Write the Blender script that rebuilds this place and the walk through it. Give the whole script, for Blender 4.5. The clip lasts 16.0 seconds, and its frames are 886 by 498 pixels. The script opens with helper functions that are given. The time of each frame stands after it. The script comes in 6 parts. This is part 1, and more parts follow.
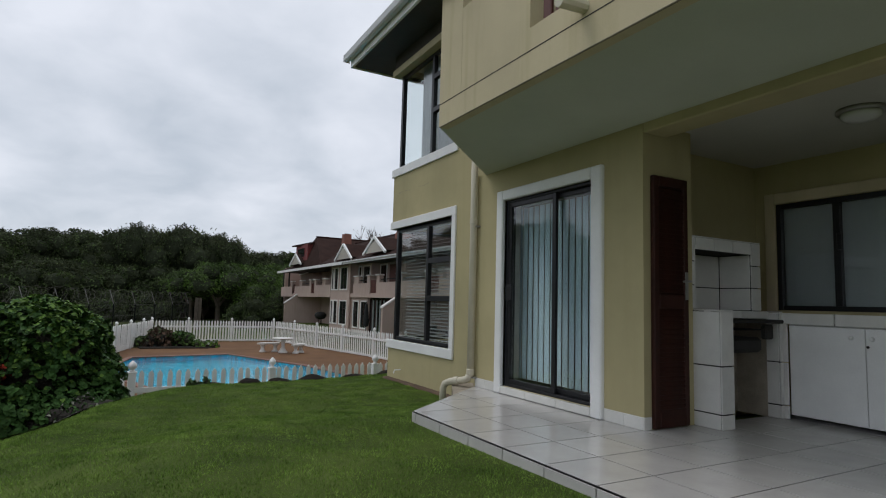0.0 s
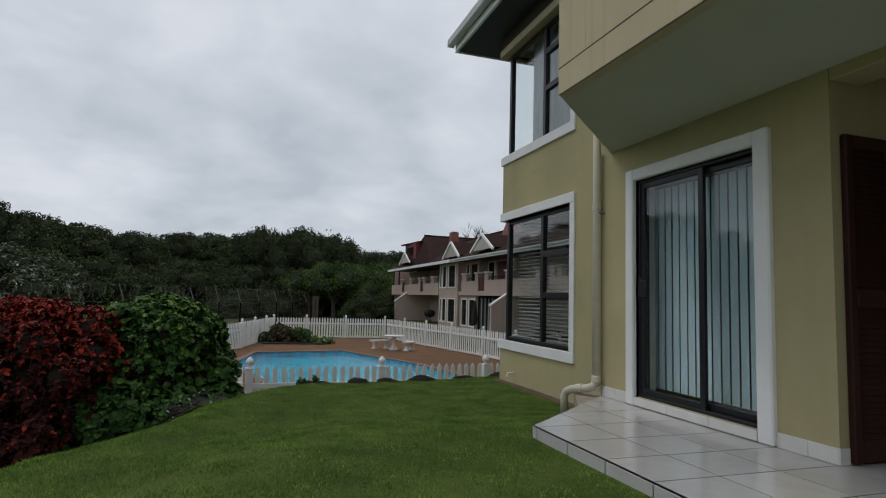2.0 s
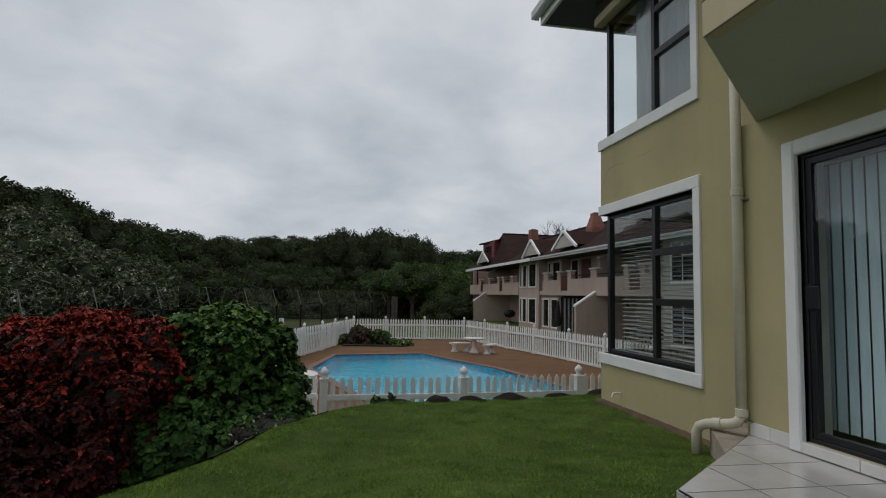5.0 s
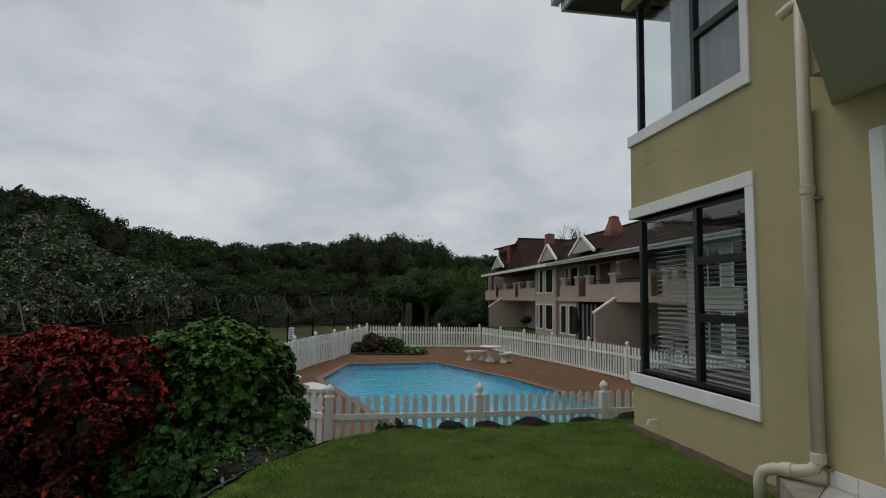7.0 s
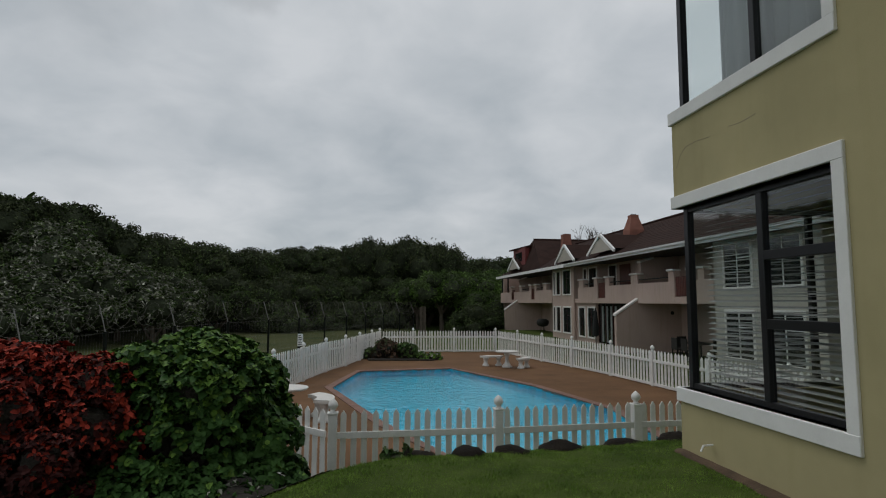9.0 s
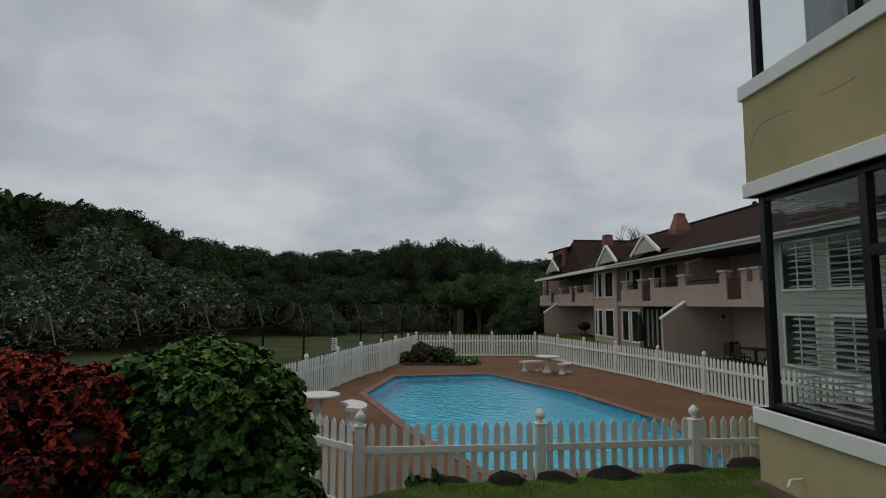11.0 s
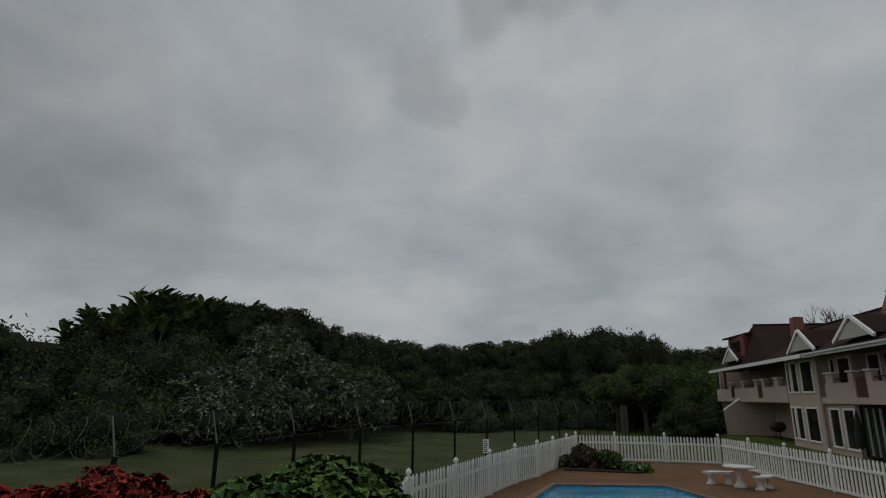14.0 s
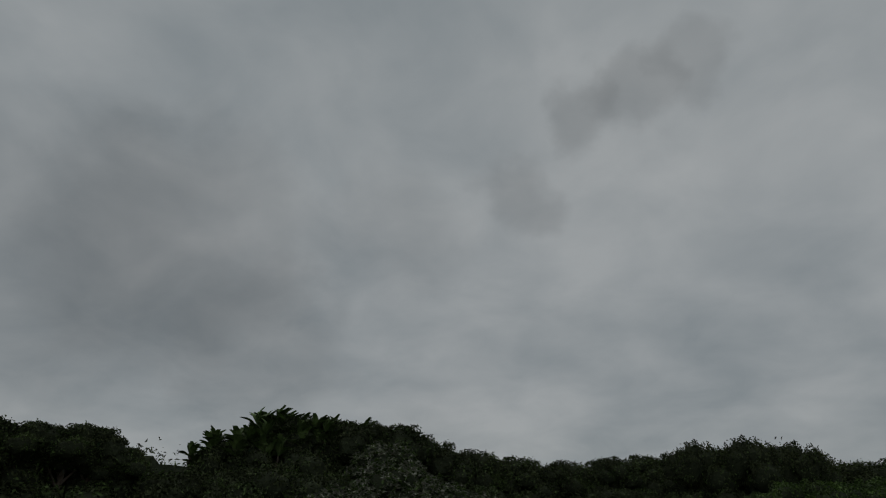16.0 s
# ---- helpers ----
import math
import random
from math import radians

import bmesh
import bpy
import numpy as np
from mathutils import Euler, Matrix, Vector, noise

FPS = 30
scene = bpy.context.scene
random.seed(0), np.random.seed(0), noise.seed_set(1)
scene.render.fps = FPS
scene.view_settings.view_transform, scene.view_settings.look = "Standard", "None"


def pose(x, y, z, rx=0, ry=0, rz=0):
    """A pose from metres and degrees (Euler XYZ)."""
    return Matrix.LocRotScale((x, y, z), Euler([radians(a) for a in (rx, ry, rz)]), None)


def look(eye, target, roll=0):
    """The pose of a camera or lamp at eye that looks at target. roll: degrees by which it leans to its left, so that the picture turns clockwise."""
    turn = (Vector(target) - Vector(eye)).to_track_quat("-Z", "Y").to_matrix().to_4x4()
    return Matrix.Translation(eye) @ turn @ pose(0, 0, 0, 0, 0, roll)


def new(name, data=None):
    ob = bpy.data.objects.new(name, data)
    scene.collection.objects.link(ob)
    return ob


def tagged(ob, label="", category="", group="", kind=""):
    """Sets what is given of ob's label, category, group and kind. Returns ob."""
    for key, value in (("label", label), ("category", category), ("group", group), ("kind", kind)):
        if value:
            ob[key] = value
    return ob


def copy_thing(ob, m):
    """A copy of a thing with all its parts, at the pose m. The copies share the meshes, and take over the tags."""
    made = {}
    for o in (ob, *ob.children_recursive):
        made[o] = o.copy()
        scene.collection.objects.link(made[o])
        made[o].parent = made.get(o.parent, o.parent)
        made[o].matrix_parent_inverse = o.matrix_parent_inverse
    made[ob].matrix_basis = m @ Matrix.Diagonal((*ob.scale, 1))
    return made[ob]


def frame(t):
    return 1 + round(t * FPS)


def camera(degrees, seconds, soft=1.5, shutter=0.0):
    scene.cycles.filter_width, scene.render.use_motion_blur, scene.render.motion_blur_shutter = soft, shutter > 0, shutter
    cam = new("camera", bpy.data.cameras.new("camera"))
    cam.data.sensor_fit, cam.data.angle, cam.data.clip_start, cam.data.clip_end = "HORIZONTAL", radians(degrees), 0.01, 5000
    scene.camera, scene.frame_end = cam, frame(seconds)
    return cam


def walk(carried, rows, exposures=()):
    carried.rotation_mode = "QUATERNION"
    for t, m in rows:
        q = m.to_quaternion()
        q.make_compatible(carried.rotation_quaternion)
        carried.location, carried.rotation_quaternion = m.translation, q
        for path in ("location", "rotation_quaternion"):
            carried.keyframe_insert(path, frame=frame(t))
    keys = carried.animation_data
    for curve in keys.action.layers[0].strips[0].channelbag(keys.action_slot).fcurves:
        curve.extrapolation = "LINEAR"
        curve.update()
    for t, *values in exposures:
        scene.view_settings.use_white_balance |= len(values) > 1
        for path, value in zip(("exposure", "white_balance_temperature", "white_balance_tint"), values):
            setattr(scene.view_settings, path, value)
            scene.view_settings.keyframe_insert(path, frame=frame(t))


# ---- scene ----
cam = camera(76.0, 16.0, soft=1.1)
PATH = [
    (0, (-3.784, -3.346, 0.994), (-2.82, -1.604, 1.184), 1.6),
    (0.5, (-3.761, -3.208, 1.002), (-2.881, -1.422, 1.189), 1.6),
    (1, (-3.726, -3.048, 1.002), (-2.931, -1.223, 1.187), 1.6),
    (1.5, (-3.678, -2.909, 0.987), (-2.974, -1.045, 1.169), 1.6),
    (2, (-3.56, -2.697, 0.981), (-2.939, -0.804, 1.154), 1.6),
    (2.5, (-3.481, -2.529, 0.989), (-2.935, -0.612, 1.158), 1.6),
    (3, (-3.457, -2.332, 0.998), (-2.973, -0.399, 1.164), 1.6),
    (3.5, (-3.439, -2.152, 1.017), (-3.004, -0.207, 1.183), 1.7),
    (4, (-3.42, -1.987, 1.037), (-3.017, -0.035, 1.198), 1.5),
    (6.5, (-3.283, -1.1, 1.184), (-2.965, 0.867, 1.357), 1.0),
    (7, (-3.221, -0.909, 1.204), (-2.914, 1.059, 1.382), 0.9),
    (7.5, (-3.15, -0.718, 1.212), (-2.859, 1.252, 1.392), 0.7),
    (8, (-3.109, -0.519, 1.21), (-2.834, 1.454, 1.392), 0.6),
    (8.5, (-3.087, -0.247, 1.22), (-2.821, 1.726, 1.405), 0.4),
    (11, (-2.919, 0.733, 1.25), (-2.794, 2.719, 1.447), 0.2),
    (11.5, (-2.902, 0.842, 1.275), (-2.859, 2.831, 1.479), 0.2),
    (12, (-2.885, 1.07, 1.305), (-2.946, 3.056, 1.54), 0.3),
    (12.5, (-2.858, 1.284, 1.325), (-3.026, 3.255, 1.619), 0.3),
    (13, (-2.853, 1.441, 1.363), (-3.107, 3.395, 1.707), 0.3),
    (13.5, (-2.884, 1.611, 1.4), (-3.207, 3.542, 1.809), 0.2),
    (14, (-2.947, 1.855, 1.403), (-3.337, 3.750, 1.909), 0.4),
    (14.5, (-2.960, 2.080, 1.430), (-3.426, 3.930, 2.029), 0.4),
    (15, (-2.970, 2.220, 1.450), (-3.533, 4.005, 2.155), 0.4),
    (15.5, (-2.980, 2.320, 1.460), (-3.623, 4.036, 2.260), 0.5),
    (16, (-2.990, 2.380, 1.460), (-3.695, 4.040, 2.324), 0.5),
]
EXPOSURES = [(0, 0.24, 6290, 14), (2, 0.01, 6340, 13), (3.5, -0.05, 6400, 13), (7, -0.16, 6500, 12), (11, -0.34, 6530, 10), (13, -0.59, 6530, 10), (14.5, -0.83, 6550, 10), (16, -1.06, 6570, 8)]
walk(cam, [(t, look(eye, target, roll)) for t, eye, target, roll in PATH], EXPOSURES)

# ---- overcast sky and soft sun ----
SUN_ELEVATION, SUN_TURN = 58.0, 150.0
world = bpy.data.worlds.new("overcast_sky")
scene.world = world
world.use_nodes = True
wn, wl = world.node_tree.nodes, world.node_tree.links
wn.clear()
w_out = wn.new("ShaderNodeOutputWorld")
w_bg = wn.new("ShaderNodeBackground")
w_bg.inputs["Strength"].default_value = 0.10
w_sky = wn.new("ShaderNodeTexSky")
w_sky.sky_type = "NISHITA"
w_sky.sun_disc = False
w_sky.sun_elevation = radians(SUN_ELEVATION)
w_sky.sun_rotation = radians(SUN_TURN)
w_co = wn.new("ShaderNodeTexCoord")
w_sep = wn.new("ShaderNodeSeparateXYZ")
wl.new(w_co.outputs["Generated"], w_sep.inputs[0])
# cloud layer: the sky direction projected on a flat ceiling of cloud
w_h = wn.new("ShaderNodeMath")
w_h.operation = "MAXIMUM"
w_h.inputs[1].default_value = 0.0
wl.new(w_sep.outputs["Z"], w_h.inputs[0])
w_h2 = wn.new("ShaderNodeMath")
w_h2.operation = "ADD"
w_h2.inputs[1].default_value = 0.38
wl.new(w_h.outputs[0], w_h2.inputs[0])
w_div = wn.new("ShaderNodeVectorMath")
w_div.operation = "DIVIDE"
wl.new(w_co.outputs["Generated"], w_div.inputs[0])
w_comb = wn.new("ShaderNodeCombineXYZ")
for k in range(3):
    wl.new(w_h2.outputs[0], w_comb.inputs[k])
wl.new(w_comb.outputs[0], w_div.inputs[1])


def cloud_noise(scale, detail, rough, dist):
    n = wn.new("ShaderNodeTexNoise")
    n.inputs["Scale"].default_value = scale
    n.inputs["Detail"].default_value = detail
    n.inputs["Roughness"].default_value = rough
    n.inputs["Distortion"].default_value = dist
    wl.new(w_div.outputs[0], n.inputs["Vector"])
    return n


cn1 = cloud_noise(1.5, 5.0, 0.5, 0.3)
cn2 = cloud_noise(4.6, 6.0, 0.5, 0.35)
c_mix = wn.new("ShaderNodeMix")
c_mix.inputs[0].default_value = 0.42
wl.new(cn1.outputs[0], c_mix.inputs[2])
wl.new(cn2.outputs[0], c_mix.inputs[3])
c_ramp = wn.new("ShaderNodeValToRGB")
c_ramp.color_ramp.elements[0].position = 0.32
c_ramp.color_ramp.elements[0].color = (4.25, 4.8, 5.2, 1)
c_ramp.color_ramp.elements[1].position = 0.66
c_ramp.color_ramp.elements[1].color = (7.28, 7.6, 7.85, 1)
wl.new(c_mix.outputs[0], c_ramp.inputs[0])
# a little darker half way up than at the horizon and overhead
g_ramp = wn.new("ShaderNodeValToRGB")
g_ramp.color_ramp.elements[0].position = 0.0
g_ramp.color_ramp.elements[0].color = (0.99, 0.985, 0.98, 1)
g_ramp.color_ramp.elements[1].position = 0.8
g_ramp.color_ramp.elements[1].color = (1.06, 1.055, 1.05, 1)
g_mid = g_ramp.color_ramp.elements.new(0.38)
g_mid.color = (0.95, 0.955, 0.96, 1)
wl.new(w_h.outputs[0], g_ramp.inputs[0])
c_mul = wn.new("ShaderNodeMix")
c_mul.data_type = "RGBA"
c_mul.blend_type = "MULTIPLY"
c_mul.inputs[0].default_value = 1.0
wl.new(c_ramp.outputs[0], c_mul.inputs[6])
wl.new(g_ramp.outputs[0], c_mul.inputs[7])
s_mix = wn.new("ShaderNodeMix")
s_mix.data_type = "RGBA"
s_mix.inputs[0].default_value = 0.94
wl.new(w_sky.outputs[0], s_mix.inputs[6])
# darker clumps of cloud hanging below the layer: direction, angle across, depth of shade
warp_n = wn.new("ShaderNodeTexNoise")
warp_n.inputs["Scale"].default_value = 8.0
warp_n.inputs["Detail"].default_value = 7
wl.new(w_co.outputs["Generated"], warp_n.inputs["Vector"])
warp = wn.new("ShaderNodeVectorMath")
warp.operation = "MULTIPLY_ADD"
warp.inputs[1].default_value = (0.17, 0.17, 0.17)
wl.new(warp_n.outputs["Color"], warp.inputs[0])
shift = wn.new("ShaderNodeVectorMath")
shift.operation = "SUBTRACT"
shift.inputs[1].default_value = (0.085, 0.085, 0.085)
wl.new(w_co.outputs["Generated"], shift.inputs[0])
wl.new(shift.outputs[0], warp.inputs[2])
unit = wn.new("ShaderNodeVectorMath")
unit.operation = "NORMALIZE"
wl.new(warp.outputs[0], unit.inputs[0])
shade = None
for d, a1, depth in (((-0.085, 0.789, 0.609), 4.4, 0.19), ((0.004, 0.777, 0.63), 4.4, 0.19), ((0.095, 0.758, 0.646), 4.0, 0.15), ((-0.201, 0.838, 0.507), 4.8, 0.17),
                         ((-0.70, 0.60, 0.40), 13, 0.17), ((-0.63, 0.73, 0.27), 9, 0.15), ((-0.80, 0.48, 0.36), 16, 0.18), ((-0.42, 0.78, 0.46), 10, 0.11), ((-0.40, 0.90, 0.14), 9, 0.05)):
    dot = wn.new("ShaderNodeVectorMath")
    dot.operation = "DOT_PRODUCT"
    dot.inputs[1].default_value = d
    wl.new(unit.outputs[0], dot.inputs[0])
    mr = wn.new("ShaderNodeMapRange")
    mr.interpolation_type = "SMOOTHSTEP"
    mr.inputs[1].default_value, mr.inputs[2].default_value = math.cos(radians(a1)), math.cos(radians(a1 * 0.15))
    mr.inputs[3].default_value, mr.inputs[4].default_value = 1.0, 1.0 - depth
    wl.new(dot.outputs["Value"], mr.inputs[0])
    if shade is None:
        shade = mr.outputs[0]
    else:
        mm = wn.new("ShaderNodeMath")
        mm.operation = "MULTIPLY"
        wl.new(shade, mm.inputs[0])
        wl.new(mr.outputs[0], mm.inputs[1])
        shade = mm.outputs[0]
c_shade = wn.new("ShaderNodeVectorMath")
c_shade.operation = "SCALE"
wl.new(c_mul.outputs[2], c_shade.inputs[0])
wl.new(shade, c_shade.inputs["Scale"])
wl.new(c_shade.outputs[0], s_mix.inputs[7])
wl.new(s_mix.outputs[2], w_bg.inputs["Color"])
wl.new(w_bg.outputs[0], w_out.inputs["Surface"])

sun_data = bpy.data.lights.new("sun", "SUN")
sun_data.energy = 0.8
sun_data.angle = radians(25)
sun_data.color = (1.0, 0.97, 0.92)
sun = new("sun", sun_data)
sun.matrix_world = look((-8, 6, 20), (0, 0, 0))


# ---- materials ----
def mat(name, base, rough=0.6, metal=0.0, vary=0.18, scale=1.5, fine=40.0, bump=0.1, tint=None, spec=0.5, pieces=0.0, islands=0.0, coat=0.0, dist=0.004, streak=0.0):
    """Base colour with broad stains, fine grain and a little relief."""
    m = bpy.data.materials.new(name)
    m.use_nodes = True
    nt = m.node_tree
    b = nt.nodes["Principled BSDF"]
    b.inputs["Roughness"].default_value = rough
    b.inputs["Metallic"].default_value = metal
    b.inputs["Specular IOR Level"].default_value = spec
    b.inputs["Coat Weight"].default_value = coat
    co = nt.nodes.new("ShaderNodeTexCoord")
    n1 = nt.nodes.new("ShaderNodeTexNoise")
    n1.inputs["Scale"].default_value = scale
    n1.inputs["Detail"].default_value = 6
    n1.inputs["Roughness"].default_value = 0.6
    n2 = nt.nodes.new("ShaderNodeTexNoise")
    n2.inputs["Scale"].default_value = fine
    n2.inputs["Detail"].default_value = 4
    for n in (n1, n2):
        nt.links.new(co.outputs["Object"], n.inputs["Vector"])
    dark = [c * (1 - vary) for c in base]
    light = [min(1, c * (1 + vary)) for c in (tint or base)]
    r1 = nt.nodes.new("ShaderNodeValToRGB")
    r1.color_ramp.elements[0].position, r1.color_ramp.elements[1].position = 0.3, 0.7
    r1.color_ramp.elements[0].color, r1.color_ramp.elements[1].color = (*dark, 1), (*light, 1)
    nt.links.new(n1.outputs[0], r1.inputs[0])
    mul = nt.nodes.new("ShaderNodeMix")
    mul.data_type, mul.blend_type = "RGBA", "MULTIPLY"
    mul.inputs[0].default_value = 1.0
    r2 = nt.nodes.new("ShaderNodeValToRGB")
    r2.color_ramp.elements[0].position, r2.color_ramp.elements[1].position = 0.25, 0.75
    lo = 1 - vary * 0.7
    r2.color_ramp.elements[0].color = (lo, lo, lo, 1)
    nt.links.new(n2.outputs[0], r2.inputs[0])
    nt.links.new(r1.outputs[0], mul.inputs[6])
    nt.links.new(r2.outputs[0], mul.inputs[7])
    colour = mul.outputs[2]
    for amount, node, sock in ((pieces, "ShaderNodeObjectInfo", "Random"), (islands, "ShaderNodeNewGeometry", "Random Per Island")):
        if amount:
            info = nt.nodes.new(node)
            hsv = nt.nodes.new("ShaderNodeHueSaturation")
            mr = nt.nodes.new("ShaderNodeMapRange")
            mr.inputs[3].default_value, mr.inputs[4].default_value = 1 - amount, 1 + amount
            nt.links.new(info.outputs[sock], mr.inputs[0])
            nt.links.new(mr.outputs[0], hsv.inputs["Value"])
            nt.links.new(colour, hsv.inputs["Color"])
            colour = hsv.outputs[0]
    if streak:
        mp = nt.nodes.new("ShaderNodeMapping")
        mp.inputs["Scale"].default_value = (5.0, 5.0, 0.45)
        n3 = nt.nodes.new("ShaderNodeTexNoise")
        n3.inputs["Scale"].default_value = 1.6
        n3.inputs["Detail"].default_value = 5
        r3 = nt.nodes.new("ShaderNodeValToRGB")
        r3.color_ramp.elements[0].position, r3.color_ramp.elements[1].position = 0.52, 0.78
        r3.color_ramp.elements[0].color = (1, 1, 1, 1)
        r3.color_ramp.elements[1].color = (1 - streak, 1 - streak, 1 - 1.5 * streak, 1)
        m3 = nt.nodes.new("ShaderNodeMix")
        m3.data_type, m3.blend_type = "RGBA", "MULTIPLY"
        m3.inputs[0].default_value = 1.0
        nt.links.new(co.outputs["Object"], mp.inputs[0])
        nt.links.new(mp.outputs[0], n3.inputs["Vector"])
        nt.links.new(n3.outputs[0], r3.inputs[0])
        nt.links.new(colour, m3.inputs[6])
        nt.links.new(r3.outputs[0], m3.inputs[7])
        colour = m3.outputs[2]
    nt.links.new(colour, b.inputs["Base Color"])
    if bump:
        bp = nt.nodes.new("ShaderNodeBump")
        bp.inputs["Strength"].default_value = bump
        bp.inputs["Distance"].default_value = dist
        nt.links.new(n2.outputs[0], bp.inputs["Height"])
        nt.links.new(bp.outputs[0], b.inputs["Normal"])
    return m


def leaf_mat(name, base, light, rough=0.5, islands=0.45):
    m = mat(name, base, rough, tint=light, vary=0.25, scale=0.9, fine=18, bump=0, islands=islands, spec=0.10)
    b = m.node_tree.nodes["Principled BSDF"]
    b.inputs["Transmission Weight"].default_value = 0.0
    return m


def glass_mat(name, colour=(0.93, 0.97, 0.96), ior=1.45, rough=0.0):
    m = bpy.data.materials.new(name)
    m.use_nodes = True
    nt = m.node_tree
    b = nt.nodes["Principled BSDF"]
    b.inputs["Base Color"].default_value = (*colour, 1)
    b.inputs["Roughness"].default_value = rough
    b.inputs["IOR"].default_value = ior
    b.inputs["Transmission Weight"].default_value = 1.0
    return m


OLIVE = mat("olive_plaster", (0.42, 0.37, 0.205), 0.85, vary=0.09, scale=0.7, fine=140, bump=0.25, tint=(0.455, 0.395, 0.22), spec=0.2, streak=0.045)
CREAM = mat("cream_plaster", (0.55, 0.475, 0.31), 0.85, vary=0.10, scale=1.1, fine=140, bump=0.25, spec=0.25, streak=0.13)
SOFFIT = mat("soffit_paint", (0.52, 0.545, 0.45), 0.85, vary=0.06, scale=0.9, fine=90, bump=0.15, spec=0.25)
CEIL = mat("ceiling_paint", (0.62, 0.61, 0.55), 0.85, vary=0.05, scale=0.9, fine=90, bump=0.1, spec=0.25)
# the ceiling paint again in a darker tone, for the covered patio
CEIL2 = mat("darker_ceiling_paint", (0.46, 0.45, 0.39), 0.85, vary=0.06, scale=0.9, fine=90, bump=0.1, spec=0.25)
WHITE = mat("white_paint", (0.80, 0.80, 0.78), 0.5, vary=0.06, scale=2.0, fine=60, bump=0.12)
FENCE_W = mat("white_fence_paint", (0.78, 0.77, 0.74), 0.45, vary=0.10, scale=3.0, fine=50, bump=0.12, pieces=0.05)
BLACK_AL = mat("black_aluminium", (0.018, 0.018, 0.02), 0.35, metal=0.3, vary=0.2, fine=120, bump=0.03)
TILE = mat("glazed_floor_tile", (0.50, 0.485, 0.46), 0.16, vary=0.07, scale=4.0, fine=60, bump=0.03, pieces=0.05)
WTILE = mat("glazed_wall_tile", (0.66, 0.65, 0.61), 0.2, vary=0.06, scale=4.0, fine=60, bump=0.03, pieces=0.04)
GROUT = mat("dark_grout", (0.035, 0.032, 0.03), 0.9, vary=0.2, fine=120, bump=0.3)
CONCRETE = mat("raw_concrete", (0.30, 0.26, 0.20), 0.9, vary=0.25, scale=5, fine=80, bump=0.5)
DARKWOOD = mat("dark_red_wood", (0.036, 0.010, 0.006), 0.6, spec=0.25, vary=0.3, scale=6, fine=50, bump=0.15)
REDWOOD = mat("red_brown_timber", (0.12, 0.035, 0.025), 0.5, vary=0.25, scale=5, fine=50, bump=0.15)
DARKCLOTH = mat("dark_canvas", (0.016, 0.018, 0.017), 0.9, vary=0.25, scale=6, fine=90, bump=0.3)
STEEL = mat("dull_steel", (0.35, 0.34, 0.32), 0.45, metal=0.8, vary=0.2, fine=60, bump=0.1)
SOOT = mat("sooty_iron", (0.03, 0.028, 0.025), 0.7, metal=0.3, vary=0.3, fine=40, bump=0.3)
PIPE = mat("painted_pipe", (0.60, 0.555, 0.43), 0.45, vary=0.10, scale=4, fine=80, bump=0.05)
GLASS = glass_mat("window_glass")
SMOKED = glass_mat("shower_glass", (0.55, 0.6, 0.6), rough=0.25)
VBLIND = mat("pale_blue_blind_fabric", (0.66, 0.83, 0.90), 0.8, vary=0.05, fine=200, bump=0.1)
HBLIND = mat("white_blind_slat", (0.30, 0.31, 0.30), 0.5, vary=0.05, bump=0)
CURTAIN = mat("sheer_curtain", (0.55, 0.58, 0.60), 0.9, vary=0.06, fine=150, bump=0.1)
INNER = mat("room_paint", (0.50, 0.49, 0.45), 0.9, vary=0.05, bump=0.05)
GUTTER = mat("grey_gutter_paint", (0.55, 0.56, 0.55), 0.4, vary=0.08, bump=0.05)
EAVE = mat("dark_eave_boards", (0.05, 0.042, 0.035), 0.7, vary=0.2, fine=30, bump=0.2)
ROOF = mat("brown_roof_tile", (0.036, 0.019, 0.015), 0.95, spec=0.12, vary=0.25, scale=1.2, fine=25, bump=0.5, islands=0.07)
PINK = mat("pinkish_plaster", (0.49, 0.375, 0.32), 0.85, vary=0.08, scale=0.5, fine=60, bump=0.2, spec=0.25, streak=0.12)
PINKTRIM = mat("pale_window_surround", (0.78, 0.75, 0.71), 0.7, vary=0.06, bump=0.1)
PALEWALL = mat("pale_cream_wall", (0.46, 0.43, 0.37), 0.85, vary=0.06, scale=0.5, bump=0.1)
BRICKRED = mat("orange_brick_chimney", (0.24, 0.095, 0.065), 0.85, vary=0.15, scale=3, fine=30, bump=0.4)
DARKGLASS = mat("dark_window_pane", (0.02, 0.022, 0.024), 0.08, vary=0.2, bump=0, spec=0.6)
PAVING = mat("terracotta_paving", (0.155, 0.082, 0.040), 0.85, vary=0.22, scale=0.7, fine=22, bump=0.35, spec=0.15)
COPING = mat("brick_coping", (0.20, 0.105, 0.074), 0.75, vary=0.15, scale=2, fine=30, bump=0.3, pieces=0.12)
POOL = mat("blue_pool_plaster", (0.020, 0.50, 0.70), 0.6, vary=0.10, scale=0.5, fine=6, bump=0)
STONEW = mat("white_cast_stone", (0.66, 0.64, 0.60), 0.75, vary=0.12, scale=4, fine=50, bump=0.35)
ROCK = mat("dark_boulder", (0.018, 0.014, 0.010), 0.95, spec=0.12, vary=0.4, scale=6, fine=40, bump=0.9, dist=0.02)
# bed soil; its dark tone is also the painted shade inside the shrubs
SOIL_SHADE = mat("garden_soil_and_shrub_shade", (0.030, 0.025, 0.018), 0.95, vary=0.4, scale=3, fine=40, bump=0.8, dist=0.02)
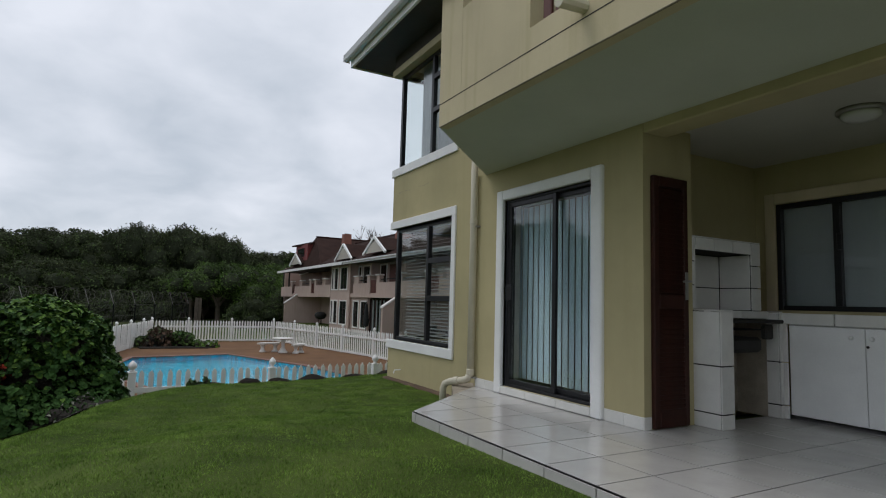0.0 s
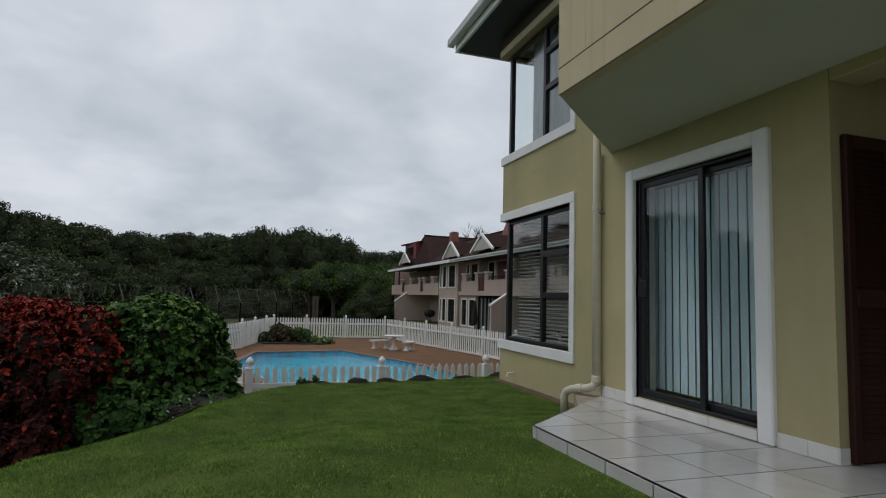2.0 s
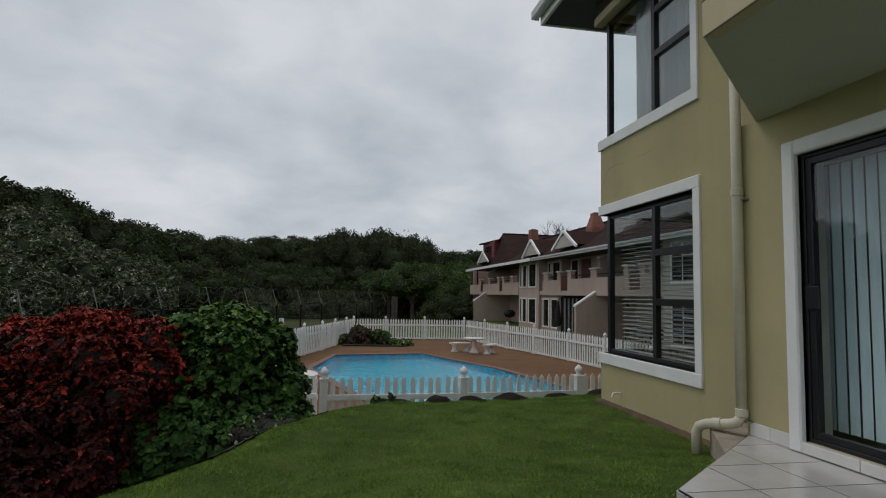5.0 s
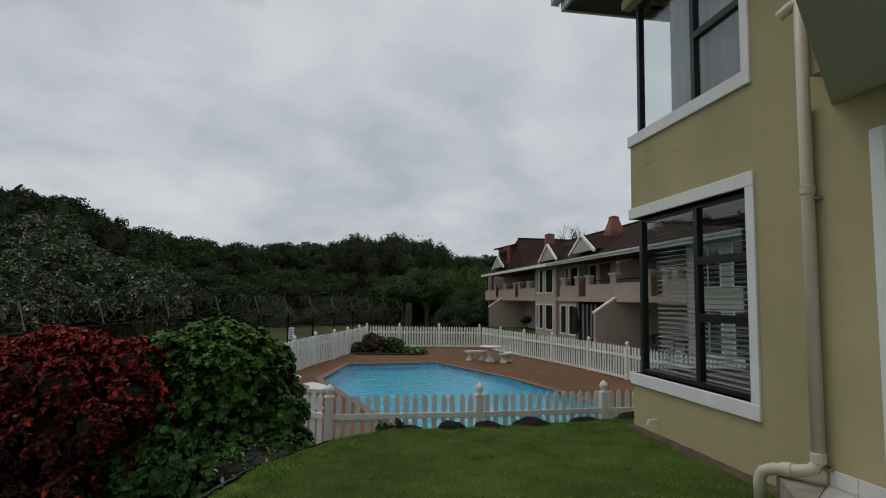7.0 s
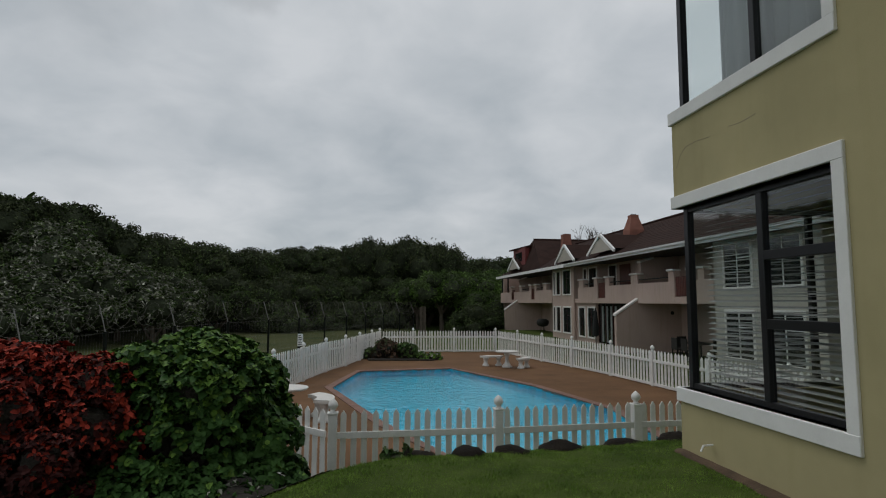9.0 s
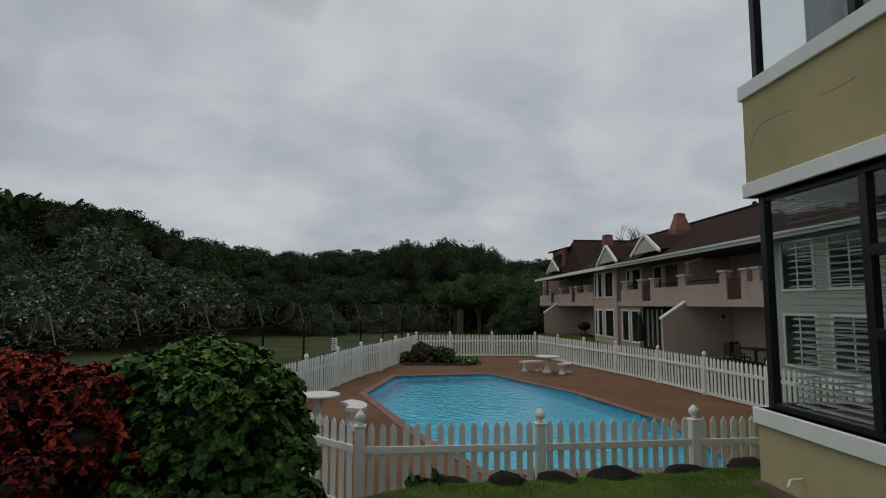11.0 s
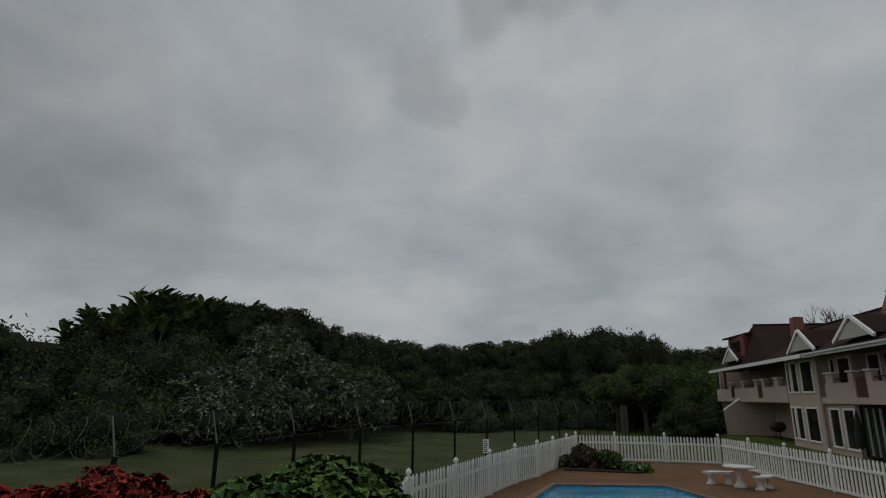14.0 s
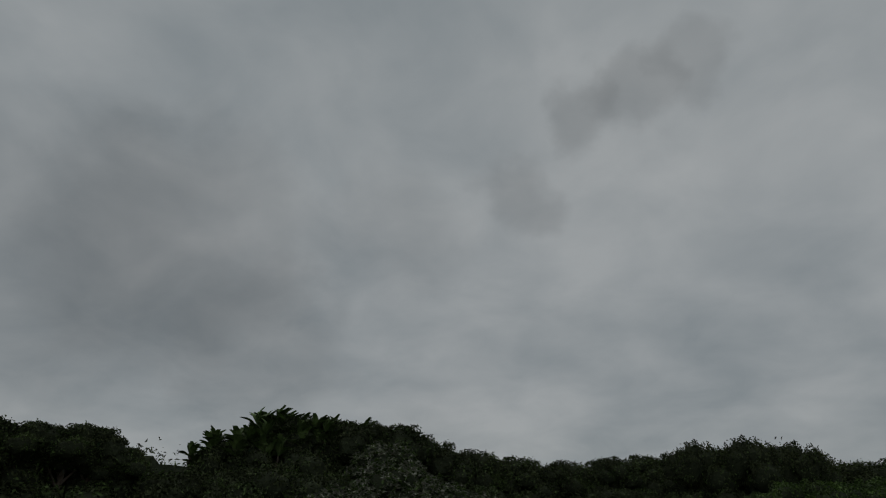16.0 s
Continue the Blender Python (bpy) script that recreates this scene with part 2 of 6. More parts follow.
BLADE = mat("grass_blade", (0.110, 0.215, 0.030), 0.6, tint=(0.215, 0.320, 0.064), vary=0.26, scale=3.2, fine=22, bump=0, islands=0.38, spec=0.12)
GREENLEAF = leaf_mat("broad_green_leaf", (0.035, 0.083, 0.021), (0.056, 0.122, 0.030), 0.5, 0.35)
FRESHLEAF = leaf_mat("fresh_green_leaf", (0.074, 0.150, 0.025), (0.125, 0.215, 0.040), 0.5, 0.45)
REDLEAF = leaf_mat("copper_red_leaf", (0.175, 0.016, 0.010), (0.33, 0.045, 0.024), 0.6, 0.5)
DULLRED = leaf_mat("dull_maroon_leaf", (0.028, 0.010, 0.009), (0.058, 0.014, 0.012), 0.6, 0.5)
DARKLEAF = leaf_mat("dark_forest_leaf", (0.040, 0.052, 0.025), (0.066, 0.080, 0.036), 0.7, 0.45)
MIDLEAF = leaf_mat("mid_green_leaf", (0.066, 0.108, 0.036), (0.098, 0.145, 0.046), 0.6, 0.5)
BROWNLEAF = leaf_mat("brownish_leaf", (0.075, 0.048, 0.034), (0.12, 0.078, 0.052), 0.6, 0.4)
SILVERLEAF = leaf_mat("silvery_leaf", (0.19, 0.20, 0.155), (0.36, 0.365, 0.30), 0.6, 0.5)
DRYSOIL = mat("dry_brown_soil", (0.11, 0.07, 0.042), 0.95, vary=0.35, scale=4, fine=60, bump=0.8, dist=0.01)
BARK = mat("grey_brown_bark", (0.10, 0.078, 0.058), 0.9, vary=0.3, scale=3, fine=30, bump=0.7, dist=0.01)
BARE = mat("bare_twig", (0.085, 0.068, 0.055), 0.9, vary=0.2, bump=0)
WIRE = mat("galvanised_wire", (0.125, 0.118, 0.10), 0.7, metal=0.2, vary=0.2, bump=0)
POSTG = mat("dark_green_post", (0.010, 0.012, 0.009), 0.8, spec=0.1, vary=0.2, bump=0.05)
ARMW = mat("grey_arm_steel", (0.17, 0.165, 0.15), 0.6, vary=0.15, bump=0.05)
LAMPW = mat("frosted_lamp_bowl", (0.60, 0.60, 0.58), 0.35, vary=0.04, bump=0)

# grass ground: patches of lighter and darker turf, and wilder field far out
GRASS = mat("mown_turf", (0.050, 0.080, 0.016), 0.9, vary=0.30, scale=0.9, fine=60, bump=0.6, tint=(0.076, 0.104, 0.024), dist=0.01, spec=0.06)

# drier, rougher growth on the field beyond the bank
_nt = GRASS.node_tree
_co = _nt.nodes.new("ShaderNodeTexCoord")
_sep = _nt.nodes.new("ShaderNodeSeparateXYZ")
_mr = _nt.nodes.new("ShaderNodeMapRange")
_mr.inputs[1].default_value, _mr.inputs[2].default_value = 7.5, 13.0
_mix = _nt.nodes.new("ShaderNodeMix")
_mix.data_type = "RGBA"
_pn = _nt.nodes.new("ShaderNodeTexNoise")
_pn.inputs["Scale"].default_value = 0.45
_pn.inputs["Detail"].default_value = 7
_pr = _nt.nodes.new("ShaderNodeValToRGB")
_pr.color_ramp.elements[0].position, _pr.color_ramp.elements[1].position = 0.35, 0.68
_pr.color_ramp.elements[0].color, _pr.color_ramp.elements[1].color = (0.034, 0.047, 0.016, 1), (0.078, 0.080, 0.034, 1)
_nt.links.new(_co.outputs["Object"], _sep.inputs[0])
_nt.links.new(_co.outputs["Object"], _pn.inputs["Vector"])
_nt.links.new(_pn.outputs[0], _pr.inputs[0])
_nt.links.new(_sep.outputs["Y"], _mr.inputs[0])
_mx = _nt.nodes.new("ShaderNodeMapRange")
_mx.inputs[1].default_value, _mx.inputs[2].default_value = 2.5, -0.5
_both = _nt.nodes.new("ShaderNodeMath")
_both.operation = "MULTIPLY"
_nt.links.new(_sep.outputs["X"], _mx.inputs[0])
_nt.links.new(_mr.outputs[0], _both.inputs[0])
_nt.links.new(_mx.outputs[0], _both.inputs[1])
_nt.links.new(_both.outputs[0], _mix.inputs[0])
_old = _nt.nodes["Principled BSDF"].inputs["Base Color"].links[0].from_socket
_nt.links.new(_old, _mix.inputs[6])
_nt.links.new(_pr.outputs[0], _mix.inputs[7])
_nt.links.new(_mix.outputs[2], _nt.nodes["Principled BSDF"].inputs["Base Color"])

# pool water: real refracting surface with small ripples
WATER = glass_mat("pool_water", (0.62, 0.98, 0.99), 1.33, 0.02)
_nt = WATER.node_tree
_co = _nt.nodes.new("ShaderNodeTexCoord")
_n = _nt.nodes.new("ShaderNodeTexNoise")
_n.inputs["Scale"].default_value = 3.6
_n.inputs["Detail"].default_value = 3
_n.inputs["Distortion"].default_value = 0.6
_bp = _nt.nodes.new("ShaderNodeBump")
_bp.inputs["Strength"].default_value = 0.9
_bp.inputs["Distance"].default_value = 0.05
_nt.links.new(_co.outputs["Object"], _n.inputs["Vector"])
_nt.links.new(_n.outputs[0], _bp.inputs["Height"])
_nt.links.new(_bp.outputs[0], _nt.nodes["Principled BSDF"].inputs["Normal"])


# ---- mesh helpers ----
class Geo:
    """Vertices and faces gathered for one mesh."""

    def __init__(self):
        self.v, self.f, self.m = [], [], []

    def add(self, verts, faces, slot=0):
        k = len(self.v)
        self.v += [tuple(p) for p in verts]
        self.f += [tuple(i + k for i in f) for f in faces]
        self.m += [slot] * len(faces)
        return self

    def box(self, x0, x1, y0, y1, z0, z1, slot=0):
        x0, x1 = min(x0, x1), max(x0, x1)
        y0, y1 = min(y0, y1), max(y0, y1)
        z0, z1 = min(z0, z1), max(z0, z1)
        v = [(x, y, z) for z in (z0, z1) for y in (y0, y1) for x in (x0, x1)]
        return self.add(v, [(0, 2, 3, 1), (4, 5, 7, 6), (0, 1, 5, 4), (2, 6, 7, 3), (0, 4, 6, 2), (1, 3, 7, 5)], slot)

    def bevel_box(self, x0, x1, y0, y1, z0, z1, r=0.008, slot=0):
        c, h = ((x0 + x1) / 2, (y0 + y1) / 2, (z0 + z1) / 2), (abs(x1 - x0) / 2, abs(y1 - y0) / 2, abs(z1 - z0) / 2)
        r = min(r, *(a * 0.45 for a in h))
        bm = bmesh.new()
        pts = []
        for sx in (-1, 1):
            for sy in (-1, 1):
                for sz in (-1, 1):
                    s = (sx, sy, sz)
                    for ax in range(3):
                        pts.append(bm.verts.new([c[k] + s[k] * (h[k] - (r if k != ax else 0)) for k in range(3)]))
        bmesh.ops.convex_hull(bm, input=pts)
        bm.verts.index_update()
        self.add([v.co[:] for v in bm.verts], [tuple(v.index for v in f.verts) for f in bm.faces], slot)
        bm.free()
        return self

    def prism(self, poly, z0, z1, slot=0):
        n = len(poly)
        area = sum(poly[i][0] * poly[(i + 1) % n][1] - poly[(i + 1) % n][0] * poly[i][1] for i in range(n))
        if area < 0:
            poly = poly[::-1]
        v = [(x, y, z0) for x, y in poly] + [(x, y, z1) for x, y in poly]
        f = [tuple(range(n))[::-1], tuple(range(n, 2 * n))] + [(i, (i + 1) % n, n + (i + 1) % n, n + i) for i in range(n)]
        return self.add(v, f, slot)

    def lathe(self, profile, cx=0.0, cy=0.0, n=16, slot=0):
        v, f = [], []
        for r, z in profile:
            v += [(cx + r * math.cos(2 * math.pi * i / n), cy + r * math.sin(2 * math.pi * i / n), z) for i in range(n)]
        for k in range(len(profile) - 1):
            f += [(k * n + i, k * n + (i + 1) % n, (k + 1) * n + (i + 1) % n, (k + 1) * n + i) for i in range(n)]
        f += [tuple(range(n))[::-1], tuple(range((len(profile) - 1) * n, len(profile) * n))]
        return self.add(v, f, slot)

    def tube(self, path, r, n=6, r_end=None, slot=0):
        path = [Vector(p) for p in path]
        v, f, m = [], [], len(path)
        side = None
        for k, p in enumerate(path):
            d = (path[min(k + 1, m - 1)] - path[max(k - 1, 0)]).normalized()
            if side is None:
                side = d.orthogonal().normalized()
            side = (side - d * side.dot(d))
            side = side.normalized() if side.length > 1e-6 else d.orthogonal().normalized()
            up = d.cross(side)
            rr = r if r_end is None else r + (r_end - r) * k / max(1, m - 1)
            v += [p + (side * math.cos(2 * math.pi * i / n) + up * math.sin(2 * math.pi * i / n)) * rr for i in range(n)]
        for k in range(m - 1):
            f += [(k * n + i, k * n + (i + 1) % n, (k + 1) * n + (i + 1) % n, (k + 1) * n + i) for i in range(n)]
        f += [tuple(range(n))[::-1], tuple(range((m - 1) * n, m * n))]
        return self.add(v, f, slot)

    def data(self, name, *mats, smooth=False):
        me = bpy.data.meshes.new(name)
        me.from_pydata(self.v, [], self.f)
        for m in mats:
            me.materials.append(m)
        if len(mats) > 1:
            me.polygons.foreach_set("material_index", self.m)
        if smooth:
            me.polygons.foreach_set("use_smooth", [True] * len(me.polygons))
        me.update()
        return me


def thing(name, geo=None, *mats, label="", category="", group="", kind="", smooth=False, at=None):
    ob = new(name, geo.data(name, *mats, smooth=smooth) if geo else None)
    if at:
        ob.matrix_world = at if isinstance(at, Matrix) else Matrix.Translation(at)
    return tagged(ob, label, category, group, kind)


def part(name, geo, material, parent, label="", smooth=False, at=None, me=None):
    mats = material if isinstance(material, tuple) else (material,)
    ob = new(name, me or geo.data(name, *mats, smooth=smooth))
    ob.parent = parent
    if at:
        ob.matrix_basis = at if isinstance(at, Matrix) else Matrix.Translation(at)
    return tagged(ob, label)


def slab_wall(u0, u1, z0, z1, holes, place, t0, t1):
    """A wall in the plane u, z from depth t0 to t1, with rectangular holes through it. place(u, t, z) gives the point."""
    us = sorted({u0, u1, *(h[0] for h in holes), *(h[1] for h in holes)})
    zs = sorted({z0, z1, *(h[2] for h in holes), *(h[3] for h in holes)})
    us, zs = [u for u in us if u0 <= u <= u1], [z for z in zs if z0 <= z <= z1]

    def solid(i, j):
        if not (0 <= i < len(us) - 1 and 0 <= j < len(zs) - 1):
            return False
        u, z = (us[i] + us[i + 1]) / 2, (zs[j] + zs[j + 1]) / 2
        return not any(h[0] < u < h[1] and h[2] < z < h[3] for h in holes)

    g = Geo()
    for i in range(len(us) - 1):
        for j in range(len(zs) - 1):
            if not solid(i, j):
                continue
            a, b, c, d = us[i], us[i + 1], zs[j], zs[j + 1]
            quads = [((a, t0, c), (b, t0, c), (b, t0, d), (a, t0, d)), ((b, t1, c), (a, t1, c), (a, t1, d), (b, t1, d))]
            if not solid(i - 1, j):
                quads.append(((a, t1, c), (a, t0, c), (a, t0, d), (a, t1, d)))
            if not solid(i + 1, j):
                quads.append(((b, t0, c), (b, t1, c), (b, t1, d), (b, t0, d)))
            if not solid(i, j - 1):
                quads.append(((a, t1, c), (b, t1, c), (b, t0, c), (a, t0, c)))
            if not solid(i, j + 1):
                quads.append(((a, t0, d), (b, t0, d), (b, t1, d), (a, t1, d)))
            for q in quads:
                g.add([place(*p) for p in q], [(0, 1, 2, 3)])
    return g


def wall_x(x0, x1, y0, y1, z0, z1, holes=()):
    """Wall that runs along y between x0 and x1; holes as (y0, y1, z0, z1)."""
    return slab_wall(y0, y1, z0, z1, holes, lambda u, t, z: (t, u, z), x0, x1)


def wall_y(y0, y1, x0, x1, z0, z1, holes=()):
    """Wall that runs along x between y0 and y1; holes as (x0, x1, z0, z1)."""
    return slab_wall(x0, x1, z0, z1, holes, lambda u, t, z: (u, t, z), y0, y1)


def no_shadow(ob):
    ob.visible_shadow = False
    return ob

# ---- ground: lawn plateau, bank, pool terrace level, field and dune ----
TERRACE = -1.75
EDGE = [(-5.75, -8.0), (-5.65, -3.0), (-5.45, 0.5), (-5.16, 1.8), (-4.92, 2.4), (-4.52, 2.85), (-4.12, 3.55), (-3.74, 4.65), (-3.2, 5.35), (-2.7, 5.70), (-1.6, 5.86), (-0.5, 5.96), (0.3, 6.06), (1.0, 6.25), (9.0, 6.6)]
POOL_EDGE = [(-3.37, 25.1), (0.68, 25.75), (2.85, 20.1), (3.75, 15.6), (3.3, 11.3), (-1.45, 11.3), (-2.65, 14.6), (-4.25, 20.4)]


def inside(poly, x, y):
    hit = False
    for (ax, ay), (bx, by) in zip(poly, poly[1:] + poly[:1]):
        if (ay > y) != (by > y) and x < (bx - ax) * (y - ay) / (by - ay) + ax:
            hit = not hit
    return hit


def edge_distance(x, y):
    """Distance to the rim of the lawn, negative on the lawn."""
    best = 1e9
    for (ax, ay), (bx, by) in zip(EDGE, EDGE[1:]):
        dx, dy = bx - ax, by - ay
        k = max(0.0, min(1.0, ((x - ax) * dx + (y - ay) * dy) / (dx * dx + dy * dy)))
        best = min(best, math.hypot(x - ax - k * dx, y - ay - k * dy))
    return -best if inside(EDGE + [(9.0, -8.0)], x, y) else best


def smooth01(a, b, v):
    k = max(0.0, min(1.0, (v - a) / (b - a)))
    return k * k * (3 - 2 * k)


def ground_height(x, y):
    lower = TERRACE - 0.12
    # the dune on the far side of the fence
    lower += 5.0 * smooth01(26, 60, -x + 0.30 * (y - 20)) * smooth01(-60, 10, y)
    if x > 9 and y < 7:
        return -0.2
    if abs(x) > 30 or abs(y) > 30:
        return lower
    d = edge_distance(x, y)
    fall = 1 - (1 - smooth01(-2.2, 0.1, d)) * (1 - 0.85 * smooth01(1.4, 3.4, y))
    top = -0.085 - 0.225 * fall + 0.012 * math.sin(1.7 * x + 0.8) * math.sin(1.3 * y)
    if d <= 0:
        return top
    return top + (lower - top) * smooth01(0.0, 2.5, d)


def stretch(values, far, n):
    """Grid lines that grow wider towards the horizon."""
    return [v for v in values] + [values[-1] + (far - values[-1]) * (k / n) ** 2.6 for k in range(1, n + 1)]


gx = [-10 + 0.2 * i for i in range(61)]
gx = [-v for v in stretch([-v for v in gx[::-1]], 1500, 26)][::-1] + stretch([2.5 + 0.5 * i for i in range(24)], 1500, 22)
gy = [-v for v in stretch([8.0, 8.5], 1500, 18)][::-1] + stretch([-7.5 + 0.2 * i for i in range(100)] + [12.6 + 0.7 * i for i in range(42)], 1500, 26)
g = Geo()
NX = len(gx)
for y in gy:
    for x in gx:
        z = ground_height(x, y)
        if inside(POOL_EDGE, x, y) or (-5 < x < 4.5 and 10.5 < y < 26.5):
            z = -4.2
        g.v.append((x, y, z))
for j in range(len(gy) - 1):
    for i in range(NX - 1):
        g.f.append((j * NX + i, j * NX + i + 1, (j + 1) * NX + i + 1, (j + 1) * NX + i))
ground = thing("ground", g, GRASS, label="green mown lawn sloping down to the pool and field", category="lawn", kind="structure", smooth=True)

# soil of the shrub bed on the bank
g = Geo()
bx = [-9.4 + 0.07 * i for i in range(96)]
by = [1.6 + 0.07 * i for i in range(118)]
for y in by:
    for x in bx:
        g.v.append((x, y, ground_height(x, y) + 0.03 + 0.03 * noise.noise(Vector((x * 2, y * 2, 0)))))
for j in range(len(by) - 1):
    for i in range(len(bx) - 1):
        cx, cy = bx[i] + 0.035, by[j] + 0.035
        if edge_distance(cx, cy) > 0.34 + 0.12 * noise.noise(Vector((cx * 1.5, cy * 1.5, 3))) and cx > -9.2 + 0.4 * noise.noise(Vector((cy, 0, 0))) and cx < -3.3 - 0.25 * max(0, cy - 7) and cy < 9.6 and cy > 2.2 + 0.45 * noise.noise(Vector((cx * 1.1, 4, 0))) + 0.12 * (cx + 7) ** 2:
            k = len(bx)
            g.f.append((j * k + i, j * k + i + 1, (j + 1) * k + i + 1, (j + 1) * k + i))
thing("planting_bed", g, SOIL_SHADE, label="dark bare soil of the shrub bed beside the lawn", category="soil", kind="structure", smooth=True)

# bare soil where the mower cannot reach, along the foot of the window wall
g = Geo()
for k in range(33):
    y = 2.9 + 0.088 * k
    w = 0.10 + 0.05 * noise.noise(Vector((y * 3.1, 0, 5)))
    for x, up in ((0.21, 0.03), (0.20 - w * 0.5, 0.026), (0.20 - w, 0.006), (0.19 - w, -0.03)):
        g.v.append((x, y, ground_height(x, y) + up + 0.008 * noise.noise(Vector((x * 20, y * 20, 0)))))
for k in range(32):
    g.f += [(4 * k + i, 4 * k + i + 1, 4 * k + 5 + i, 4 * k + 4 + i) for i in range(3)]
g.m = [0] * len(g.f)
thing("soil_strip", g, DRYSOIL, label="strip of bare brown soil along the house wall", category="soil", kind="structure", smooth=True)

# ---- pool terrace with a hole for the pool ----
TERRACE_OUT = [(-2.4, 34.4), (4.8, 34.45), (5.5, 31.4), (6.6, 25.9), (7.15, 22.7), (7.7, 16.7), (8.2, 9.1), (-3.7, 9.05), (-5.7, 11.1), (-6.7, 13.6), (-6.9, 16.2), (-6.2, 19.2), (-4.95, 25.1), (-3.6, 29.8)]


def ring(outer, hole, z0, z1):
    """A slab with a hole: top, underside and the edges of both loops."""
    bm = bmesh.new()
    loops = []
    for poly in (outer, hole):
        vs = [bm.verts.new((x, y, z1)) for x, y in poly]
        loops.append(vs)
    edges = [bm.edges.new((a, b)) for vs in loops for a, b in zip(vs, vs[1:] + vs[:1])]
    bmesh.ops.triangle_fill(bm, use_beauty=True, edges=edges)
    bm.verts.index_update()
    geo = Geo().add([v.co[:] for v in bm.verts], [tuple(v.index for v in f.verts) for f in bm.faces])
    bm.free()
    for poly in (outer, hole):
        n = len(poly)
        geo.add([(x, y, z0) for x, y in poly] + [(x, y, z1) for x, y in poly], [(i, (i + 1) % n, n + (i + 1) % n, n + i) for i in range(n)])
    return geo


def grown(poly, d):
    cx, cy = sum(p[0] for p in poly) / len(poly), sum(p[1] for p in poly) / len(poly)
    return [(x + d * (x - cx) / math.hypot(x - cx, y - cy), y + d * (y - cy) / math.hypot(x - cx, y - cy)) for x, y in poly]


thing("pool_terrace", ring(TERRACE_OUT, grown(POOL_EDGE, 0.30), TERRACE - 0.35, TERRACE), PAVING, label="brown terracotta paving round the swimming pool", category="paving", kind="structure")
pool = thing("swimming_pool", label="angular swimming pool with clear blue water and brick coping", category="pool")
g = Geo()
n = len(POOL_EDGE)
g.add([(x, y, -3.2) for x, y in POOL_EDGE] + [(x, y, TERRACE - 0.01) for x, y in POOL_EDGE], [tuple(range(n))] + [(i, (i + 1) % n, n + (i + 1) % n, n + i) for i in range(n)])
part("basin", g, POOL, pool, "blue painted pool basin")
no_shadow(part("water", Geo().add([(x, y, TERRACE - 0.06) for x, y in POOL_EDGE], [tuple(range(n))[::-1]]), WATER, pool, "clear rippled blue water"))
outer = grown(POOL_EDGE, 0.34)
for (ax, ay), (bx_, by_), (cx, cy), (dx, dy) in zip(POOL_EDGE, POOL_EDGE[1:] + POOL_EDGE[:1], outer[1:] + outer[:1], outer):
    count = max(3, int(math.hypot(bx_ - ax, by_ - ay) / 0.30))
    for k in range(count):
        s0, s1 = (k + 0.03) / count, (k + 0.97) / count
        q = [(ax + (bx_ - ax) * s0, ay + (by_ - ay) * s0), (ax + (bx_ - ax) * s1, ay + (by_ - ay) * s1), (dx + (cx - dx) * s1, dy + (cy - dy) * s1), (dx + (cx - dx) * s0, dy + (cy - dy) * s0)]
        part("coping_brick", Geo().prism(q, TERRACE - 0.06, TERRACE + 0.025), COPING, pool)

# ---- house: walls of the two storeys ----
# the wall with the sliding door
thing("wall_door", wall_x(0.0, 0.22, 0.0, 2.62, -0.5, 2.60, [(0.59, 2.02, 0.085, 2.20)]), OLIVE, label="olive yellow plastered outer wall beside the patio", category="wall", kind="structure")
# the projecting window block
ww = thing("wall_window", wall_x(0.20, 0.40, 2.62, 5.70, -0.9, 5.36, [(3.58, 5.71, 0.36, 2.24), (3.58, 5.71, 3.30, 5.00)]), OLIVE, label="olive yellow plastered wall with two corner windows", category="wall", kind="structure")
for crack in ([(5.63, 2.674), (5.54, 2.798), (5.44, 2.860), (5.24, 2.866), (5.02, 2.843)], [(4.73, 2.857), (4.62, 2.842), (4.52, 2.838), (4.36, 2.852)]):
    part("hairline_crack", Geo().tube([(0.1995, y, z) for y, z in crack], 0.0022, 4), CONCRETE, ww, "hairline crack in the plaster")
thing("wall_end", wall_y(5.50, 5.70, 0.40, 7.0, -1.9, 5.36, [(0.39, 3.0, 0.36, 2.24), (0.39, 3.0, 3.30, 5.00)]), OLIVE, label="olive yellow plastered end wall with corner windows", category="wall", kind="structure")
thing("wall_upper", wall_x(0.0, 0.22, -7.0, 2.62, 2.86, 5.36, [(-2.6, 1.4, 2.9, 5.0)]), CREAM, label="cream plastered upper wall behind the balcony", category="wall", kind="structure")
thing("wall_back", wall_x(7.0, 7.2, -7.0, 5.70, -0.5, 5.36), OLIVE, label="plain plastered far wall of the house", category="wall", kind="structure")
thing("wall_south", wall_y(-7.2, -7.0, 0.0, 7.2, -0.5, 5.36), OLIVE, label="plain plastered closing wall of the house", category="wall", kind="structure")
thing("wall_step", wall_y(2.52, 2.62, 0.22, 0.40, -0.5, 5.36), OLIVE, label="olive plastered return of the wall", category="wall", kind="structure")
thing("floor_room", Geo().box(0.42, 7.0, 0.7, 5.5, -0.10, 0.02), INNER, label="pale floor of the ground floor room", category="floor", kind="structure")
thing("floor_upper", Geo().box(0.42, 7.0, -7.0, 5.5, 2.66, 2.86), INNER, label="concrete floor between the storeys", category="floor", kind="structure")
thing("ceiling_upper", Geo().box(0.42, 7.0, -7.0, 5.5, 5.10, 5.20), CEIL, label="pale ceiling of the upper room", category="ceiling", kind="structure")
thing("wall_inner", wall_x(3.6, 3.7, 0.9, 5.5, 0.02, 2.66), INNER, label="pale inner wall of the ground floor room", category="wall", kind="structure")
thing("wall_inner_upper", wall_x(4.2, 4.3, -7.0, 5.5, 2.86, 5.1), INNER, label="pale inner wall of the upper room", category="wall", kind="structure")
